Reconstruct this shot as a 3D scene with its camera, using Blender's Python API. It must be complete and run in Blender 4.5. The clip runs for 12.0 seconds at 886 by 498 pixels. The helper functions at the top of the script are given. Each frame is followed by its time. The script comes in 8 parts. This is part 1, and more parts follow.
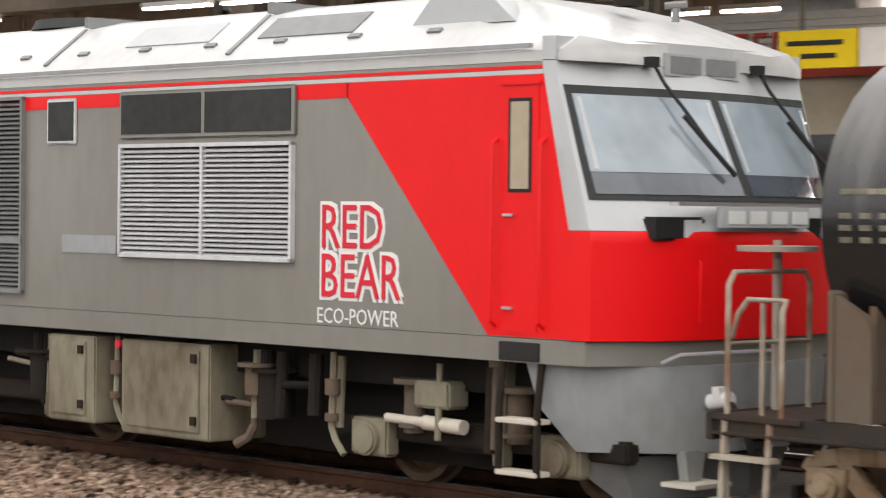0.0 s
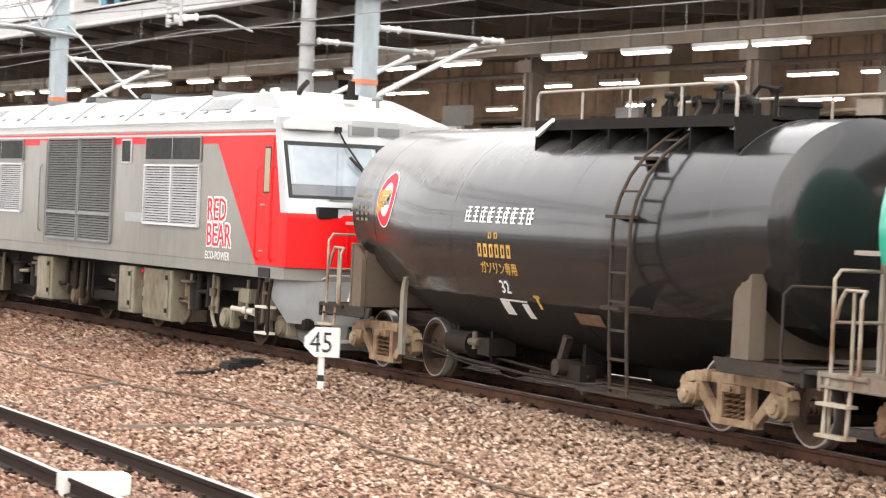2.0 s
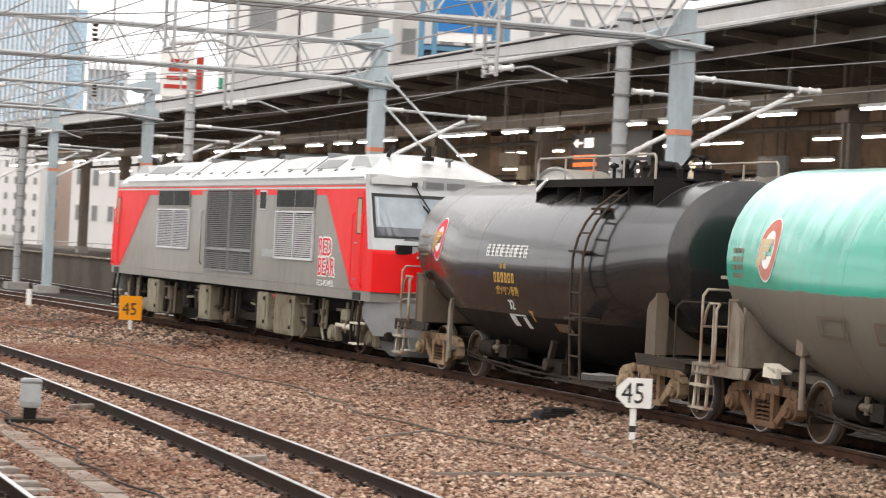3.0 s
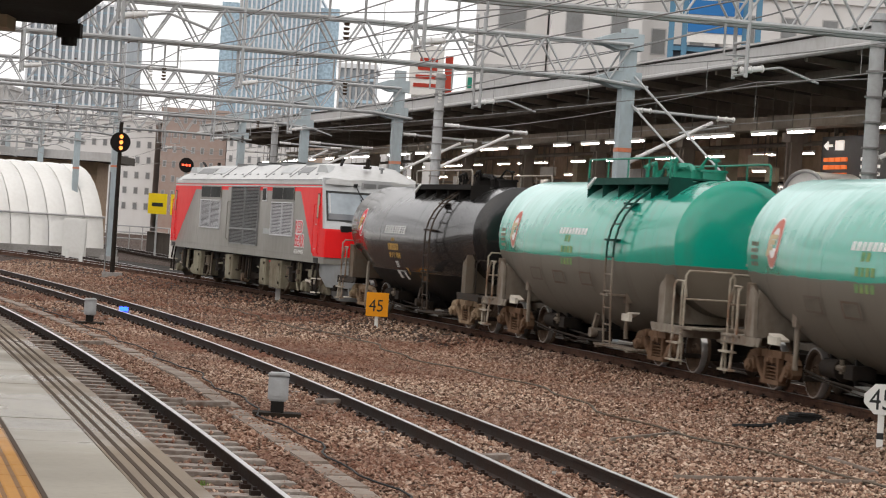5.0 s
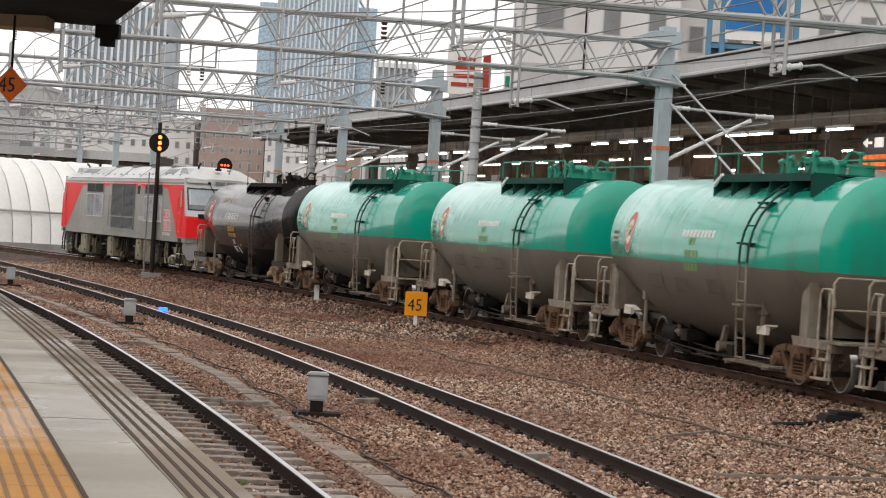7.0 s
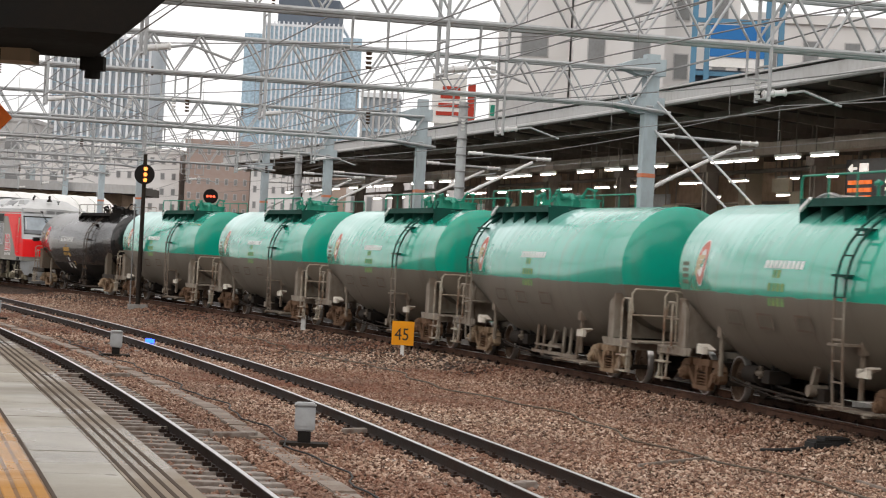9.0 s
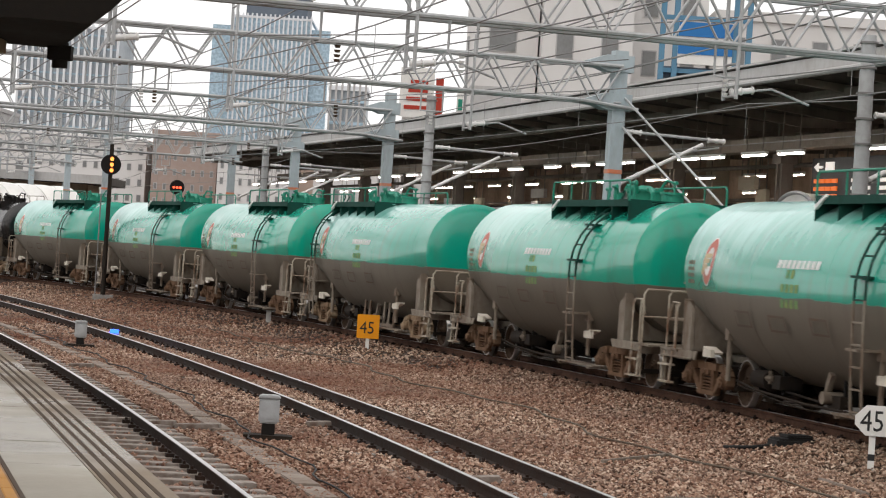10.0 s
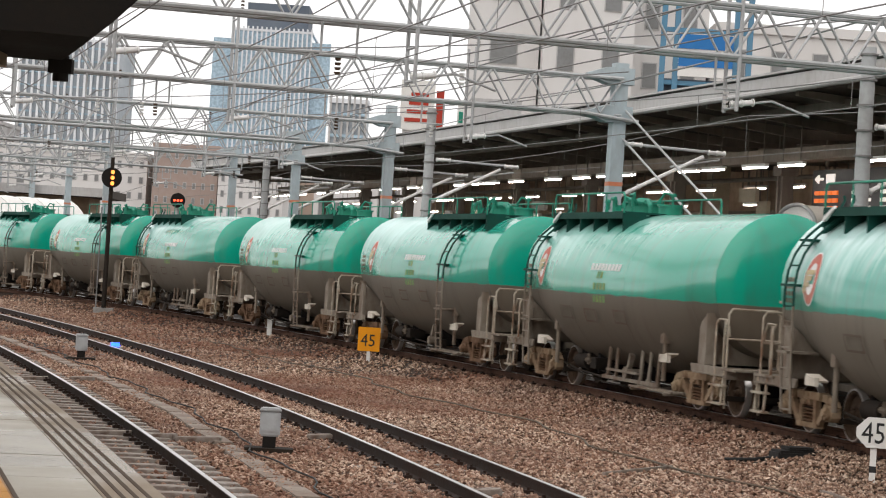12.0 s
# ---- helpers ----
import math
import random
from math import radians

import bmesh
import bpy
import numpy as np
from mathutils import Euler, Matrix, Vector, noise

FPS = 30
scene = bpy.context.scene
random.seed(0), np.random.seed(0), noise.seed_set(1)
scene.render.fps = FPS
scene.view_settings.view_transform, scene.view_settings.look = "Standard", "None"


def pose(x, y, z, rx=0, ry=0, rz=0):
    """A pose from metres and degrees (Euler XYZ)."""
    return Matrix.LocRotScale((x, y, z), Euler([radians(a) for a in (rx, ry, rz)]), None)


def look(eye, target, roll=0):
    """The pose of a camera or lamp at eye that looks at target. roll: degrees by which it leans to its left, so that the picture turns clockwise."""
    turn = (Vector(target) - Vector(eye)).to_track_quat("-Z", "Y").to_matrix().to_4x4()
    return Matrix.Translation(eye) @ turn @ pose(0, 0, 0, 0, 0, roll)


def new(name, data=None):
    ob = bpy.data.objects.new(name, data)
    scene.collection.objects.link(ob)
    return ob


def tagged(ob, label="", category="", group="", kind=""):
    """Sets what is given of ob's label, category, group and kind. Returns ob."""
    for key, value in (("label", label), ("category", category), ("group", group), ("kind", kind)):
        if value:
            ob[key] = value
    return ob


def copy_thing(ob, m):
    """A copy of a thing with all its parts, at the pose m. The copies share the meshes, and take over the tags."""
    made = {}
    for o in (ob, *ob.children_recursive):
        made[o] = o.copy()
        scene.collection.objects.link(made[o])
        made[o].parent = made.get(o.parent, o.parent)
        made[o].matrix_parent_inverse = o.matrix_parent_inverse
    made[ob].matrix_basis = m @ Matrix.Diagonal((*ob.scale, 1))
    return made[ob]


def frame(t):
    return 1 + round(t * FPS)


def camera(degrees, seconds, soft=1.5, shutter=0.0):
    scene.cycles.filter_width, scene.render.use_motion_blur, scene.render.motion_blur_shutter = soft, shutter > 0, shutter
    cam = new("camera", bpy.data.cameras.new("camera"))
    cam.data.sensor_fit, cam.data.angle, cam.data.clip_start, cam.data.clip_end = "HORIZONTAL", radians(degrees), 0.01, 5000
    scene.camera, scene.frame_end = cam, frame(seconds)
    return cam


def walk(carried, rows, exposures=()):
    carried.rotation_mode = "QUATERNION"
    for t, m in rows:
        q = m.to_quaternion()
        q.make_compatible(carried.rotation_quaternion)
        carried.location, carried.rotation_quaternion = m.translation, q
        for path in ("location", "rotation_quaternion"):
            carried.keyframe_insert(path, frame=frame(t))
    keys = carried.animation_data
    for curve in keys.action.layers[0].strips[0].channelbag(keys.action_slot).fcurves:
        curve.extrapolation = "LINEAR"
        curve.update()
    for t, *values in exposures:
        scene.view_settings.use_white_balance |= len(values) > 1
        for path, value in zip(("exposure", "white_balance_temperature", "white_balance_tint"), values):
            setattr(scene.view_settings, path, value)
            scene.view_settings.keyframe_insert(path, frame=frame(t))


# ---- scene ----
# Camera: one long lens, hand held on a platform end, panning left with the train.
EYE = 2.25
ROWS = [
    (0.0, -33.28, -0.93, -0.64), (0.3, -29.05, -1.22, -0.79), (0.5, -26.76, -1.27, -1.18), (0.6, -25.44, -1.4, -1.38),
    (0.7, -24.88, -1.39, -1.40), (0.8, -24.13, -1.35, -1.7), (1.0, -22.51, -1.65, -1.82), (1.1, -21.57, -1.54, -1.58),
    (1.2, -20.61, -1.51, -1.94), (1.3, -19.42, -1.67, -1.99), (1.5, -17.5, -1.67, -1.9), (1.6, -16.63, -1.47, -2.23),
    (1.8, -14.93, -1.32, -2.43), (2.0, -13.62, -0.94, -2.52), (2.4, -10.37, -0.53, -2.5), (2.5, -9.64, -0.54, -2.55),
    (2.6, -9.05, -0.28, -2.6), (2.7, -8.18, -0.01, -2.77), (3.0, -5.88, -0.07, -2.93), (3.3, -3.97, 0.04, -3.01),
    (3.5, -3.03, -0.05, -3.08), (3.6, -2.48, -0.32, -2.92), (3.7, -2.07, -0.29, -3.07), (5.3, 0.39, -0.44, -3.71),
    (5.5, 0.48, -0.36, -3.71), (6.0, 0.33, -0.27, -3.4), (6.5, 0.79, -0.72, -3.57), (7.0, 1.16, -0.51, -3.5),
    (8.8, 1.12, 0.23, -3.02), (9.0, 0.82, 0.23, -3.02), (9.5, 0.3, 0.2, -3.46), (9.8, -0.01, 0.2, -3.56),
    (10.0, -0.02, 0.13, -3.67), (10.5, 0.05, -0.09, -3.94), (11.0, -0.12, -0.0, -3.75), (11.2, 0.15, -0.06, -3.64),
    (11.5, -0.06, 0.11, -3.53), (12.0, -0.0, 0.44, -3.58),
]
cam = camera(21.65, 12.0, soft=1.1, shutter=0.25)
walk(cam, [(t, pose(0, 0, EYE, 90 + p, r, y)) for t, y, p, r in ROWS],
     exposures=[(0.0, 0.9), (0.5, 1.2), (1.0, 1.4), (1.6, 1.66), (2.5, 1.5), (3.0, 1.02), (3.7, 0.52), (5.3, 0.39), (7.0, 0.4), (9.5, 0.44), (10.5, 0.28), (11.0, 0.44), (12.0, 0.46)])

# ---- world and light: bright overcast day ----
world = bpy.data.worlds.new("overcast_sky")
scene.world = world
world.use_nodes = True
wn, wl = world.node_tree.nodes, world.node_tree.links
sky = wn.new("ShaderNodeTexSky")
sky.sky_type, sky.sun_disc = "NISHITA", False
sky.sun_elevation, sky.sun_rotation, sky.air_density, sky.dust_density = radians(48), radians(200), 1.0, 4.0
cloud = wn.new("ShaderNodeMix")
cloud.data_type = "RGBA"
cloud.inputs[0].default_value = 0.9
cloud.inputs[7].default_value = (8.75, 8.5, 8.4, 1)
wl.new(sky.outputs[0], cloud.inputs[6])
wl.new(cloud.outputs[2], wn["Background"].inputs[0])
wn["Background"].inputs[1].default_value = 0.115
sun = new("sun", bpy.data.lights.new("sun", "SUN"))
sun.data.energy, sun.data.angle, sun.data.color = 0.6, radians(90), (1.0, 0.97, 0.93)
sun.matrix_basis = look((-30, -50, 65), (0, 0, 0))


# ---- materials ----
def node_mat(name):
    m = bpy.data.materials.new(name)
    m.use_nodes = True
    nt = m.node_tree
    return m, nt, nt.nodes["Principled BSDF"]


def link(nt, a, b):
    nt.links.new(a, b)


def coords(nt, scale=(1, 1, 1), space="Object", shift=0.0):
    tc, mp = nt.nodes.new("ShaderNodeTexCoord"), nt.nodes.new("ShaderNodeMapping")
    mp.inputs["Scale"].default_value = scale
    mp.inputs["Location"].default_value = (shift, shift * 0.37, shift * 0.71)
    link(nt, tc.outputs[space], mp.inputs[0])
    return mp.outputs[0]


def noise_fac(nt, vec, scale, detail=5.0, lo=0.4, hi=0.62):
    n, r = nt.nodes.new("ShaderNodeTexNoise"), nt.nodes.new("ShaderNodeMapRange")
    n.inputs["Scale"].default_value, n.inputs["Detail"].default_value = scale, detail
    link(nt, vec, n.inputs["Vector"])
    r.inputs[1].default_value, r.inputs[2].default_value = lo, hi
    link(nt, n.outputs[0], r.inputs[0])
    return r.outputs[0]


def math_node(nt, op, a, b):
    n = nt.nodes.new("ShaderNodeMath")
    n.operation = op
    for i, v in enumerate((a, b)):
        if isinstance(v, (int, float)):
            n.inputs[i].default_value = v
        else:
            link(nt, v, n.inputs[i])
    return n.outputs[0]


def mix(nt, fac, a, b):
    n = nt.nodes.new("ShaderNodeMix")
    n.data_type = "RGBA"
    for i, v in ((0, fac), (6, a), (7, b)):
        if isinstance(v, (int, float)):
            n.inputs[i].default_value = v
        elif isinstance(v, tuple):
            n.inputs[i].default_value = (*v[:3], 1)
        else:
            link(nt, v, n.inputs[i])
    return n.outputs[2]


def bump(nt, p, height, strength, dist):
    b = nt.nodes.new("ShaderNodeBump")
    b.inputs["Strength"].default_value, b.inputs["Distance"].default_value = strength, dist
    link(nt, height, b.inputs["Height"])
    link(nt, b.outputs[0], p.inputs["Normal"])


def surface(name, col, rough=0.6, metal=0.0, dirt=(0.12, 0.09, 0.07), amount=0.35, big=0.6, fine=9.0, streak=1.0, relief=0.15, coat=0.0):
    """A worn surface: base colour, stains at a large and a fine scale, fine relief. streak below 1 draws the stains out downwards."""
    m, nt, p = node_mat(name)
    v = coords(nt, (1, 1, streak))
    a = noise_fac(nt, v, big, 4, 0.42, 0.68)
    b = noise_fac(nt, v, fine, 6, 0.40, 0.75)
    f = math_node(nt, "MULTIPLY", math_node(nt, "ADD", math_node(nt, "MULTIPLY", a, 0.65), math_node(nt, "MULTIPLY", b, 0.5)), amount)
    link(nt, mix(nt, f, col, dirt), p.inputs["Base Color"])
    r = math_node(nt, "ADD", math_node(nt, "MULTIPLY", f, 0.35), rough)
    link(nt, r, p.inputs["Roughness"])
    p.inputs["Metallic"].default_value = metal
    # dusty, rusty and sooty surfaces shine less than clean paint
    p.inputs["Specular IOR Level"].default_value = 0.5 if rough < 0.5 else 0.16
    p.inputs["Coat Weight"].default_value, p.inputs["Coat Roughness"].default_value = coat, 0.12
    if relief:
        bump(nt, p, noise_fac(nt, v, fine * 3, 4, 0.2, 0.8), relief, 0.01)
    return m


def glow(name, col, strength):
    m, nt, p = node_mat(name)
    p.inputs["Base Color"].default_value = (*col, 1)
    p.inputs["Emission Color"].default_value = (*col, 1)
    p.inputs["Emission Strength"].default_value = strength
    return m


def pane_mat(name, col, rough=0.06):
    m, nt, p = node_mat(name)
    link(nt, mix(nt, noise_fac(nt, coords(nt), 1.5, 3), col, tuple(c * 1.4 + 0.004 for c in col)), p.inputs["Base Color"])
    p.inputs["Roughness"].default_value, p.inputs["Coat Weight"].default_value = rough, 0.6
    return m


def ramp_node(nt, value, lo, hi, to_lo, to_hi):
    n = nt.nodes.new("ShaderNodeMapRange")
    for i, v in enumerate((lo, hi, to_lo, to_hi)):
        n.inputs[i + 1].default_value = v
    link(nt, value, n.inputs[0])
    return n.outputs[0]


def tank_mat(name, upper, lower, dust_sheen, dust_sheen_amount, line=1.95, rough=0.3, flank=0.04, shift=0.0, gloss=0.7):
    """Tank paint in two colours that meet at a level line, with a pale dusty film, also painted sky sheen, that ends in
    drips, runs of dirt and a glossy coat.
    """
    m, nt, p = node_mat(name)
    sep = nt.nodes.new("ShaderNodeSeparateXYZ")
    link(nt, coords(nt), sep.inputs[0])
    along, height = sep.outputs[0], sep.outputs[2]
    wob = math_node(nt, "MULTIPLY", noise_fac(nt, coords(nt, (1, 1, 0.3), shift=shift), 2.5, 5, 0.3, 0.7), 0.03)
    up = ramp_node(nt, math_node(nt, "ADD", height, wob), line, line + 0.02, 0.0, 1.0)
    base = mix(nt, up, lower, upper)
    runs = noise_fac(nt, coords(nt, (2.6, 1.0, 0.10), shift=shift), 1.7, 5, 0.40, 0.66)
    blot = noise_fac(nt, coords(nt, shift=shift), 0.5, 4, 0.36, 0.68)
    fine = noise_fac(nt, coords(nt), 14, 6, 0.45, 0.8)
    # the film, dusty and painted as sky sheen, lies on the faces that look upwards, thickest at the leading end, and
    # runs down in drips
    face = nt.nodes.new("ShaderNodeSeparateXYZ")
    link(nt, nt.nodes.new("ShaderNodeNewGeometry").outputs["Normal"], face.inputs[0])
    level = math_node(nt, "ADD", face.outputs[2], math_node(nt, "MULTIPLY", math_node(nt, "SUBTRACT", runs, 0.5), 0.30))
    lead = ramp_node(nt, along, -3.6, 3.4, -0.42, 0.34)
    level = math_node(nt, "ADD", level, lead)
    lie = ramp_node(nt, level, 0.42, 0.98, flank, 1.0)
    f = math_node(nt, "MULTIPLY", math_node(nt, "MULTIPLY", lie, math_node(nt, "ADD", math_node(nt, "MULTIPLY", blot, 0.4), 0.6)), dust_sheen_amount)
    # the trailing dome stays clean and without painted sheen behind its rim
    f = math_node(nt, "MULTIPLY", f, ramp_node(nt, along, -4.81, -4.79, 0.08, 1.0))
    c = mix(nt, math_node(nt, "MINIMUM", f, 0.85), base, dust_sheen)
    # rust and soot runs below the fittings
    grime = math_node(nt, "MULTIPLY", noise_fac(nt, coords(nt, (3, 1.2, 0.22), shift=shift + 7.0), 1.9, 6, 0.54, 0.8), 0.30)
    c = mix(nt, grime, c, (0.07, 0.05, 0.035))
    c = mix(nt, math_node(nt, "MULTIPLY", fine, 0.06), c, (0.10, 0.075, 0.05))
    link(nt, c, p.inputs["Base Color"])
    # the lower half is dull with road dirt, the upper half is glossy
    link(nt, math_node(nt, "ADD", math_node(nt, "ADD", math_node(nt, "MULTIPLY", f, 0.3), rough), ramp_node(nt, up, 0.0, 1.0, 0.3, 0.0)), p.inputs["Roughness"])
    link(nt, ramp_node(nt, up, 0.0, 1.0, 0.0, gloss), p.inputs["Coat Weight"])
    link(nt, ramp_node(nt, up, 0.0, 1.0, 0.15, 0.3), p.inputs["Specular IOR Level"])
    p.inputs["Coat Roughness"].default_value = 0.10
    bump(nt, p, noise_fac(nt, coords(nt, shift=shift), 2.0, 3, 0.2, 0.8), 0.03, 0.05)
    return m


def ballast_mat(name, dim=1.0):
    m, nt, p = node_mat(name)
    v = coords(nt)
    vor = nt.nodes.new("ShaderNodeTexVoronoi")
    vor.inputs["Scale"].default_value = 15
    link(nt, v, vor.inputs["Vector"])
    isl = nt.nodes.new("ShaderNodeNewGeometry").outputs["Random Per Island"]
    hue = nt.nodes.new("ShaderNodeSeparateColor")
    link(nt, vor.outputs["Color"], hue.inputs[0])
    pick = math_node(nt, "FRACT", math_node(nt, "ADD", hue.outputs[0], isl), 0)
    ramp = nt.nodes.new("ShaderNodeValToRGB")
    els = ramp.color_ramp.elements
    els[0].position, els[0].color = 0.0, (0.05, 0.03, 0.022, 1)
    els[1].position, els[1].color = 1.0, (0.78, 0.62, 0.50, 1)
    for pos, c in ((0.3, (0.195, 0.115, 0.08)), (0.55, (0.40, 0.25, 0.175)), (0.8, (0.54, 0.41, 0.31))):
        e = els.new(pos)
        e.color = (*c, 1)
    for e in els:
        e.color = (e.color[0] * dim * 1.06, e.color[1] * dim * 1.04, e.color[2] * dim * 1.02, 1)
    link(nt, pick, ramp.inputs[0])
    rust = noise_fac(nt, v, 0.16, 5, 0.30, 0.66)
    sx = nt.nodes.new("ShaderNodeSeparateXYZ")
    link(nt, v, sx.inputs[0])
    span = nt.nodes.new("ShaderNodeMapRange")
    span.inputs[1].default_value, span.inputs[2].default_value, span.inputs[3].default_value, span.inputs[4].default_value = -1.0, 7.0, 1.7, 0.6
    link(nt, sx.outputs[0], span.inputs[0])
    rust = math_node(nt, "MULTIPLY", rust, span.outputs[0])
    grey = noise_fac(nt, v, 0.31, 5, 0.48, 0.70)
    c = mix(nt, math_node(nt, "MULTIPLY", rust, 0.55), ramp.outputs[0], (0.20 * dim, 0.088 * dim, 0.055 * dim))
    c = mix(nt, math_node(nt, "MULTIPLY", grey, 0.25), c, (0.19 * dim, 0.165 * dim, 0.145 * dim))
    pale = nt.nodes.new("ShaderNodeMapRange")
    pale.inputs[1].default_value, pale.inputs[2].default_value, pale.inputs[4].default_value = 4.0, 8.5, 0.28
    link(nt, sx.outputs[0], pale.inputs[0])
    c = mix(nt, pale.outputs[0], c, (0.43 * dim, 0.345 * dim, 0.25 * dim))
    link(nt, c, p.inputs["Base Color"])
    p.inputs["Roughness"].default_value, p.inputs["Specular IOR Level"].default_value = 0.7, 0.15
    bump(nt, p, vor.outputs["Distance"], 0.9, 0.05)
    return m


def slab_mat(name, col, dark, sx=0.5):
    m, nt, p = node_mat(name)
    v = coords(nt)
    c = mix(nt, noise_fac(nt, v, 0.8, 6, 0.4, 0.7), col, tuple(x * 0.72 for x in col))
    c = mix(nt, math_node(nt, "MULTIPLY", noise_fac(nt, v, 22, 6, 0.45, 0.8), 0.3), c, dark)
    link(nt, c, p.inputs["Base Color"])
    link(nt, math_node(nt, "SUBTRACT", 0.6, math_node(nt, "MULTIPLY", noise_fac(nt, v, 0.5, 4, 0.45, 0.6), 0.35)), p.inputs["Roughness"])
    p.inputs["Specular IOR Level"].default_value = 0.22
    bump(nt, p, noise_fac(nt, v, 40, 4, 0.2, 0.8), 0.2, 0.004)
    return m


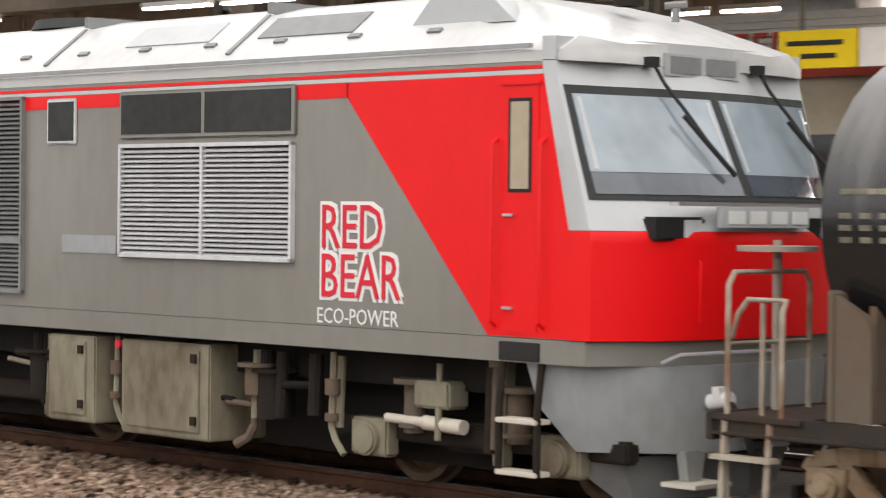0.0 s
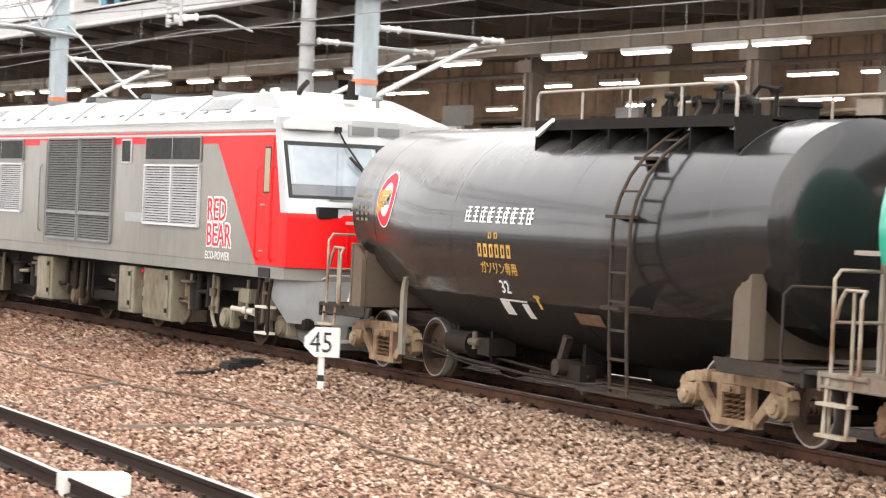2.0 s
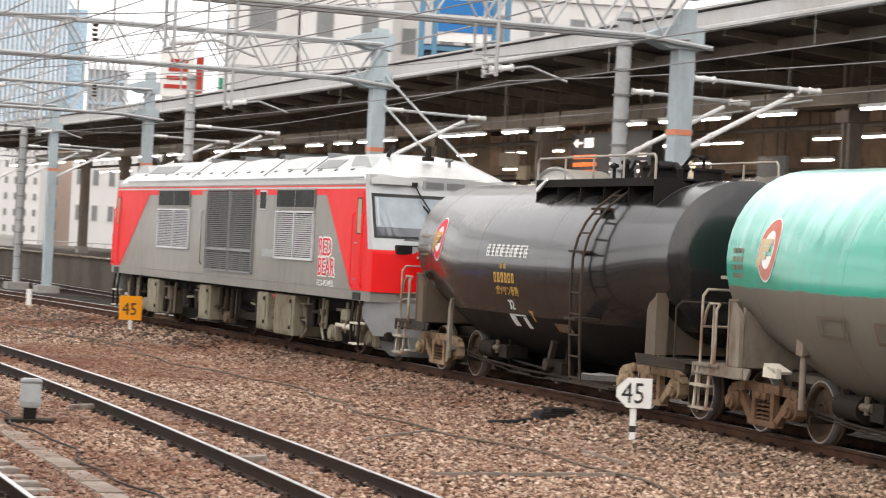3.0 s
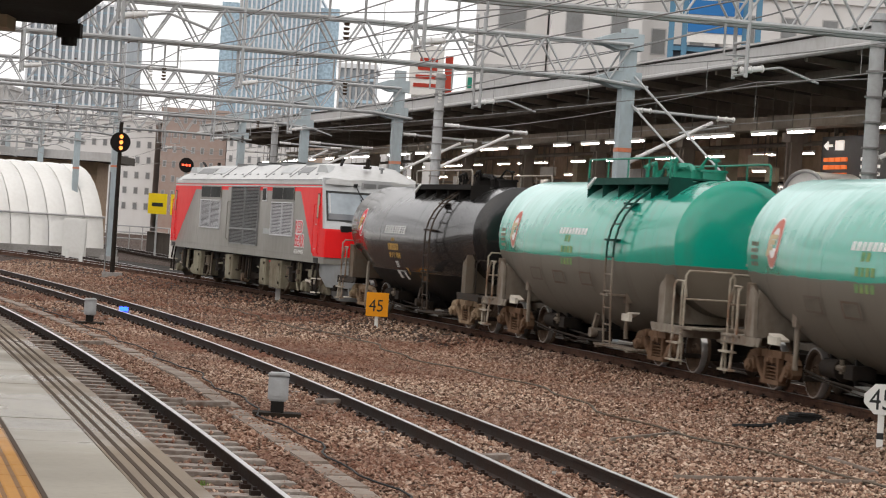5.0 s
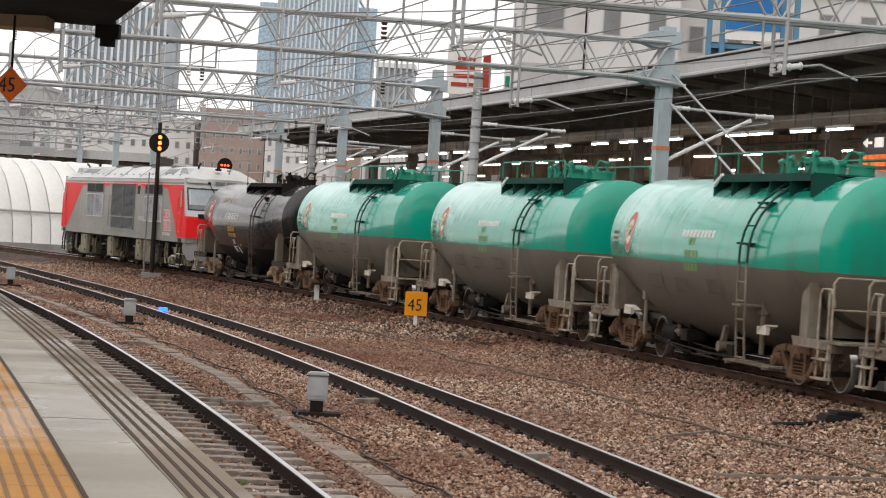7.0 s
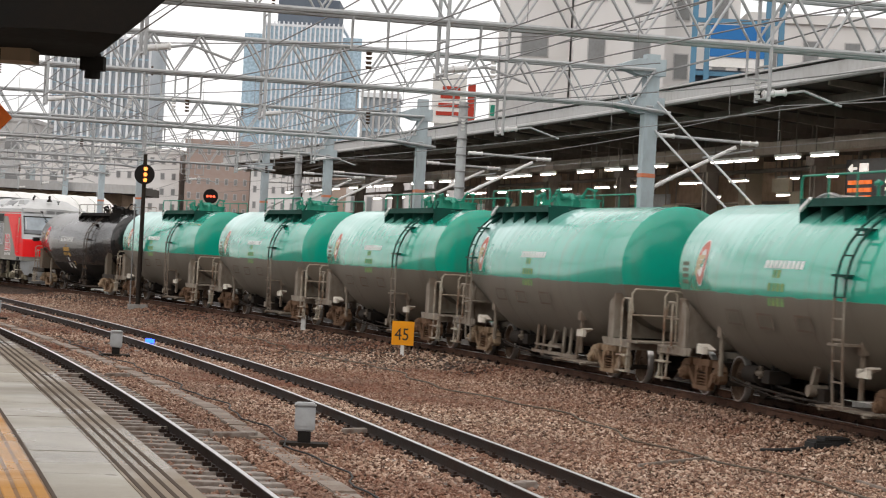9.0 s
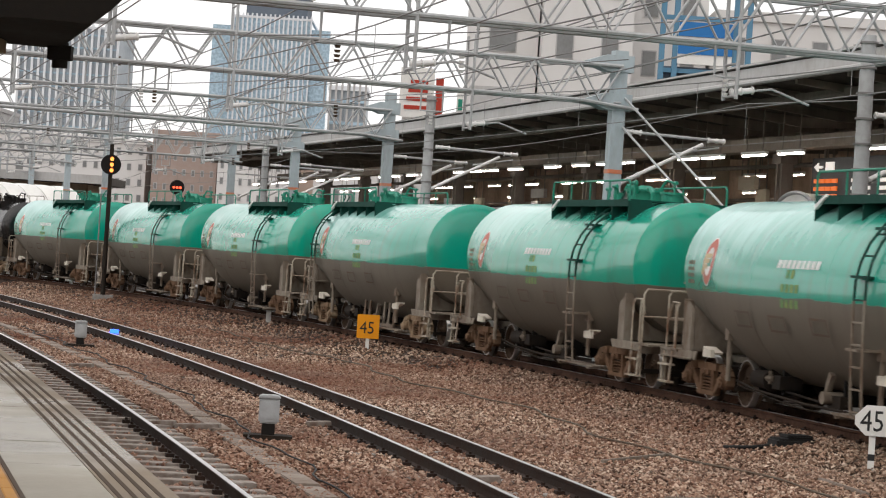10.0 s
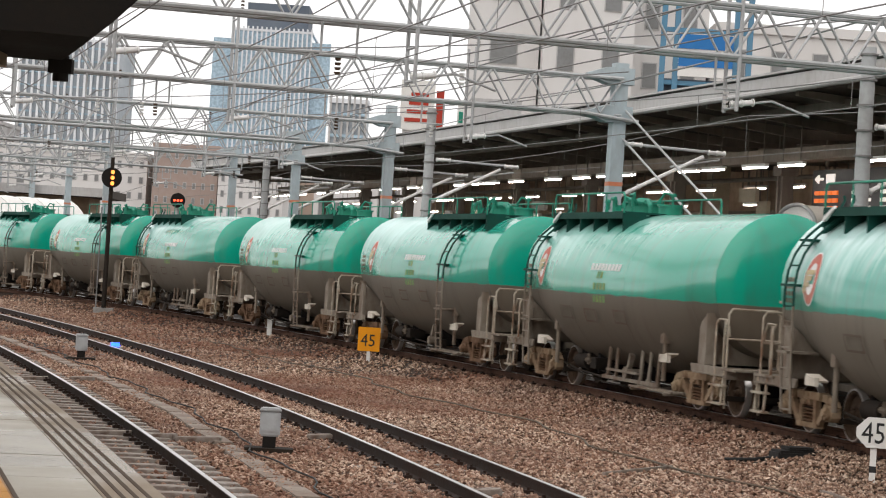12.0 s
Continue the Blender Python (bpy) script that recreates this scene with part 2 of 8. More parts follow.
M = {
    "ballast": ballast_mat("ballast_stone"),
    # the bed is the same ballast dimmed: shade between the stones as colour
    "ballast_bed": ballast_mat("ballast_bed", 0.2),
    "troughlid": surface("brown_stained_concrete", (0.27, 0.225, 0.19), 0.75, 0, (0.13, 0.085, 0.06), 0.6, 0.8, 12),
    "sleeper_pale": surface("pale_concrete_sleeper", (0.36, 0.325, 0.29), 0.7, 0, (0.10, 0.055, 0.035), 1.0, 1.1, 10),
    "rail": surface("rusty_rail", (0.022, 0.015, 0.012), 0.6, 0.1, (0.06, 0.03, 0.02), 0.5),
    "rail_rust": surface("brown_rusty_rail", (0.085, 0.040, 0.024), 0.7, 0.0, (0.03, 0.018, 0.013), 0.8, 1.5, 12),
    "railhead": surface("worn_rail_head", (0.62, 0.61, 0.60), 0.30, 0.85, (0.12, 0.08, 0.06), 0.25, relief=0.03),
    # shade under and behind the train is put into these two dark colours
    "darkened": surface("oil_blackened_ballast", (0.030, 0.024, 0.020), 0.7, 0, (0.012, 0.010, 0.009), 0.8, 0.7, 14, 1.0, 0.6),
    "sleeper_shaded": surface("oil_stained_sleeper", (0.075, 0.06, 0.05), 0.7, 0, (0.03, 0.022, 0.018), 0.7, 1.0, 14),
    "sleeper": surface("concrete_sleeper", (0.30, 0.275, 0.25), 0.7, 0, (0.10, 0.06, 0.04), 0.6, 1.0, 14),
    "wood": surface("old_timber", (0.13, 0.085, 0.055), 0.8, 0, (0.05, 0.035, 0.025), 0.7, 1.5, 18),
    "concrete": surface("weathered_concrete", (0.36, 0.345, 0.325), 0.75, 0, (0.13, 0.11, 0.095), 0.6, 0.8, 12),
    "slab": slab_mat("platform_slab", (0.295, 0.266, 0.215), (0.16, 0.14, 0.12)),
    "edge": slab_mat("platform_edge", (0.185, 0.14, 0.092), (0.14, 0.11, 0.09)),
    "groove": surface("edge_groove", (0.055, 0.038, 0.025), 0.8, 0, (0.07, 0.05, 0.04), 0.5),
    "tactile": slab_mat("tactile_tile", (0.42, 0.19, 0.02), (0.20, 0.11, 0.03)),
    "tactile_base": slab_mat("grimy_tactile_base", (0.19, 0.085, 0.016), (0.09, 0.05, 0.02)),
    "red": surface("red_body_paint", (0.78, 0.004, 0.006), 0.42, 0, (0.52, 0.004, 0.006), 0.25, 0.5, 7, 0.4, 0.02, 0.05),
    "grey": surface("dark_grey_body_paint", (0.205, 0.195, 0.17), 0.38, 0, (0.10, 0.09, 0.075), 0.35, 0.5, 7, 0.4, 0.03, 0.25),
    "white": surface("white_roof_paint", (0.52, 0.52, 0.51), 0.4, 0, (0.34, 0.33, 0.31), 0.4, 0.7, 8, 0.5, 0.03, 0.3),
    "lightgrey": surface("light_grey_front_paint", (0.43, 0.445, 0.45), 0.38, 0, (0.30, 0.29, 0.27), 0.35, 0.7, 8, 0.5, 0.03, 0.3),
    "skirt": surface("grey_skirt_paint", (0.30, 0.315, 0.32), 0.42, 0, (0.17, 0.14, 0.11), 0.5, 0.7, 9, 0.5, 0.04, 0.2),
    "louver": surface("aluminium_louver", (0.66, 0.665, 0.68), 0.4, 0.25, (0.22, 0.2, 0.18), 0.4),
    "louver_dark": surface("grey_louver", (0.21, 0.215, 0.215), 0.45, 0.1, (0.10, 0.09, 0.08), 0.4),
    "mesh": surface("dark_intake_mesh", (0.045, 0.047, 0.045), 0.7, 0, (0.02, 0.02, 0.02), 0.5),
    "frame_black": surface("grimy_black_frame", (0.03, 0.026, 0.022), 0.65, 0, (0.09, 0.055, 0.035), 0.6, 1.2, 9),
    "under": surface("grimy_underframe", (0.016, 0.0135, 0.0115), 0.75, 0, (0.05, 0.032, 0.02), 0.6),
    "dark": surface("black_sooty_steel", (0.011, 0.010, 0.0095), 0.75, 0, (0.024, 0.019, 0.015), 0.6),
    # near-black base holds the shade under the near canopy
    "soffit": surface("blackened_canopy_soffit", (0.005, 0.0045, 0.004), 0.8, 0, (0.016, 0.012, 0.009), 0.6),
    "box": surface("beige_equipment_box", (0.25, 0.228, 0.165), 0.6, 0, (0.09, 0.062, 0.04), 0.85, 0.9, 8, 0.5),
    "glass": pane_mat("cab_glass", (0.20, 0.235, 0.26), 0.05),
    "dash": pane_mat("cab_desk_behind_glass", (0.055, 0.062, 0.075), 0.06),
    "glass_dark": pane_mat("dark_glass", (0.02, 0.022, 0.025), 0.08),
    "blind": surface("beige_cab_blind", (0.42, 0.36, 0.26), 0.7, 0, (0.25, 0.2, 0.14), 0.4),
    "black": surface("black_rubber", (0.018, 0.018, 0.018), 0.5, 0, (0.05, 0.045, 0.04), 0.4),
    "lens": pane_mat("headlamp_lens", (0.55, 0.57, 0.58), 0.1),
    "chrome": surface("bare_steel", (0.55, 0.55, 0.55), 0.35, 0.8, (0.3, 0.25, 0.2), 0.3),
    "cream": surface("cream_step_paint", (0.62, 0.58, 0.50), 0.55, 0, (0.30, 0.2, 0.12), 0.5),
    "handrail": surface("cream_rusting_handrail", (0.40, 0.36, 0.29), 0.55, 0, (0.16, 0.075, 0.04), 0.95, 2.2, 7),
    "railpaint": surface("grey_handrail_paint", (0.36, 0.335, 0.295), 0.5, 0, (0.22, 0.15, 0.10), 0.55),
    "frame": surface("dusty_grey_frame", (0.125, 0.104, 0.08), 0.65, 0, (0.13, 0.075, 0.045), 0.7, 1.0, 9),
    "wagon_frame": surface("pale_dusty_wagon_frame", (0.235, 0.205, 0.165), 0.6, 0, (0.10, 0.055, 0.033), 0.85, 1.3, 9, 0.5),
    "bogie": surface("rusty_bogie", (0.33, 0.25, 0.165), 0.75, 0, (0.12, 0.055, 0.028), 0.8, 1.6, 9),
    "bogie_rust": surface("brown_rusty_bogie", (0.17, 0.105, 0.065), 0.78, 0, (0.09, 0.045, 0.025), 0.7, 1.6, 9),
    "wheel": surface("rusty_wheel", (0.10, 0.066, 0.044), 0.7, 0.0, (0.035, 0.022, 0.016), 0.9, 2.5, 12),
    "tread": surface("polished_tread", (0.50, 0.48, 0.46), 0.32, 0.8, (0.3, 0.26, 0.22), 0.3),
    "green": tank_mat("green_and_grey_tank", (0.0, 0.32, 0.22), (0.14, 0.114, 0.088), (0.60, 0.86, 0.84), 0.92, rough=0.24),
    "green_dusty_sheen": tank_mat("dusty_green_and_grey_tank", (0.0, 0.31, 0.225), (0.165, 0.138, 0.107), (0.66, 0.87, 0.85), 1.1, rough=0.27, shift=11.3),
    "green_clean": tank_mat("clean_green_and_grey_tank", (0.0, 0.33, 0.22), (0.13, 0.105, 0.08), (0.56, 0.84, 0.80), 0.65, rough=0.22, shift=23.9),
    "greenfit": surface("green_fitting", (0.002, 0.25, 0.16), 0.45, 0, (0.04, 0.07, 0.05), 0.45),
    "greendark": surface("dark_green_fitting", (0.005, 0.06, 0.045), 0.6, 0, (0.02, 0.03, 0.025), 0.5),
    "blacktank": tank_mat("black_tank", (0.011, 0.011, 0.0115), (0.008, 0.008, 0.0075), (0.30, 0.29, 0.27), 0.55, line=1.30, rough=0.22, flank=0.02, gloss=0.5),
    "sign_white": surface("white_sign", (0.78, 0.77, 0.74), 0.5, 0, (0.5, 0.46, 0.4), 0.3),
    "sign_orange": surface("orange_sign", (0.85, 0.33, 0.01), 0.5, 0, (0.5, 0.2, 0.03), 0.3),
    "ink": surface("black_lettering", (0.03, 0.03, 0.03), 0.6, 0, (0.08, 0.08, 0.08), 0.3),
    "letter_white": surface("white_lettering", (0.75, 0.75, 0.73), 0.5, 0, (0.5, 0.48, 0.45), 0.3),
    "letter_red": surface("red_lettering", (0.62, 0.03, 0.05), 0.5, 0, (0.35, 0.03, 0.03), 0.3),
    "letter_yellow": surface("yellow_lettering", (0.62, 0.36, 0.09), 0.55, 0, (0.16, 0.12, 0.06), 0.75, 3, 25),
    "badge_faded": surface("faded_red_badge", (0.50, 0.11, 0.08), 0.5, 0, (0.42, 0.30, 0.24), 0.75, 2.5, 12),
    "beige_mark": surface("bleached_yellow_paint", (0.55, 0.45, 0.26), 0.6, 0, (0.45, 0.42, 0.36), 0.7, 3, 15),
    "letter_old": surface("faded_yellow_lettering", (0.24, 0.32, 0.10), 0.6, 0, (0.05, 0.22, 0.13), 0.9, 4, 30),
    "letter_faded": surface("faded_lettering", (0.27, 0.24, 0.17), 0.6, 0, (0.08, 0.08, 0.07), 0.9, 4, 30),
    "steel": surface("galvanised_steel", (0.43, 0.44, 0.445), 0.5, 0.15, (0.22, 0.20, 0.18), 0.5),
    "bluegrey": surface("blue_grey_steel_paint", (0.40, 0.47, 0.50), 0.5, 0, (0.2, 0.18, 0.16), 0.45, 0.9, 9, 0.4),
    "wire": surface("overhead_wire", (0.24, 0.235, 0.23), 0.5, 0.3, (0.08, 0.07, 0.06), 0.4),
    "insul": surface("white_porcelain", (0.74, 0.73, 0.72), 0.25, 0, (0.45, 0.4, 0.35), 0.35),
    "grass": surface("fresh_grass", (0.13, 0.25, 0.045), 0.6, 0, (0.2, 0.22, 0.07), 0.6, 3, 20),
}
M["red"].node_tree.nodes["Principled BSDF"].inputs["Specular IOR Level"].default_value = 0.25


# ---- mesh helpers ----
class G:
    """A growing list of corners and faces."""

    def __init__(self):
        self.v, self.f = [], []

    def add(self, verts, faces):
        o = len(self.v)
        self.v += [tuple(p) for p in verts]
        self.f += [tuple(i + o for i in q) for q in faces]
        return self

    def box(self, x0, x1, y0, y1, z0, z1):
        return self.add([(x, y, z) for x in (x0, x1) for y in (y0, y1) for z in (z0, z1)],
                        [(0, 1, 3, 2), (4, 6, 7, 5), (0, 4, 5, 1), (2, 3, 7, 6), (0, 2, 6, 4), (1, 5, 7, 3)])

    def cyl(self, p0, p1, r0, r1=None, seg=12):
        p0, p1 = Vector(p0), Vector(p1)
        d = (p1 - p0).normalized()
        a = d.orthogonal().normalized()
        b = d.cross(a)
        r1 = r0 if r1 is None else r1
        ring = [(a * math.cos(2 * math.pi * i / seg) + b * math.sin(2 * math.pi * i / seg)) for i in range(seg)]
        vs = [p0 + q * r0 for q in ring] + [p1 + q * r1 for q in ring]
        fs = [(i, (i + 1) % seg, seg + (i + 1) % seg, seg + i) for i in range(seg)]
        return self.add(vs, fs + [tuple(range(seg))[::-1], tuple(range(seg, 2 * seg))])

    def tube(self, path, r, seg=7):
        P = [Vector(p) for p in path]
        rings, up = [], None
        for i, p in enumerate(P):
            t = ((P[min(i + 1, len(P) - 1)] - p).normalized() + (p - P[max(i - 1, 0)]).normalized()).normalized()
            a = t.orthogonal().normalized() if up is None else (up - t * up.dot(t)).normalized()
            up = a
            b = t.cross(a)
            rings.append([p + (a * math.cos(2 * math.pi * k / seg) + b * math.sin(2 * math.pi * k / seg)) * r for k in range(seg)])
        return self.loft(rings)

    def loft(self, rings, caps=True):
        n = len(rings[0])
        vs = [p for ring in rings for p in ring]
        fs = [(i * n + k, i * n + (k + 1) % n, (i + 1) * n + (k + 1) % n, (i + 1) * n + k) for i in range(len(rings) - 1) for k in range(n)]
        if caps:
            fs += [tuple(range(n))[::-1], tuple(range((len(rings) - 1) * n, len(rings) * n))]
        return self.add(vs, fs)

    def prism(self, poly, a, b, axis="y"):
        """Pushes a flat outline along an axis from a to b: outline in (x, z) for y, (x, y) for z, (y, z) for x."""
        place = {"y": lambda p, q: (p[0], q, p[1]), "z": lambda p, q: (p[0], p[1], q), "x": lambda p, q: (q, p[0], p[1])}[axis]
        return self.loft([[place(p, a) for p in poly], [place(p, b) for p in poly]])

    def moved(self, m):
        self.v = [tuple(m @ Vector(p)) for p in self.v]
        return self

    def join(self, other, m=None):
        return self.add([m @ Vector(p) for p in other.v] if m else other.v, other.f)


def mesh_of(name, g, material, bevel=0.0, smooth=True):
    me = bpy.data.meshes.new(name)
    me.from_pydata(g.v, [], g.f)
    bm = bmesh.new()
    bm.from_mesh(me)
    bmesh.ops.recalc_face_normals(bm, faces=bm.faces)
    if bevel:
        es = [e for e in bm.edges if len(e.link_faces) == 2 and e.calc_face_angle(0) > 0.6]
        bmesh.ops.bevel(bm, geom=es, offset=bevel, segments=2, affect="EDGES", clamp_overlap=True)
    bm.to_mesh(me)
    bm.free()
    me.materials.append(material)
    if smooth:
        me.shade_smooth()
        me.set_sharp_from_angle(angle=radians(38))
    return me


def part(name, g, material, parent=None, label="", bevel=0.0, at=None, smooth=True):
    me = g if isinstance(g, bpy.types.Mesh) else mesh_of(name, g, material, bevel, smooth)
    ob = new(name, me)
    ob.parent = parent
    if at is not None:
        ob.matrix_basis = at
    if label:
        ob["label"] = label
    return ob


def empty(name, label, category, group="", m=None, kind=""):
    ob = new(name)
    ob.empty_display_size = 0.2
    if m is not None:
        ob.matrix_basis = m
    return tagged(ob, label, category, group, kind)


def thing(name, g, material, label, category, group="", m=None, bevel=0.0, kind=""):
    ob = part(name, g, material, None, label, bevel, m)
    return tagged(ob, label, category, group, kind)


def words(name, text, size, material, parent, m, depth=0.004, label="", squeeze=1.0, kind=""):
    """Raised lettering in the built-in font, made into a mesh."""
    cu = bpy.data.curves.new(name, "FONT")
    cu.body, cu.size, cu.extrude, cu.align_x = text, size, depth, "LEFT"
    cu.resolution_u = 2
    tmp = bpy.data.objects.new(name, cu)
    scene.collection.objects.link(tmp)
    me = bpy.data.meshes.new_from_object(tmp.evaluated_get(bpy.context.evaluated_depsgraph_get()))
    bpy.data.objects.remove(tmp)
    bpy.data.curves.remove(cu)
    me.transform(Matrix.Diagonal((squeeze, 1, 1, 1)))
    me.materials.clear()
    me.materials.append(material)
    ob = new(name, me)
    ob.parent, ob.matrix_basis = parent, m
    if label:
        ob["label"] = label
    return ob


# ---- plan: the lines of the tracks ----
def bent(y, coef, lo, hi):
    yc = min(max(y, lo), hi)
    x = s = 0.0
    for c in coef:
        s = s * yc + x
        x = x * yc + c
    x, s = x + s * (y - yc), s
    if len(coef) == 6:
        # the main line bends further to the left in the distance
        q = min(max(y - 62, 0), 36)
        x, s = x - 0.0005 * q * q - 0.036 * max(y - 98, 0), s - 0.001 * q
    return x, s


def offset_line(coef, lo, hi, off, y0, y1, step=1.0):
    out = []
    for i in range(int((y1 - y0) / step) + 1):
        y = y0 + i * step
        x, s = bent(y, coef, lo, hi)
        k = math.sqrt(1 + s * s)
        out.append(Vector((x + off / k, y - off * s / k, 0)))
    return out


MAIN = (-6.69799411e-09, 1.63987020e-06, -1.44155100e-04, 3.88021777e-03, -2.34389569e-01, 1.26798614e+01), 12, 93
MIDDLE = (5.35254568e-06, -2.08045366e-03, -1.39191148e-01, 5.92368244), 14, 76
NEAR = (-1.08723303e-03, -1.94473767e-01, 2.87353790), 8, 60
GAUGE = 1.067

centre = offset_line(*MAIN, GAUGE / 2, -150, 190, 0.5)
arc = [0.0]
for p, q in zip(centre, centre[1:]):
    arc.append(arc[-1] + (q - p).length)
zero = float(np.interp(20.0, [p.y for p in centre], arc))
arc = np.array(arc) - zero
cx, cy = np.array([p.x for p in centre]), np.array([p.y for p in centre])


def on_main(s):
    return Vector((float(np.interp(s, arc, cx)), float(np.interp(s, arc, cy)), 0))


# station lines: s along the far platform, n across it, away from the tracks
STN, SD, SN = Vector((13.0, 38.0, 0)), Vector((-0.275, 0.9614, 0)), Vector((0.9614, 0.275, 0))


def stn(s, n, z=0.0):
    return STN + SD * s + SN * n + Vector((0, 0, z))




def sbox(g, s0, s1, n0, n1, z0, z1):
    b = G().box(s0, s1, n0, n1, z0, z1)
    return g.add([stn(*p) for p in b.v], b.f)


# ---- ground ----
GROUND_Z = -0.17
g = G()
xs = [-2500, -200, -60, -30, -15, -8, -4, 0, 4, 8, 12, 20, 40, 200, 2500]
ys = [-2500, -200, -60, 0, 10, 15, 20, 25, 30, 40, 50, 70, 100, 200, 3000]
g.add([(x, y, GROUND_Z) for y in ys for x in xs], [(j * 15 + i, j * 15 + i + 1, j * 15 + 16 + i, j * 15 + 15 + i) for j in range(14) for i in range(14)])
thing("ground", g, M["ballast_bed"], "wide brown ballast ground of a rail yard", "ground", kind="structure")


# ---- rails and sleepers ----
RAIL = [(-0.06, -0.15), (0.06, -0.15), (0.06, -0.138), (0.012, -0.12), (0.009, -0.045), (0.03, -0.035), (0.032, -0.004), (0.022, 0.0), (-0.022, 0.0), (-0.032, -0.004), (-0.03, -0.035), (-0.009, -0.045), (-0.012, -0.12), (-0.06, -0.138)]


def sweep(line, prof):
    rings = []
    for i, p in enumerate(line):
        t = (line[min(i + 1, len(line) - 1)] - line[max(i - 1, 0)]).normalized()
        nrm = Vector((t.y, -t.x, 0))
        rings.append([p + nrm * a + Vector((0, 0, b)) for a, b in prof])
    return G().loft(rings)


def track(name, label, lines, y0, y1, pitch=0.62, visible=(14, 75), wood=False, shift=0.0, buried=0.0, tie=None, steel="rail"):
    """Two rails on sleepers with clips; lines(off, y0, y1, step) gives the line at an offset from the right-hand rail."""
    root = empty(name, label, "railway track", kind="structure")
    for off in (0.0, -GAUGE):
        ln = lines(off, y0, y1, 1.0)
        part("rail", sweep(ln, RAIL), M[steel], root)
        part("rail_head", sweep([p + Vector((0, 0, 0.0025)) for p in ln], [(-0.027, -0.002), (0.027, -0.002), (0.024, 0.0015), (-0.024, 0.0015)]), M["railhead"], root, "worn bright running surface")
    mid = lines(-GAUGE / 2, y0, y1, pitch)
    me = mesh_of("sleeper", G().prism([(-1.0, -0.155), (-0.95, -0.148), (0.95, -0.148), (1.0, -0.155), (1.0, -0.3), (-1.0, -0.3)], -0.115, 0.115), M[tie or ("sleeper_pale" if wood else "sleeper")], 0.008)
    rest, clips, count = G(), G(), 0
    for i, p in enumerate(mid[:-1]):
        t = (mid[i + 1] - p).normalized()
        m = Matrix.Translation(p + Vector((0, 0, random.uniform(-0.012, 0.006) - buried))) @ Matrix.Rotation(math.atan2(t.y, t.x) - math.pi / 2, 4, "Z")
        if visible[0] < p.y < visible[1] and count < 110:
            part("sleeper", me, None, root, at=m)
            count += 1
        else:
            rest.join(G().box(-1, 1, -0.115, 0.115, -0.3, -0.15), m)
        if visible[0] < p.y < visible[1]:
            for sx in (-GAUGE / 2, GAUGE / 2):
                for o in (-0.1, 0.1):
                    clips.join(G().box(sx + o - 0.045, sx + o + 0.045, -0.05, 0.05, -0.15, -0.105), m)
                    clips.join(G().cyl((sx + o, 0, -0.15), (sx + o, 0, -0.075), 0.02, seg=6), m)
    if rest.v:
        tagged(part("sleeper_row", rest, M[tie or ("sleeper_pale" if wood else "sleeper")], root), kind="stuff")
    tagged(part("rail_clips", clips, M["rail"], root), kind="stuff")
    return root


RAISED = 0.18
main_root = track("track_main", "rusty running track on ballast under the tank train", lambda o, a, b, s: offset_line(*MAIN, GAUGE + o, a, b, s), -135, 170, visible=(13, 80), buried=0.01, tie="sleeper_shaded", steel="rail_rust")
main_root.matrix_basis = Matrix.Translation((0, 0, RAISED))
# the dark bed runs 9 m out on the far side, as painted train shade
thing("ballast_shoulder", sweep(offset_line(*MAIN, 0, -135, 170, 2.0), [(-0.30, -0.2), (-0.12, RAISED - 0.168), (1.5, RAISED - 0.168), (2.1, -0.164), (9.0, -0.164), (9.0, -0.2)]), M["darkened"], "raised ballast bed of the main track with the train's shade in its colour", "ballast", kind="structure")
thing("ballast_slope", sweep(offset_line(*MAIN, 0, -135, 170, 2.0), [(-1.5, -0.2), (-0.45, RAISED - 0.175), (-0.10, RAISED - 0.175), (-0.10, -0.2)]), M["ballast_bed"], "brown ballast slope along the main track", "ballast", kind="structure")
track("track_middle", "curved empty track with bright rail heads between the platforms", lambda o, a, b, s: offset_line(*MIDDLE, o, a, b, s), 6, 150, visible=(15, 80), buried=0.012)
track("track_near", "empty track beside the platform edge, weathered concrete sleepers", lambda o, a, b, s: offset_line(*NEAR, o, a, b, s), 2, 130, pitch=0.58, visible=(12, 60), wood=True, buried=-0.02)
track("track_far", "track along the far platform", lambda o, a, b, s: [stn(q, -3.7 + GAUGE / 2 + o) for q in np.arange(-70, 130, 1.0 if s == 1.0 else 0.7)], 0, 1, visible=(90, 150), tie="sleeper_shaded")
track("track_beyond", "distant track beyond the locomotive", lambda o, a, b, s: [stn(q, -8.5 + o + 0.0009 * max(q - 40, 0) ** 2 * -1) for q in np.arange(30, 170, 1.0 if s == 1.0 else 0.7)], 0, 1, visible=(95, 160))


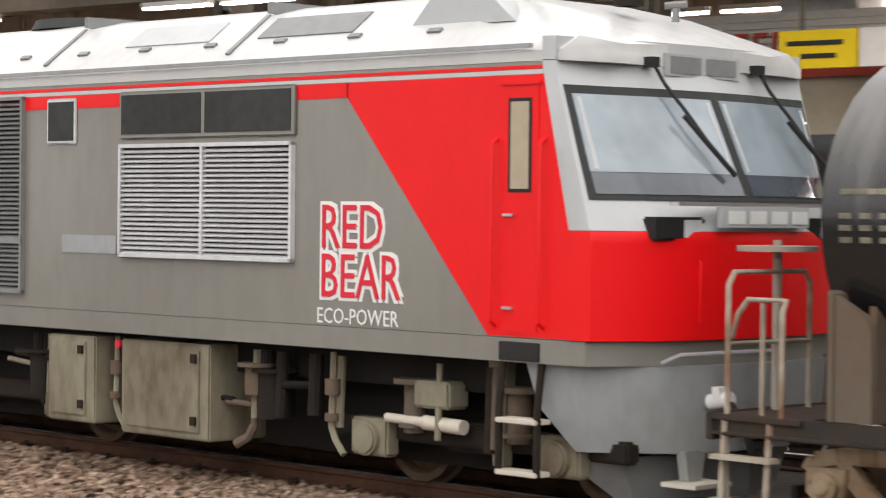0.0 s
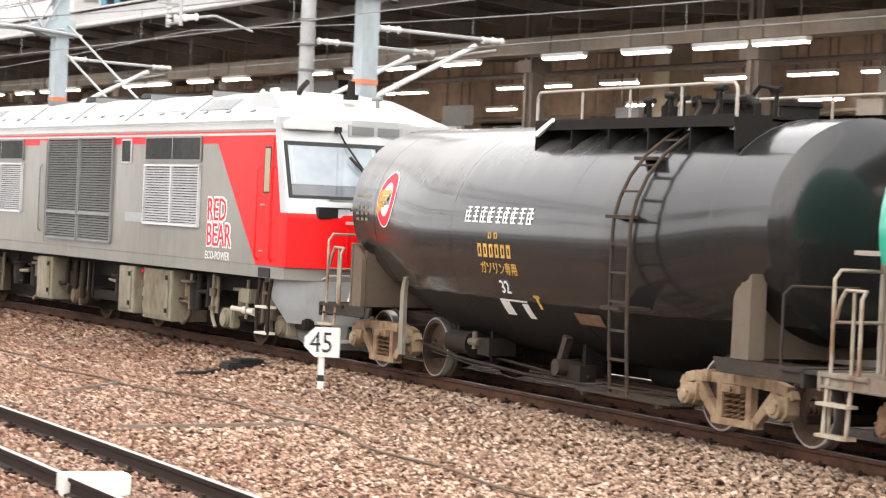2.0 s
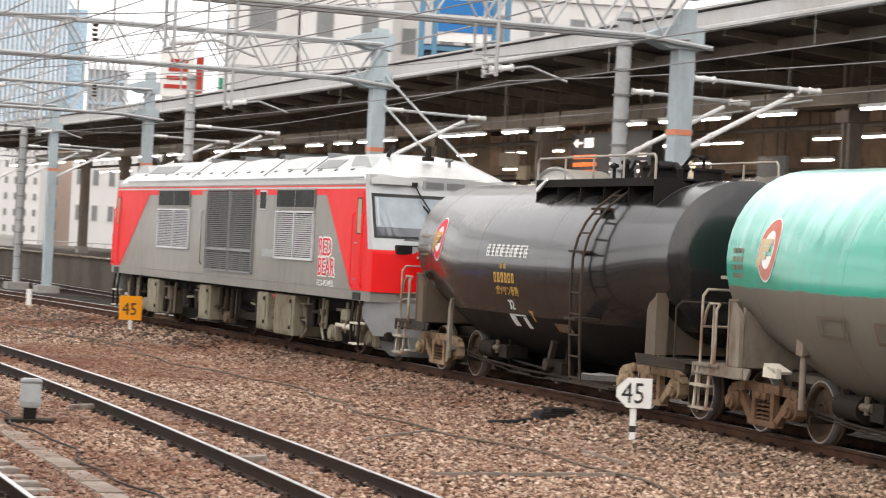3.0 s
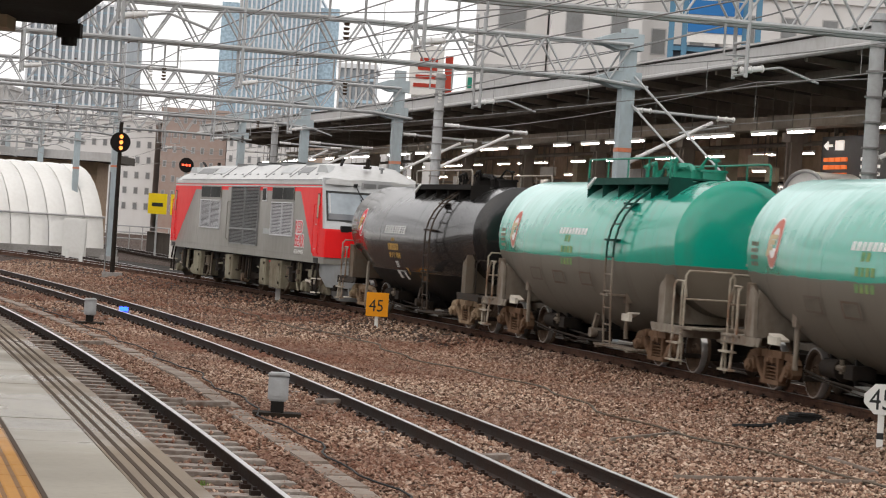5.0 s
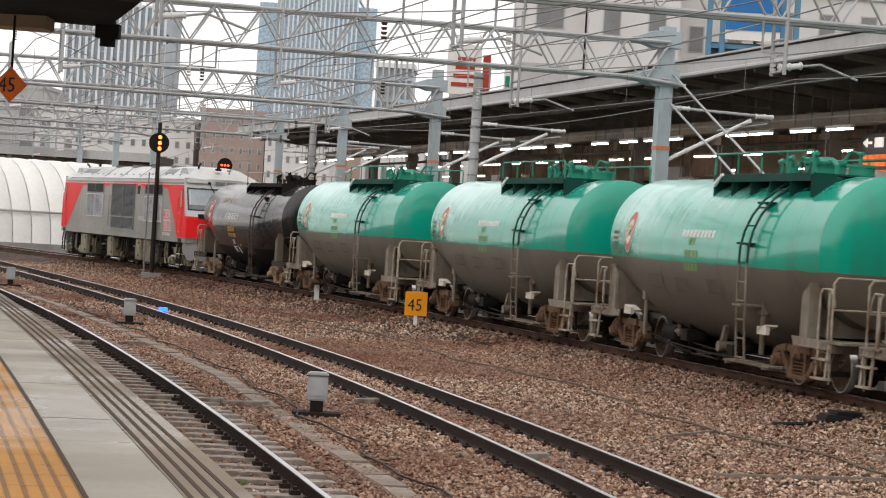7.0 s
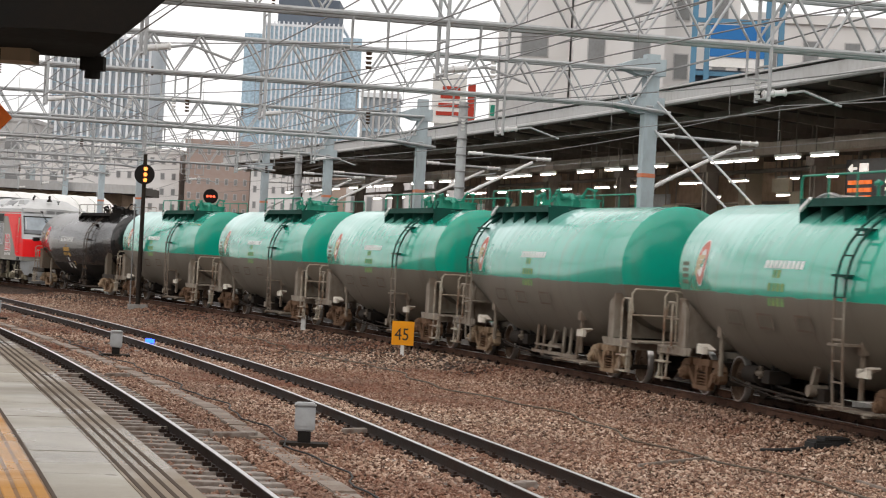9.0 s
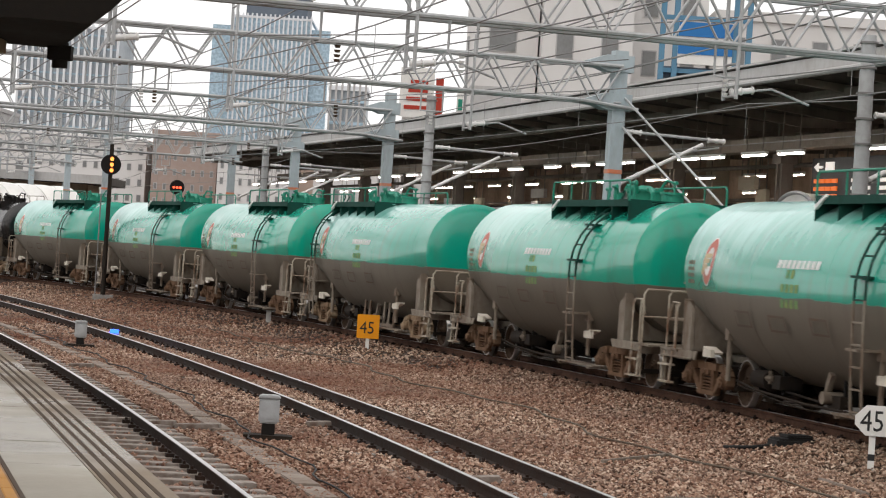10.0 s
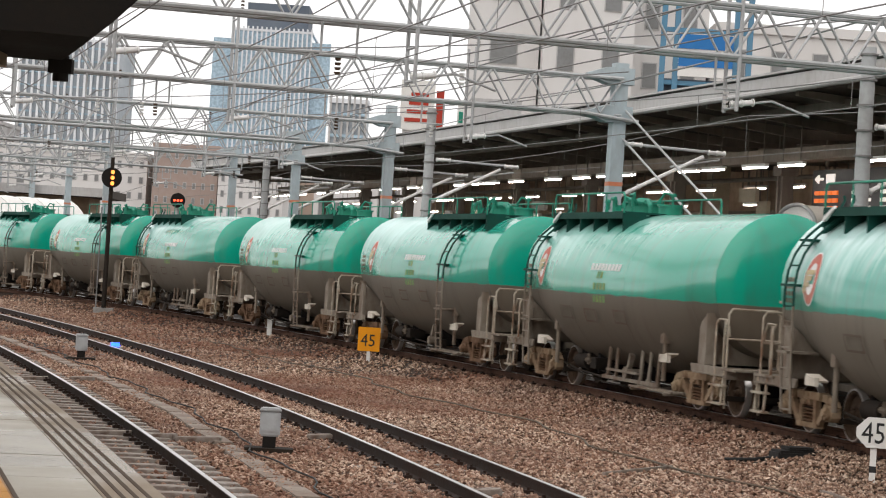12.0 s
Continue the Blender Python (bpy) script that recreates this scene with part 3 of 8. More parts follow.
# ---- ballast stones ----
def stones(name, count, pick, seed, lo, hi):
    rng = np.random.default_rng(seed)
    xy = pick(rng, count)
    n = len(xy)
    base = np.array([(1, 0, 0), (-1, 0, 0), (0, 1, 0), (0, -1, 0), (0, 0, 1), (0, 0, -1)], float)
    base = np.repeat(base[None], n, 0) * rng.uniform(0.6, 1.25, (n, 6, 1)) + rng.normal(0, 0.22, (n, 6, 3))
    ang = rng.uniform(0, 6.283, n)
    ca, sa = np.cos(ang)[:, None], np.sin(ang)[:, None]
    size = rng.uniform(lo, hi, n)[:, None]
    x = (base[:, :, 0] * ca - base[:, :, 1] * sa) * size * rng.uniform(0.8, 1.5, (n, 1)) + xy[:, :1]
    y = (base[:, :, 0] * sa + base[:, :, 1] * ca) * size + xy[:, 1:2]
    side = xy[:, 0] - np.array([bent(v, *MAIN)[0] for v in xy[:, 1]])
    rise = np.clip((side * 0.96 + 1.5) / 1.05, 0, 1) * (RAISED + 0.005)
    z = base[:, :, 2] * size * 0.75 + GROUND_Z + rise[:, None] + rng.uniform(-0.005, 0.022, (n, 1))
    co = np.stack([x, y, z], 2).reshape(-1, 3)
    tri = np.array([(0, 2, 4), (2, 1, 4), (1, 3, 4), (3, 0, 4), (2, 0, 5), (1, 2, 5), (3, 1, 5), (0, 3, 5)])
    idx = (tri[None] + (np.arange(n) * 6)[:, None, None]).reshape(-1)
    me = bpy.data.meshes.new(name)
    me.vertices.add(n * 6)
    me.vertices.foreach_set("co", co.ravel())
    me.loops.add(len(idx))
    me.loops.foreach_set("vertex_index", idx)
    me.polygons.add(n * 8)
    me.polygons.foreach_set("loop_start", np.arange(0, n * 24, 3))
    me.update(calc_edges=True)
    me.materials.append(M["ballast"])
    ob = new(name, me)
    return tagged(ob, "loose brown and grey crushed ballast stones", "ballast", kind="stuff")


def bed(y0, y1, power):
    def pick(rng, count):
        y = y0 + (y1 - y0) * rng.uniform(0, 1, count) ** power
        right = np.array([bent(v, *MAIN)[0] for v in y]) + 0.04
        left = np.array([bent(v, *NEAR)[0] for v in y]) - 1.9
        x = left + (right - left) * rng.uniform(0, 1, count)
        rail_x = np.array([bent(v, *NEAR)[0] for v in y])
        keep = (x > rail_x + 0.5) | (rng.uniform(0, 1, count) < 0.22)
        return np.stack([x, y], 1)[keep]
    return pick


stones("ballast_stones", 165000, bed(12.5, 48, 1.3), 3, 0.02, 0.042)
stones("ballast_stones", 30000, bed(48, 95, 1.2), 4, 0.03, 0.05)

# ---- near platform ----
PZ = 1.05


def edge_line(off, y0=-20, y1=72, step=1.0):
    return offset_line((-0.0008, -0.234, 1.46), 4, 45, off, y0, y1, step)


def strip(name, a, b, z0, z1, mat, parent=None, label="", y0=-20, y1=72):
    la, lb = edge_line(a, y0, y1), edge_line(b, y0, y1)
    rings = [[p + Vector((0, 0, z0)), q + Vector((0, 0, z0)), q + Vector((0, 0, z1)), p + Vector((0, 0, z1))] for p, q in zip(la, lb)]
    return part(name, G().loft(rings), mat, parent, label)


platform = empty("platform_near", "grey slab platform with an orange tactile strip", "platform", kind="structure")
strip("platform_wall", -6, -0.12, GROUND_Z - 0.1, PZ - 0.12, M["concrete"], platform)
strip("platform_bed", -6, -0.004, PZ - 0.12, PZ - 0.012, M["concrete"], platform)
edge = strip("edge_strip", -0.31, 0.0, PZ - 0.012, PZ, M["edge"], platform, "worn grooved edge strip")
for k in (-0.285, -0.215, -0.15, -0.085):
    strip("groove", k - 0.011, k + 0.011, PZ, PZ + 0.004, M["groove"], edge)
for j in range(46):
    y0 = -6 + j * 1.2
    for a, b in ((-0.74, -0.315), (-3.4, -1.135)):
        la, lb = edge_line(a, y0 + 0.006, y0 + 1.196, 1.188), edge_line(b, y0 + 0.006, y0 + 1.196, 1.188)
        dz = random.uniform(-0.002, 0.002)
        gg = G().loft([[p + Vector((0, 0, PZ - 0.012)), q + Vector((0, 0, PZ - 0.012)), q + Vector((0, 0, PZ + dz)), p + Vector((0, 0, PZ + dz))] for p, q in zip(la, lb)])
        part("slab", gg, M["slab"], platform)
for j in range(120):
    y0 = -2 + j * 0.4
    if y0 > 45:
        break
    la, lb = edge_line(-1.13, y0 + 0.004, y0 + 0.398, 0.392), edge_line(-0.745, y0 + 0.004, y0 + 0.398, 0.392)
    gg = G().loft([[p + Vector((0, 0, PZ - 0.012)), q + Vector((0, 0, PZ - 0.012)), q + Vector((0, 0, PZ + 0.001)), p + Vector((0, 0, PZ + 0.001))] for p, q in zip(la, lb)])
    tile = part("tile", gg, M["tactile_base"], platform, smooth=False)
    for k in range(5):
        a = la[0].lerp(lb[0], 0.10 + 0.20 * k)
        b = la[-1].lerp(lb[-1], 0.10 + 0.20 * k)
        d = (lb[0] - la[0]).normalized() * 0.029
        bar_ = G().loft([[p - d + Vector((0, 0, PZ)), p + d + Vector((0, 0, PZ)), p + d * 0.8 + Vector((0, 0, PZ + 0.006)), p - d * 0.8 + Vector((0, 0, PZ + 0.006))] for p in (a, b)])
        part("ridge", bar_, M["tactile"], tile)
strip("joint", -0.744, -0.722, PZ, PZ + 0.004, M["groove"], platform, "dark dirty joint beside the tactile tiles", -2, 45)

# cable trough between the tracks: concrete lids end to end
trough = empty("cable_trough", "concrete cable trough with loose lids in the ballast", "cable trough", kind="structure")
TROUGH = [(-0.2, 17.5), (-0.6, 20.6), (-1.0, 22.3), (-2.2, 27.4), (-3.8, 34.2), (-6.6, 43.9), (-10.4, 55.9), (-14.0, 66)]
ty, tx = np.array([p[1] for p in TROUGH]), np.array([p[0] for p in TROUGH])
lid = mesh_of("lid", G().box(-0.13, 0.13, -0.49, 0.49, -0.2, -0.13), M["troughlid"], 0.01)
for j in range(46):
    y = 17.6 + j
    x, x2 = float(np.interp(y, ty, tx)), float(np.interp(y + 1, ty, tx))
    part("lid", lid, None, trough, at=pose(x, y, random.uniform(-0.012, 0.012), random.uniform(-1, 1), random.uniform(-1.5, 1.5), math.degrees(math.atan2(1, x2 - x)) - 90))
cable = [(float(np.interp(y, ty, tx)) + 0.27 + 0.09 * math.sin(y * 1.3) + 0.05 * math.sin(y * 3.1), y, -0.11) for y in np.arange(17.5, 56, 0.5)]
thing("cable", G().tube(cable, 0.011), M["black"], "black cable lying along the concrete trough", "cable")
loose = [(bent(y, *MIDDLE)[0] + 3.1 + 0.25 * math.sin(y * 0.55) + 0.1 * math.sin(y * 1.9), y, -0.12) for y in np.arange(17, 62, 0.5)]
thing("cable", G().tube(loose, 0.014), M["frame"], "dusty thin cable snaking over the ballast", "cable")


# ---- rolling stock: x forward (direction of travel), y to the camera's side, z up from the rail heads ----
WHEEL_R = 0.37
AXLE_Z = RAISED + WHEEL_R


def spun(profile, seg=28, caps=True):
    """Turns a profile of (radius, y) about the y axis."""
    return G().loft([[(r * WHEEL_R / 0.41 * math.cos(2 * math.pi * k / seg), y, r * WHEEL_R / 0.41 * math.sin(2 * math.pi * k / seg)) for k in range(seg)] for r, y in profile], caps)


WHEEL = spun([(0.10, 0.535), (0.105, 0.60), (0.125, 0.598), (0.135, 0.555), (0.31, 0.535), (0.335, 0.60), (0.345, 0.606), (0.405, 0.606), (0.41, 0.50), (0.44, 0.475), (0.44, 0.455), (0.34, 0.46), (0.30, 0.50), (0.10, 0.49)])
wheel_me = mesh_of("wheel", WHEEL, M["wheel"])
tread_me = mesh_of("tyre", spun([(0.385, 0.6075), (0.406, 0.6075), (0.4125, 0.60), (0.4125, 0.505), (0.385, 0.505), (0.385, 0.6075)], caps=False), M["tread"])
axle_me = mesh_of("wheelset", G().cyl((0, -0.62, 0), (0, 0.62, 0), 0.075, seg=10).cyl((0, 0.62, 0), (0, 0.66, 0), 0.05, seg=8).join(WHEEL, pose(0, 0, 0, 0, 0, 180)), M["wheel"])
spinning = []


def wheelset(parent, x, y=0.0, polished=True):
    ob = part("wheelset", axle_me, None, parent, at=Matrix.Translation((x, y, AXLE_Z)))
    part("wheel", wheel_me, None, ob)
    if polished:
        part("tyre", tread_me, None, ob, "polished steel tyre")
    spinning.append(ob)
    return ob


def side_frame():
    """A cast bogie side frame: arched top chord, slanting tension members, columns and open windows."""
    g = G()
    y0, y1 = 0.88, 0.965

    def bar(path, w, w2=None, d0=0.0, d1=0.0):
        """Flat bar along a path of (x, z), w wide at its start and w2 at its end."""
        n = len(path) - 1
        for i, ((xa, za), (xb, zb)) in enumerate(zip(path, path[1:])):
            d = math.hypot(xb - xa, zb - za)
            ux, uz = -(zb - za) / d / 2, (xb - xa) / d / 2
            a_, b_ = (w + ((w2 or w) - w) * k / n for k in (i, i + 1))
            g.prism([(xa + ux * a_, za + uz * a_), (xb + ux * b_, zb + uz * b_), (xb - ux * b_, zb - uz * b_), (xa - ux * a_, za - uz * a_)], y0 + d0 - 0.001 * i, y1 + d1 + 0.001 * i)
    # arched top chord that swells over the axle boxes
    bar([(-0.93, 0.50), (-0.88, 0.60), (-0.70, 0.645), (0.0, 0.665), (0.70, 0.645), (0.88, 0.60), (0.93, 0.50)], 0.13, 0.13)
    for s in (-1, 1):
        bar([(s * 0.70, 0.58), (s * 0.50, 0.36), (s * 0.31, 0.15)], 0.15, 0.11, 0.005, -0.004)
        bar([(s * 0.25, 0.63), (s * 0.25, 0.16)], 0.10, 0.10, 0.01, 0.006)
        # axle box under the chord's end, with a bolted cap
        g.prism([(s * 0.93, 0.55), (s * 0.62, 0.55), (s * 0.64, 0.34), (s * 0.72, 0.26), (s * 0.85, 0.26), (s * 0.93, 0.34)], y0 - 0.03, y1 + 0.03)
        g.cyl((s * 0.775, 0.85, 0.40), (s * 0.775, 1.05, 0.40), 0.12, 0.115, seg=16)
        g.cyl((s * 0.775, 1.05, 0.40), (s * 0.775, 1.075, 0.40), 0.075, 0.06, seg=12)
        for q in (0.5, 2.6, 4.7):
            g.cyl((s * 0.775 + 0.09 * math.cos(q), 1.04, 0.40 + 0.09 * math.sin(q)), (s * 0.775 + 0.09 * math.cos(q), 1.075, 0.40 + 0.09 * math.sin(q)), 0.018, seg=6)
        # brake hanger lug
        g.box(s * 0.46 - 0.05, s * 0.46 + 0.05, y0 - 0.02, y1 + 0.05, 0.60, 0.74)
    bar([(-0.37, 0.145), (0.37, 0.145)], 0.09, 0.09, -0.02, 0.02)
    g.box(-0.16, 0.16, y0 - 0.01, y1 + 0.045, 0.50, 0.60)
    g.cyl((0, y1, 0.55), (0, y1 + 0.07, 0.55), 0.035, seg=10)
    g.v = [(v[0], v[1], 0.23 + 0.80 * v[2]) for v in g.v]
    return g


def spring():
    g = G()
    path = [(0.052 * math.cos(k * 0.7), 0.91 + 0.052 * math.sin(k * 0.7), 0.39 + k * 0.0058) for k in range(46)]
    return g.tube(path, 0.013, 5)


frame_me = {k: mesh_of("side_frame", side_frame(), M[k], 0.006) for k in ("bogie", "bogie_rust")}
spring_me = mesh_of("spring", spring(), M["bogie_rust"])
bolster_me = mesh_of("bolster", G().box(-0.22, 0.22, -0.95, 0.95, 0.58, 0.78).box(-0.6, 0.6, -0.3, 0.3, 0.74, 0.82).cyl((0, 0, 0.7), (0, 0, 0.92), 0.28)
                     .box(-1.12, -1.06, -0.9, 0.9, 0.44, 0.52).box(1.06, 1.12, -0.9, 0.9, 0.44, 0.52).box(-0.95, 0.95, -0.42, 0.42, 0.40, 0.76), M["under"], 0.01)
shoe_me = mesh_of("brake_shoe", G().prism([(0.39, 0.38), (0.46, 0.40), (0.48, 0.70), (0.41, 0.72), (0.435, 0.55)], 0.56, 0.66), M["under"])


def bogie(parent, x, look_):
    root = part("bogie", bolster_me, None, parent, at=Matrix.Translation((x, 0, 0)))
    for turn in (0, 180):
        part("side_frame", frame_me[look_], None, root, at=pose(0, 0, 0, 0, 0, turn), label="cast rust-stained side frame")
        for dx in (-0.13, 0.0, 0.13):
            part("spring", spring_me, None, root, at=pose(0, 0, 0, 0, 0, turn) @ Matrix.Translation((dx, 0, 0)))
    for s in (-1, 1):
        part("brake_shoe", shoe_me, None, root, at=pose(s * 0.78, 0, 0, 0, 0, 0 if s < 0 else 180))
    for s in (-0.775, 0.775):
        wheelset(root, s)
    return root


def tank_rings(seg=40):
    """Sections of a tank whose belly drops towards its middle: (x, radius, centre height)."""
    top, sec = 3.42, []
    prof = [(5.02, 0.05), (5.01, 0.35), (4.98, 0.65), (4.94, 0.88), (4.885, 1.05), (4.80, 1.15)]
    for x, r in prof:
        sec.append((x, r, top - 1.15))
    for k in range(1, 9):
        t = k / 8
        r = 1.15 + 0.24 * (t * t * (3 - 2 * t))
        sec.append((4.73 - 2.7 * t, r, top - r))
    sec.append((0.0, 1.39, top - 1.39))
    sec += [(-x, r, z) for x, r, z in sec[-2::-1]]
    return [[(x, r * math.sin(2 * math.pi * k / seg), z + r * math.cos(2 * math.pi * k / seg)) for k in range(seg)] for x, r, z in sec], sec


RINGS, SECTIONS = tank_rings()
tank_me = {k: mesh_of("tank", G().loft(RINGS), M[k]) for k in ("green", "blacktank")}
sec_x, sec_r, sec_z = [np.array([s[i] for s in SECTIONS])[::-1] for i in range(3)]


def on_tank(x, z, lift=0.003):
    """The point of the tank's near side at x and height z, and its outward turn."""
    r, c = float(np.interp(x, sec_x, sec_r)), float(np.interp(x, sec_x, sec_z))
    a = math.asin(max(-1, min(1, (z - c) / r)))
    return Vector((x, (r + lift) * math.cos(a), c + (r + lift) * math.sin(a))), a


def tank_patch(g, x0, x1, z0, z1, lift=0.004, n=4):
    """A thin painted patch that follows the tank's near side."""
    a = [[on_tank(x, z0 + (z1 - z0) * k / n, lift)[0] for k in range(n + 1)] for x in (x0, x1)]
    b = [[on_tank(x, z0 + (z1 - z0) * k / n, lift - 0.003)[0] for k in range(n + 1)] for x in (x0, x1)]
    m = n + 1
    fs = [(k, k + 1, m + k + 1, m + k) for k in range(n)]
    fs += [(2 * m + k, 3 * m + k, 3 * m + k + 1, 2 * m + k + 1) for k in range(n)]
    fs += [(k, 2 * m + k, 2 * m + k + 1, k + 1) for k in range(n)] + [(m + k, m + k + 1, 3 * m + k + 1, 3 * m + k) for k in range(n)]
    return g.add([*a[0], *a[1], *b[0], *b[1]], fs)


def tank_disc(g, x, z, rx, rz, lift, hole=0.0, seg=24):
    """A painted round (or ring) on the tank's near side."""
    def ring(s, l):
        return [on_tank(x + rx * s * math.cos(2 * math.pi * k / seg), z + rz * s * math.sin(2 * math.pi * k / seg), l)[0] for k in range(seg)]
    if hole:
        return g.loft([ring(hole, lift - 0.003), ring(1, lift - 0.003), ring(1, lift), ring(hole, lift), ring(hole, lift - 0.003)], caps=False)
    return g.loft([ring(1, lift - 0.003), ring(1, lift)])


def painted_words(name, text, size, x, z, material, parent, squeeze=1.0):
    p, a = on_tank(x, z + size * 0.35, 0.006)
    m = Matrix.Translation(p) @ Matrix(((-1, 0, 0, 0), (0, 0, 1, 0), (0, 1, 0, 0), (0, 0, 0, 1))) @ Matrix.Rotation(-a, 4, "X") @ Matrix.Translation((0, -size * 0.35, 0))
    return words(name, text, size, material, parent, m, 0.003, squeeze=squeeze)


def ladder(x, lower, mat, root, label="", y_top=0.55):
    """Side ladder that follows the tank and hangs to step height."""
    path = []
    for z in (3.62, 3.55, 3.40):
        path.append((0, y_top - (3.62 - z) * 0.2 if z > 3.5 else y_top + 0.06, z))
    for z in (3.2, 3.0, 2.75, 2.5, 2.25, 2.0):
        q, a = on_tank(x, z, 0.0)
        path.append((0, max(q.y + 0.16, path[-1][1]), z))
    far = path[-1][1]
    path += [(0, far, 1.6), (0, far - 0.02, 0.98), (0, far - 0.05, 0.50)]
    cut = [p for p in path if (p[2] <= 2.0 if lower else p[2] >= 2.0)]
    stiles = []
    for dx in (-0.17, 0.17):
        g = G()
        stiles.append(g)
        g.tube([(x + dx, p[1], p[2]) for p in cut], 0.020)
    px = np.array([p[2] for p in path])[::-1]
    py = np.array([p[1] for p in path])[::-1]
    rungs, arms = [], []
    for k in range(10):
        z = 0.55 + k * 0.29
        if (z < 2.0) != bool(lower):
            continue
        y = float(np.interp(z, px, py))
        rungs.append(G().box(x - 0.165, x + 0.165, y - 0.02, y + 0.02, z - 0.012, z + 0.012))
    for z in ((1.35,) if lower else (2.95, 2.3)):
        q, a = on_tank(x, max(z, 1.5))
        y = float(np.interp(z, px, py))
        arms.append(G().box(x - 0.02, x + 0.35, min(y, q.y) - 0.1, y + 0.01, z - 0.018, z + 0.018))
    lad = part("lower_ladder" if lower else "ladder", stiles[0], M[mat], root, label)
    part("stile", stiles[1], M[mat], lad)
    for r in rungs:
        part("rung", r, M[mat], lad)
    for r in arms:
        part("ladder_bracket", r, M[mat], lad)
    return lad


def top_walk(x0, x1):
    """Top walkway round the hatch: deck plates on brackets."""
    g = G()
    for s in (-1, 1):
        g.box(x0, x1, s * 0.72 - 0.22, s * 0.72 + 0.22, 3.36, 3.40)
        g.box(x0, x1, s * 0.93 - 0.012, s * 0.93 + 0.012, 3.30, 3.42)
    for k in range(6):
        x = x0 + (x1 - x0) * k / 5
        for s in (-1, 1):
            g.prism([(s * 0.93, 3.37), (s * 0.4, 3.37), (s * 0.9, 3.05), (s * 0.93, 3.05)], x - 0.012, x + 0.012, "x")
    g.box(x0, x0 + 0.5, -0.93, 0.93, 3.40, 3.43)
    return g


def top_rails(x0, x1, h=0.36):
    g = G()
    for s in (-1, 1):
        y = s * 0.92
        g.tube([(x0, y, 3.40), (x0, y, 3.40 + h - 0.06), (x0 + 0.06, y, 3.40 + h), (x1 - 0.06, y, 3.40 + h), (x1, y, 3.40 + h - 0.06), (x1, y, 3.40)], 0.019)
        for k in range(1, 4):
            x = x0 + (x1 - x0) * k / 4
            g.cyl((x, y, 3.40), (x, y, 3.40 + h), 0.016, seg=6)
    return g


def hatch_gear(x):
    g = G().cyl((x, 0, 3.3), (x, 0, 3.62), 0.32, seg=20).cyl((x, 0, 3.62), (x, 0, 3.66), 0.36, seg=20).cyl((x, 0, 3.66), (x, 0, 3.74), 0.2, 0.1, seg=16)
    for k in range(8):
        q = k * 0.785
        g.cyl((x + 0.33 * math.cos(q), 0.33 * math.sin(q), 3.58), (x + 0.33 * math.cos(q), 0.33 * math.sin(q), 3.70), 0.025, seg=6)
    g.tube([(x - 0.9, 0.2, 3.38), (x - 0.9, 0.2, 3.58), (x - 0.75, 0.2, 3.66), (x - 0.4, 0.1, 3.66)], 0.045)
    g.tube([(x + 0.5, -0.3, 3.36), (x + 0.5, -0.3, 3.6), (x + 0.9, -0.3, 3.6), (x + 0.9, -0.3, 3.36)], 0.03)
    for dx, dy, h in ((0.35, 0.45, 0.30), (-0.55, 0.42, 0.36), (0.95, 0.35, 0.26), (-0.2, -0.5, 0.42), (1.15, -0.2, 0.34)):
        g.tube([(x + dx, dy, 3.34), (x + dx, dy, 3.40 + h), (x + dx + 0.16, dy * 0.8, 3.44 + h), (x + dx + 0.3, dy * 0.6, 3.38 + h * 0.6)], 0.026)
        g.cyl((x + dx - 0.09, dy, 3.40 + h), (x + dx + 0.09, dy, 3.40 + h), 0.035, seg=8)
    g.cyl((x + 0.7, 0.25, 3.3), (x + 0.7, 0.25, 3.60), 0.09, seg=14)
    return g.cyl((x - 1.35, 0, 3.34), (x - 1.35, 0, 3.56), 0.2, seg=16).cyl((x - 1.35, 0, 3.56), (x - 1.35, 0, 3.60), 0.23, seg=16)


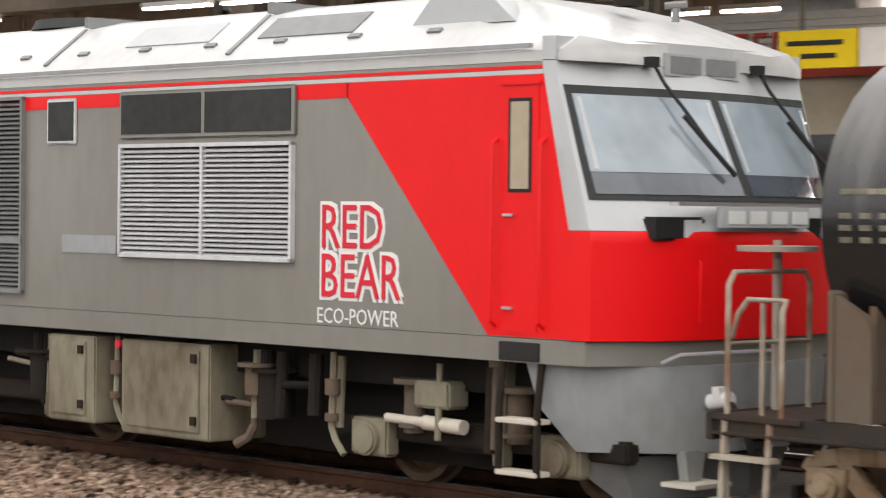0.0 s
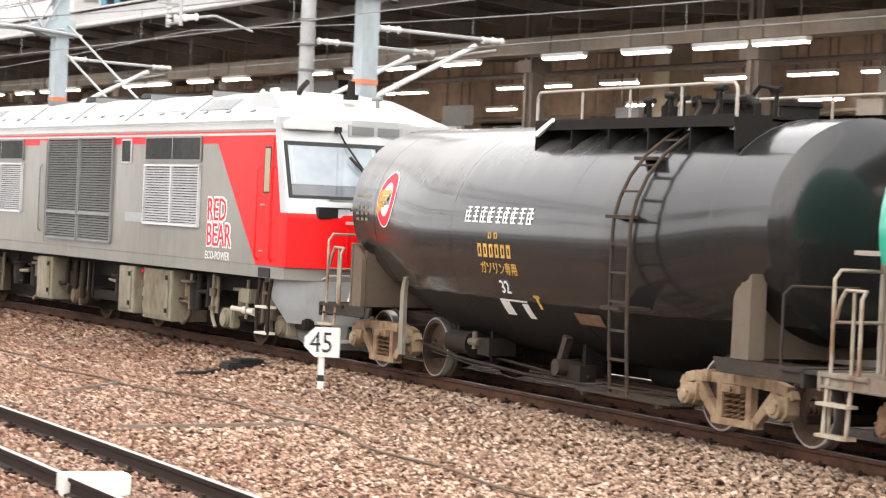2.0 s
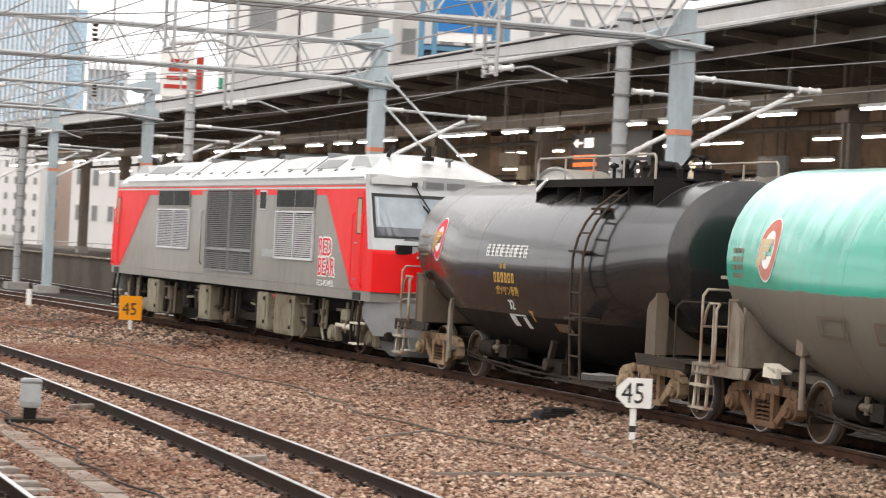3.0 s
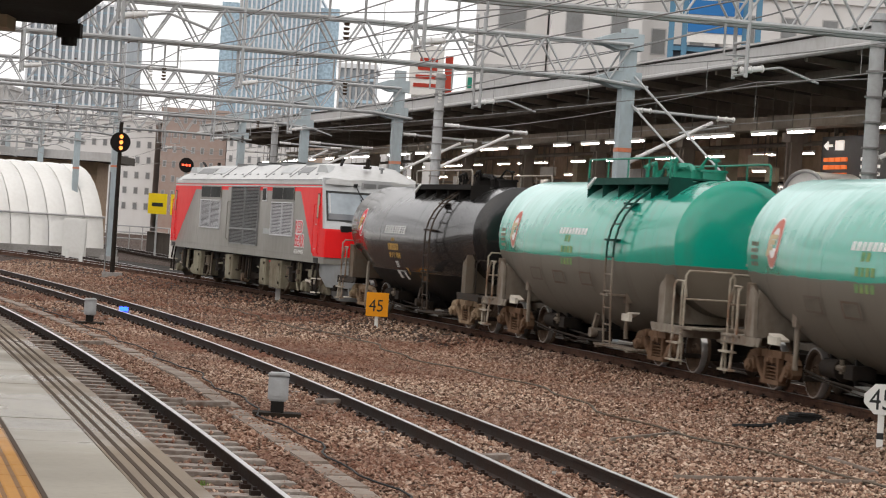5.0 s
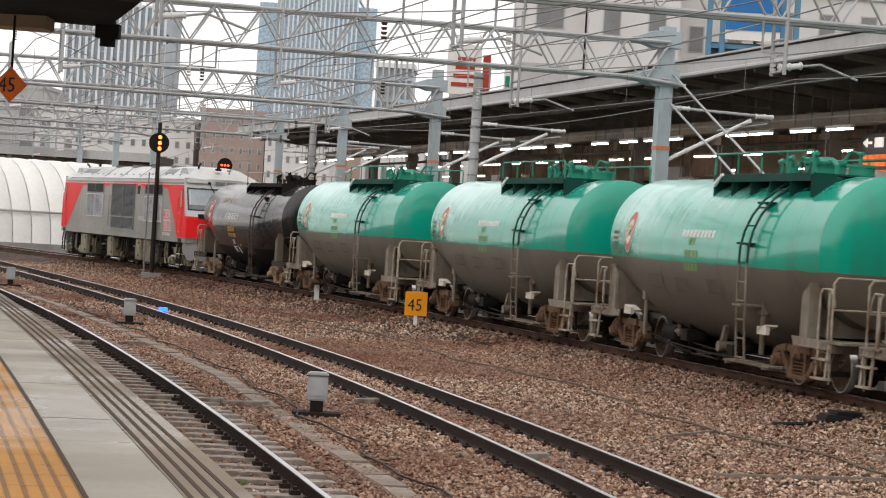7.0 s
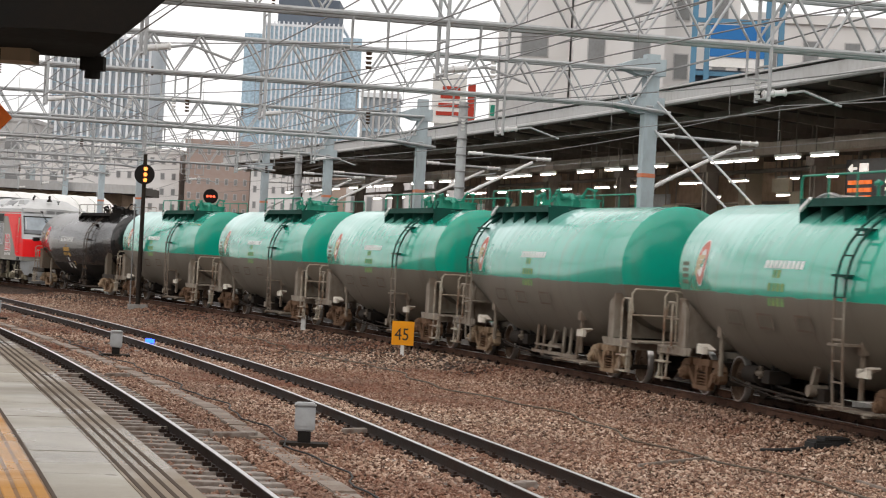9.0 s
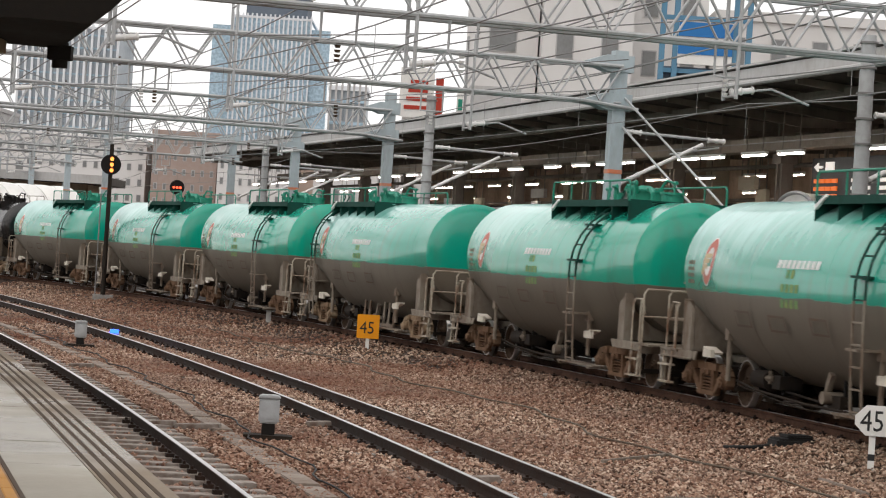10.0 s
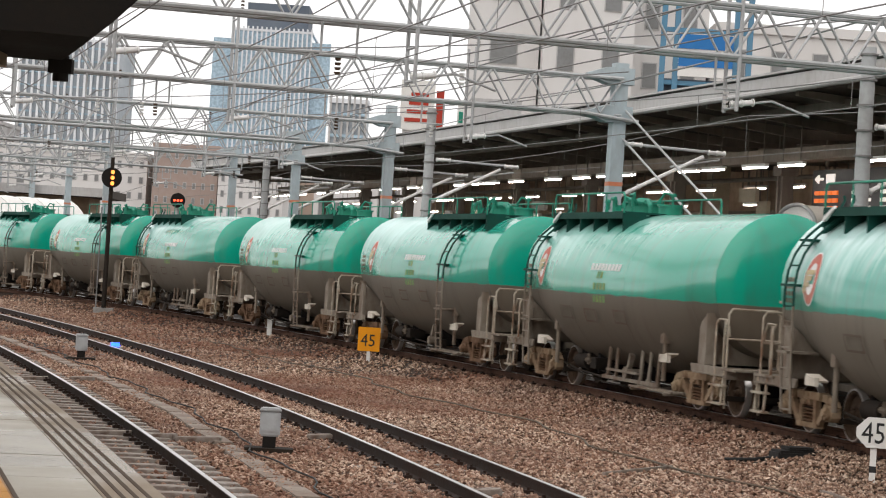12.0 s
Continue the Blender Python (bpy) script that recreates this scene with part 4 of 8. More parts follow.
def end_platform(s):
    """Underframe end with saddle, deck, steps and coupler; s is +1 at the front end and -1 at the rear."""
    deck = G()
    deck.box(s * 5.35 - 0.55, s * 5.35 + 0.18, -1.2, 1.2, 0.93, 0.97)
    deck.box(min(s * 2.9, s * 5.5), max(s * 2.9, s * 5.5), -0.28, 0.28, 0.72, 0.92)
    for y in (-1.18, 1.12):
        # channel-shaped side sill with a lip, and the gusset where it meets the saddle
        deck.box(min(s * 4.16, s * 5.53), max(s * 4.16, s * 5.53), y, y + 0.05, 0.84, 0.975)
        deck.box(min(s * 4.16, s * 5.535), max(s * 4.16, s * 5.535), y - 0.02, y + 0.085, 0.835, 0.86)
        deck.prism([(s * 4.16, 0.84), (s * 4.16, 0.975), (s * 3.98, 0.975), (s * 4.06, 0.84)], y + 0.005, y + 0.04)
    deck.box(min(s * 5.50, s * 5.56), max(s * 5.50, s * 5.56), -1.2, 1.2, 0.80, 0.98)
    saddle = G()
    for y in (-1.16, 1.10):
        saddle.prism([(s * 4.60, 0.98), (s * 4.30, 0.98), (s * 4.31, 1.56), (s * 4.36, 1.64), (s * 4.60, 1.77)], y, y + 0.06)
        saddle.prism([(s * 4.62, 0.98), (s * 4.58, 0.98), (s * 4.58, 1.77), (s * 4.62, 1.79)], y - 0.10, y + 0.075)
    saddle.prism([(-1.10, 0.98), (1.09, 0.98), (1.09, 1.70), (0.8, 1.45), (0.4, 1.26), (-0.4, 1.26), (-0.8, 1.45), (-1.10, 1.70)], s * 4.32, s * 4.37, "x")
    coupler = G().box(s * 5.95 - 0.22, s * 5.95 + 0.22, -0.09, 0.09, 0.72, 0.86).prism([(s * 6.0, -0.16), (s * 6.2, -0.14), (s * 6.24, 0.05), (s * 6.12, 0.16), (s * 6.0, 0.14)], 0.68, 0.90, "z")
    return deck, saddle, coupler


def end_rails(s):
    g = G()
    x = s * 5.42
    g.tube([(x, 1.15, 0.35), (x, 1.15, 1.80), (x, 1.09, 1.88), (x, 0.35, 1.88), (x, 0.29, 1.80), (x, 0.29, 0.95)], 0.019)
    x2 = s * 4.98
    g.tube([(x2, 1.16, 0.95), (x2, 1.16, 1.64), (x2, 1.12, 1.71), (x2 + s * 0.3, 1.12, 1.71), (x2 + s * 0.38, 1.12, 1.62), (x2 + s * 0.44, 1.12, 1.45)], 0.019)
    g.tube([(x, 1.15, 1.42), (x, 0.29, 1.42)], 0.016)
    g.tube([(x2 + s * 0.2, 1.1, 1.7), (x2 + s * 0.2, 1.1, 0.97)], 0.018)
    return g


def end_steps(s):
    g = G()
    for x in (s * 5.06, s * 5.42):
        g.tube([(x, 1.17, 0.95), (x, 1.19, 0.7), (x, 1.21, 0.40)], 0.022)
    for z in (0.42, 0.70):
        g.box(min(s * 5, s * 5.48), max(s * 5, s * 5.48), 1.14, 1.26, z - 0.015, z + 0.015)
    return g


def brake_gear(parent):
    """Brake cylinder, reservoir, rods and pipes slung below the tank."""
    def p_(name, g, mat="dark"):
        part(name, g, M[mat], parent)
    p_("brake_cylinder", G().cyl((1.9, 0.72, 0.68), (2.45, 0.72, 0.68), 0.14, seg=16).cyl((1.84, 0.72, 0.68), (1.9, 0.72, 0.68), 0.165, seg=16).cyl((1.35, 0.72, 0.68), (1.84, 0.72, 0.68), 0.03, seg=8), "under")
    p_("valve_box", G().box(1.25, 1.55, 0.5, 0.86, 0.58, 0.78), "under")
    p_("pipe_valve", G().cyl((1.62, 0.86, 0.64), (1.62, 0.86, 0.84), 0.035, seg=8).cyl((1.5, 0.86, 0.72), (1.74, 0.86, 0.72), 0.045, seg=8), "frame")
    p_("air_reservoir", G().cyl((0.6, -0.3, 0.62), (2.2, -0.3, 0.62), 0.2, seg=14))
    p_("air_reservoir", G().cyl((-2.4, -0.2, 0.62), (-0.9, -0.2, 0.62), 0.2, seg=14))
    p_("brake_pipe", G().tube([(3.0, 0.85, 0.60), (2.0, 0.92, 0.52), (0.2, 0.95, 0.46), (-1.9, 0.92, 0.45), (-3.0, 0.85, 0.50)], 0.02), "under")
    p_("brake_rod", G().tube([(2.9, 0.6, 0.74), (1.6, 0.68, 0.56), (-0.2, 0.78, 0.50), (-1.0, 0.78, 0.52)], 0.018), "under")
    p_("brake_rod", G().tube([(2.6, 0.95, 0.54), (0.4, 1.0, 0.40), (-0.7, 1.0, 0.39)], 0.010), "under")
    p_("brake_rod", G().tube([(-1.2, 1.0, 0.41), (-2.9, 0.95, 0.47)], 0.010), "under")
    p_("slack_box", G().box(-0.95, -0.55, 0.68, 0.88, 0.46, 0.64), "under")
    # added dark plate on the far side, in place of shade below the tank
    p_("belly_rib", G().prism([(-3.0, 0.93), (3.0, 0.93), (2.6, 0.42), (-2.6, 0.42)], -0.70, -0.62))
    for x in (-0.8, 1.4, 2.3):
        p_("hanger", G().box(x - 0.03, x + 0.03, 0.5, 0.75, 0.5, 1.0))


def lever(x):
    return G().prism([(x, 0.64), (x - 0.14, 0.92), (x - 0.06, 0.96), (x + 0.08, 0.68)], 0.86, 0.94).cyl((x, 0.7, 0.60), (x, 1.0, 0.60), 0.09, seg=12)


def step_board():
    g = G()
    for k in range(5):
        g.box(-3.4, -1.5, 0.92 + k * 0.07, 0.965 + k * 0.07, 0.43, 0.46)
    for x in (-3.2, -1.7):
        g.box(x - 0.03, x + 0.03, 0.85, 1.28, 0.39, 0.43)
    return g


def tank_wagon(black, flipped, look_):
    """A bogie tank wagon. flipped: turned end for end, with the ladder near its front."""
    if black:
        label = "black petrol tank wagon with pale lettering and a red badge"
    elif flipped:
        label = "green and grey tank wagon with its ladder at the leading end"
    else:
        label = "glossy green and grey tank wagon with dusty weathered paint and painted sky sheen"
    root = empty("tank_wagon", label, "tank wagon", "wagons of the train")
    body, fit, walk_ = ("blacktank", "dark", "dark") if black else ("green", "greenfit", "greendark")
    frame_ = "frame_black" if black else "wagon_frame"
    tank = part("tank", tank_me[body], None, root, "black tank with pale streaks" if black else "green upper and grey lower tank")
    lx = 3.95 if flipped else -2.75
    w0, w1 = (0.1, 3.9) if flipped else (-3.85, 0.2)
    ladder(lx, 0, "frame_black" if black else "greendark", root)
    ladder(lx, 1, "frame_black" if black else "wagon_frame", root, "" if black else "dusty grey lower ladder")
    part("walkway", top_walk(w0, w1), M[walk_], root)
    part("walkway_rail", top_rails(w0, w1), M["railpaint" if black else fit], root)
    part("hatch", hatch_gear((w0 + w1) / 2 - 0.4), M[fit], root, bevel=0.0)
    part("lamp_plate", G().prism([(w1 - 0.05, 3.28), (w1 - 0.42, 3.44), (w1 - 0.45, 3.40), (w1 - 0.08, 3.22)], 0.93, 0.97), M["letter_white"], root)
    for s in (-1, 1):
        deck, saddle, coupler = end_platform(s)
        d = part("end_frame", deck, M[frame_], root, bevel=0.008)
        part("saddle", saddle, M["frame" if black else "wagon_frame"], d, "dusty grey saddle plate")
        part("coupler", coupler, M["under"], d, bevel=0.015)
        if black and s < 0:
            part("handrail", G().tube([(-5.05, 1.1, 0.97), (-5.05, 1.1, 1.62), (-5.10, 1.05, 1.70), (-5.25, 0.4, 1.70)], 0.016), M["frame_black"], root, "thin dark handrail")
        else:
            part("handrail", end_rails(s), M["handrail"], root)
            part("step", end_steps(s), M["handrail"], root)
        bogie(root, 3.98 if s > 0 else (-4.1 if black else -3.85), look_)
    hw = G().cyl((5.44, 0.62, 2.02), (5.44, 0.62, 2.06), 0.27, seg=20).cyl((5.44, 0.62, 0.97), (5.44, 0.62, 2.1), 0.03)
    part("brake_wheel", hw, M["railpaint"], root, "flat round hand-brake wheel")
    brake_gear(root)
    part("lever", lever(-0.6), M["frame_black" if black else "wagon_frame"], root, "" if black else "dusty release lever")
    part("step_board", step_board(), M["frame_black" if black else "wagon_frame"], root)
    if not black:
        for s in (-1, 1):
            part("step_plate", G().prism([(s * 3.0, 0.98), (s * 3.32, 1.06), (s * 3.32, 1.09), (s * 2.98, 1.01)], 1.10, 1.30).box(min(s * 2.98, s * 3.34), max(s * 2.98, s * 3.34), 1.24, 1.30, 0.93, 1.05), M["cream"], root, "pale folded step plate")
            part("pipe_box", G().box(s * 2.72 - 0.08, s * 2.72 + 0.08, 1.05, 1.16, 1.22, 1.5).cyl((s * 2.72, 1.1, 0.6), (s * 2.72, 1.1, 1.22), 0.04), M["wagon_frame"], root)
        for x, z in () if not flipped else ((0.25, 0.50), (-0.15, 0.46), (-1.35, 0.46), (-1.75, 0.52), (-2.15, 0.48)):
            part("drain_pipe", G().cyl((x, 0.98, z), (x, 0.94, 1.12), 0.035, seg=10).cyl((x, 0.98, z - 0.03), (x, 0.98, z + 0.05), 0.055, seg=10), M["wagon_frame"], root, "pale unloading pipe")
        if flipped:
            part("pipe_rack", G().box(-2.3, 0.4, 1.0, 1.04, 0.47, 0.53).box(-1.4, 0.1, 1.02, 1.08, 0.62, 0.66), M["wagon_frame"], root)
            part("valve_wheel", G().cyl((-0.75, 1.02, 0.62), (-0.75, 1.05, 0.62), 0.11, seg=16).cyl((-0.75, 0.85, 0.62), (-0.75, 1.06, 0.62), 0.025, seg=8), M["wagon_frame"], root, "small round valve wheel")
    else:
        part("jack_post", G().prism([(3.06, 0.46), (3.19, 0.46), (3.17, 1.24), (3.10, 1.42), (3.03, 1.40), (3.07, 1.22)], 1.08, 1.13).box(3.03, 3.21, 1.02, 1.12, 0.60, 0.66), M["wagon_frame"], root, "pale upright jacking post")
    # lettering and badge of the near side
    red, bx0 = G(), 3.48 if black else 3.50
    tank_disc(red, bx0, 2.40, 0.30, 0.36, 0.006, 0.62)
    badge = part("badge", red, M["letter_red" if black else "badge_faded"], tank, "round red and white badge" if black else "faded round red badge")
    part("badge_disc", tank_disc(G(), bx0, 2.40, 0.188, 0.226, 0.006), M["letter_white"], badge)
    part("badge_rim", tank_disc(G(), bx0, 2.40, 0.318, 0.38, 0.0045, 0.93), M["letter_white"], badge)
    bird = G()
    for k in range(3):
        tank_patch(bird, bx0 + 0.25 - 0.01 * k, bx0 - 0.12 + 0.07 * k, 2.46 - 0.085 * k, 2.525 - 0.085 * k, 0.010, 2)
    tank_patch(bird, bx0 + 0.26, bx0 + 0.16, 2.22, 2.50, 0.0115, 2)
    tank_patch(bird, bx0 + 0.31, bx0 + 0.23, 2.20, 2.30, 0.013, 2)
    part("badge_mark", bird, M["letter_yellow" if black else "beige_mark"], badge, "yellow winged mark")
    white = G()
    for k in range(9):
        x = 0.45 - 0.17 * k
        tank_patch(white, x, x - 0.05, 2.36, 2.48, n=2)
        tank_patch(white, x - 0.065, x - 0.12, 2.36, 2.48, n=2)
    if black:
        rng = random.Random(8)
        strokes = G()
        for k in range(9):
            x = 0.98 - 0.185 * k
            for z in (0.0, 0.062, 0.124, 0.172):
                a_, b_ = rng.uniform(0, 0.03), rng.uniform(0.12, 0.155)
                tank_patch(strokes, x - a_, x - b_, 2.16 + z, 2.16 + z + 0.02, n=1)
            c_ = rng.uniform(0.05, 0.09)
            tank_patch(strokes, x - c_, x - c_ - 0.026, 2.16, 2.355, n=2, lift=0.005)
            if k % 3 != 1:
                tank_patch(strokes, x - 0.006, x - 0.03, 2.16, 2.30, n=2, lift=0.0055)
        part("lettering", strokes, M["letter_white"], tank, "white company lettering drawn as plain strokes")
        for x0_, w_, n_, z_, h_ in ((0.37, 0.08, 2, 1.97, 0.08), (0.64, 0.09, 6, 1.755, 0.15)):
            for k in range(n_):
                bar_ = G()
                x = x0_ - k * 0.14
                tank_patch(bar_, x, x - 0.026, z_, z_ + h_, n=2)
                tank_patch(bar_, x - w_ + 0.026, x - w_, z_, z_ + h_, n=2)
                tank_patch(bar_, x - 0.01, x - w_ + 0.01, z_ + h_ * 0.75, z_ + h_, n=1, lift=0.005)
                tank_patch(bar_, x - 0.01, x - w_ + 0.01, z_, z_ + h_ * 0.22, n=1, lift=0.0055)
                part("number_bar", bar_, M["letter_yellow"], tank, "yellow painted number bar")
        painted_words("load_word", "ガソリン専用", 0.155, 0.62, 1.58, M["letter_yellow"], tank, 0.95)
        painted_words("load_number", "32", 0.22, 0.26, 1.36, M["letter_white"], tank)
        card = G()
        tank_patch(card, 0.42, 0.22, 1.12, 1.27)
        tank_patch(card, -0.08, -0.22, 1.10, 1.26)
        tank_patch(card, 0.42, -0.22, 1.275, 1.295, n=1)
        part("card_holder", card, M["letter_white"], tank)
        part("arrow_mark", tank_patch(tank_patch(G(), -0.48, -0.53, 1.22, 1.34), -0.44, -0.57, 1.34, 1.37), M["letter_yellow"], tank)
        part("card_frame", tank_patch(G(), -1.25, -1.8, 1.12, 1.24, 0.02), M["bogie_rust"], tank, "rusty card frame")
        for r, z in enumerate((2.52, 2.36, 2.28, 2.2)):
            for k in range(3 if r else 5):
                part("data_bar", tank_patch(G(), 4.56 - 0.12 * k * (1.3 if r else 0.8), 4.47 - 0.12 * k * (1.3 if r else 0.8), z - 0.1, z - 0.062, n=1), M["letter_faded"], tank, "faded data line")
    else:
        part("lettering", white, M["letter_white"], tank, "faded white company lettering")
        for z, n_ in ((2.22, 2), (2.02, 4), (1.80, 4)):
            for k in range(n_):
                x = 0.05 + 0.065 * (n_ - 2) - 0.17 * k
                part("number_bar", tank_patch(G(), x, x - 0.11, z, z + 0.12, n=2), M["letter_old"], tank, "yellowed painted number bar")
        for x, z in ((1.9, 1.48), (0.6, 1.46), (-0.9, 1.48)):
            slot = G()
            for dz in (0.0, 0.2):
                tank_patch(slot, x, x - 0.6, z + dz, z + dz + 0.03, 0.05, 1)
            for dx in (0.0, 0.56):
                tank_patch(slot, x - dx, x - dx - 0.04, z, z + 0.2, 0.05, 2)
            part("card_frame", slot, M["frame"], tank, "small steel card frame")
        for r in range(4):
            for k in range(3):
                part("data_bar", tank_patch(G(), 4.6 - 0.11 * k, 4.52 - 0.11 * k, 2.05 + 0.1 * r, 2.11 + 0.1 * r, n=1), M["letter_faded"], tank, "faded data line")
    # weld bands round the tank
    for x in (-3.9, -1.35, 1.35, 3.9):
        r, c = float(np.interp(x, sec_x, sec_r)), float(np.interp(x, sec_x, sec_z))
        ring = [[(x + a, (r + b) * math.sin(2 * math.pi * k / 40), c + (r + b) * math.cos(2 * math.pi * k / 40)) for k in range(40)] for a, b in ((-0.02, -0.004), (-0.012, 0.0025), (0.012, 0.0025), (0.02, -0.004))]
        part("weld_seam", G().loft(ring, caps=False), M[body], tank)
    return root


# ---- the diesel locomotive: origin at the middle of its body, near cab corner at x = -7.8 ----
def louver_panel(parent, x0, x1, z0, z1, slats, mat, split=True, name="louver"):
    """A framed louver on the near side with slanted slats."""
    y = 1.41
    fr = G()
    for a, b, c, d in ((x0, x1, z1 - 0.03, z1), (x0, x1, z0, z0 + 0.03), (x0, x0 + 0.03, z0, z1), (x1 - 0.03, x1, z0, z1)):
        fr.box(a, b, y - 0.02, y + 0.035, c, d)
    if split:
        fr.box((x0 + x1) / 2 - 0.015, (x0 + x1) / 2 + 0.015, y - 0.02, y + 0.038, z0 + 0.03, z1 - 0.03)
    root = part(name, fr, M[mat], parent)
    part("backing", G().box(x0 + 0.03, x1 - 0.03, y - 0.022, y - 0.006, z0 + 0.03, z1 - 0.03), M["mesh"], root)
    h = (z1 - z0 - 0.06) / slats
    sl = G().prism([(y - 0.005, 0.0), (y + 0.026, -0.012), (y + 0.03, -0.004), (y - 0.002, h * 0.42)], x0 + 0.03, x1 - 0.03, "x")
    me = mesh_of("slat", sl, M[mat])
    for k in range(slats):
        part("slat", me, None, root, at=Matrix.Translation((0, 0, z0 + 0.035 + k * h)))
    return root


def cab_outline(z, end):
    """Half plan of a cab end at height z: (x outward from the corner, half width) points from side to middle."""
    back = max(0.0, min(1.0, (3.25 - z) / 1.15)) * 0.55
    return [(back * 0.5, 1.4), (0.08 + back * 0.62, 1.37), (back + 0.12, 0.98), (back + 0.22, 0.5), (back + 0.25, 0.0)]


def body_ring(z, inset=0.0):
    half = 7.8
    out = []
    pts = cab_outline(z, 1)
    front = [(half + max(a - 0.04, 0.0), b - inset) for a, b in pts]
    ring = front + [(x, -y) for x, y in front[-2::-1]]
    back = [(-x, -y) for x, y in front]
    ring += [(-x, -y) for x, y in ring][:]
    return [(x, y, z) for x, y in ring]


def locomotive():
    root = empty("locomotive", "red, grey and white diesel locomotive with slanted cab windows", "locomotive")
    # body shell in painted bands, each band a closed box of its own
    def band(z0, z1, mat, name, label="", lift=0.0):
        zs = [z0, z1] if z1 - z0 < 0.5 else [z0 + (z1 - z0) * k / 4 for k in range(5)]
        return part(name, G().loft([body_ring(z) for z in zs]), M[mat], root, label)
    body = band(1.39, 3.28, "grey", "body", "dark grey body sides")
    band(1.22, 1.386, "grey", "sill")
    # red side wedges, cab ends and roof stripe, laid 4 mm proud of the grey
    def plate(poly, mat, name, side=1, lift=0.004, parent=root):
        y = 1.4 * side
        return part(name, G().prism(poly, y, y + lift * side), M[mat], parent)
    for side in (1, -1):
        plate([(-8.06, 1.395), (-7.31, 1.395), (-5.83, 3.10), (-5.83, 3.19), (-7.81, 3.19), (-8.06, 2.11)], "red", "red_panel", side)
        plate([(8.06, 1.395), (7.36, 1.395), (5.86, 3.10), (5.86, 3.19), (7.81, 3.19), (8.06, 2.11)], "red", "red_panel", side)
        plate([(-5.86, 3.08), (5.86, 3.08), (5.86, 3.19), (-5.86, 3.19)], "red", "red_stripe", side)
        plate([(-7.8, 3.195), (7.8, 3.195), (7.8, 3.225), (-7.8, 3.225)], "white", "white_stripe", side)
        plate([(-7.8, 3.23), (7.8, 3.23), (7.8, 3.255), (-7.8, 3.255)], "red", "red_line", side)
    for s in (-1, 1):
        def shell(z0, z1, mat, name, lift, label=""):
            rings = []
            for k in range(19):
                z = z0 + (z1 - z0) * k / 18
                pts = [(a + (lift if i else 0.0), b + (lift if i < 3 else 0)) for i, (a, b) in enumerate(cab_outline(z, 1))]
                ln = pts + [(x, -y) for x, y in pts[-2::-1]]
                rings.append([(s * (7.8 + a), b, z) for a, b in ln] + [(s * 7.7, -1.30, z), (s * 7.7, 1.30, z)])
            return part(name, G().loft(rings), M[mat], root, label)
        shell(1.392, 2.13, "red", "nose", 0.010, "red lower cab front")
        shell(2.133, 3.285, "lightgrey", "cab_front", 0.008, "light grey window surround")
        shell(3.289, 3.45, "lightgrey", "cowl", 0.012, "light grey cowl above the windscreen")
        # windscreen band: dark frame, then panes
        def glass(y0, y1, z0, z1, lift, mat, name, parent=root):
            def at_(y, z, l):
                pts = cab_outline(z, 1)
                ys, xs_ = [p[1] for p in pts][::-1], [p[0] for p in pts][::-1]
                return (s * (7.8 + float(np.interp(abs(y), ys, xs_)) + l), y, z)
            k = 5
            span = sorted([y0 + (y1 - y0) * i / 10 for i in range(11)] + [q for q in (-1.37, -0.98, -0.5, 0.0, 0.5, 0.98, 1.37) if y0 < q < y1])
            f_ = [[at_(y, z0 + (z1 - z0) * j / k, lift) for y in span] for j in range(k + 1)]
            b_ = [[at_(y, z0 + (z1 - z0) * j / k, lift - 0.012) for y in span] for j in range(k + 1)]
            return part(name, G().loft([[*f, *b[::-1]] for f, b in zip(f_, b_)]), M[mat], parent)
        fr = glass(-1.345, 1.345, 2.34, 3.12, 0.020, "mesh", "window_frame")
        for a, b in ((0.05, 1.30), (-1.30, -0.05)):
            glass(a, b, 2.53, 3.06, 0.028, "glass", "windscreen", fr)
            glass(a, b, 2.38, 2.526, 0.028, "dash", "lower_pane", fr)
            for q in (a + 0.03, b - 0.06):
                glass(q, q + 0.03, 2.55, 3.04, 0.031, "lightgrey", "blind_edge", fr)
        # wipers, lamps, plate, horn recess
        for y in (0.45, -0.75):
            x = s * (7.8 + 0.25)
            part("wiper", G().tube([(x + s * 0.04, y + 0.14, 3.30), (x + s * 0.10, y + 0.08, 3.15), (x + s * 0.22, y - 0.02, 2.95), (x + s * 0.37, y - 0.22, 2.62)], 0.014).box(min(x - s * 0.02, x + s * 0.07), max(x - s * 0.02, x + s * 0.07), y + 0.10, y + 0.18, 3.27, 3.34)
                 .tube([(x + s * 0.25, y + 0.05, 2.93), (x + s * 0.43, y - 0.30, 2.52)], 0.02), M["black"], root)
        for y in (0.78, -0.78):
            x = s * (7.8 + 0.69)
            hl = part("headlight", G().box(min(x - s * 0.12, x + s * 0.035), max(x - s * 0.12, x + s * 0.035), y - 0.26, y + 0.26, 2.07, 2.23), M["black"], root, bevel=0.015)
            part("lens", G().box(min(x, x + s * 0.042), max(x, x + s * 0.042), y - 0.2, y - 0.02, 2.09, 2.21), M["lens"], hl)
        x = s * (7.8 + 0.80)
        part("plate_bracket", G().box(min(x, x + s * 0.04), max(x, x + s * 0.04), -0.5, 0.5, 2.16, 2.30), M["lightgrey"], root)
        part("sill_rail", G().box(min(x - s * 0.05, x + s * 0.03), max(x - s * 0.05, x + s * 0.03), -0.95, 0.95, 2.305, 2.33), M["chrome"], root)
        bars = G()
        for k in range(4):
            bars.box(min(x, x + s * 0.046), max(x, x + s * 0.046), 0.42 - 0.24 * k - 0.18, 0.42 - 0.24 * k, 2.185, 2.275)
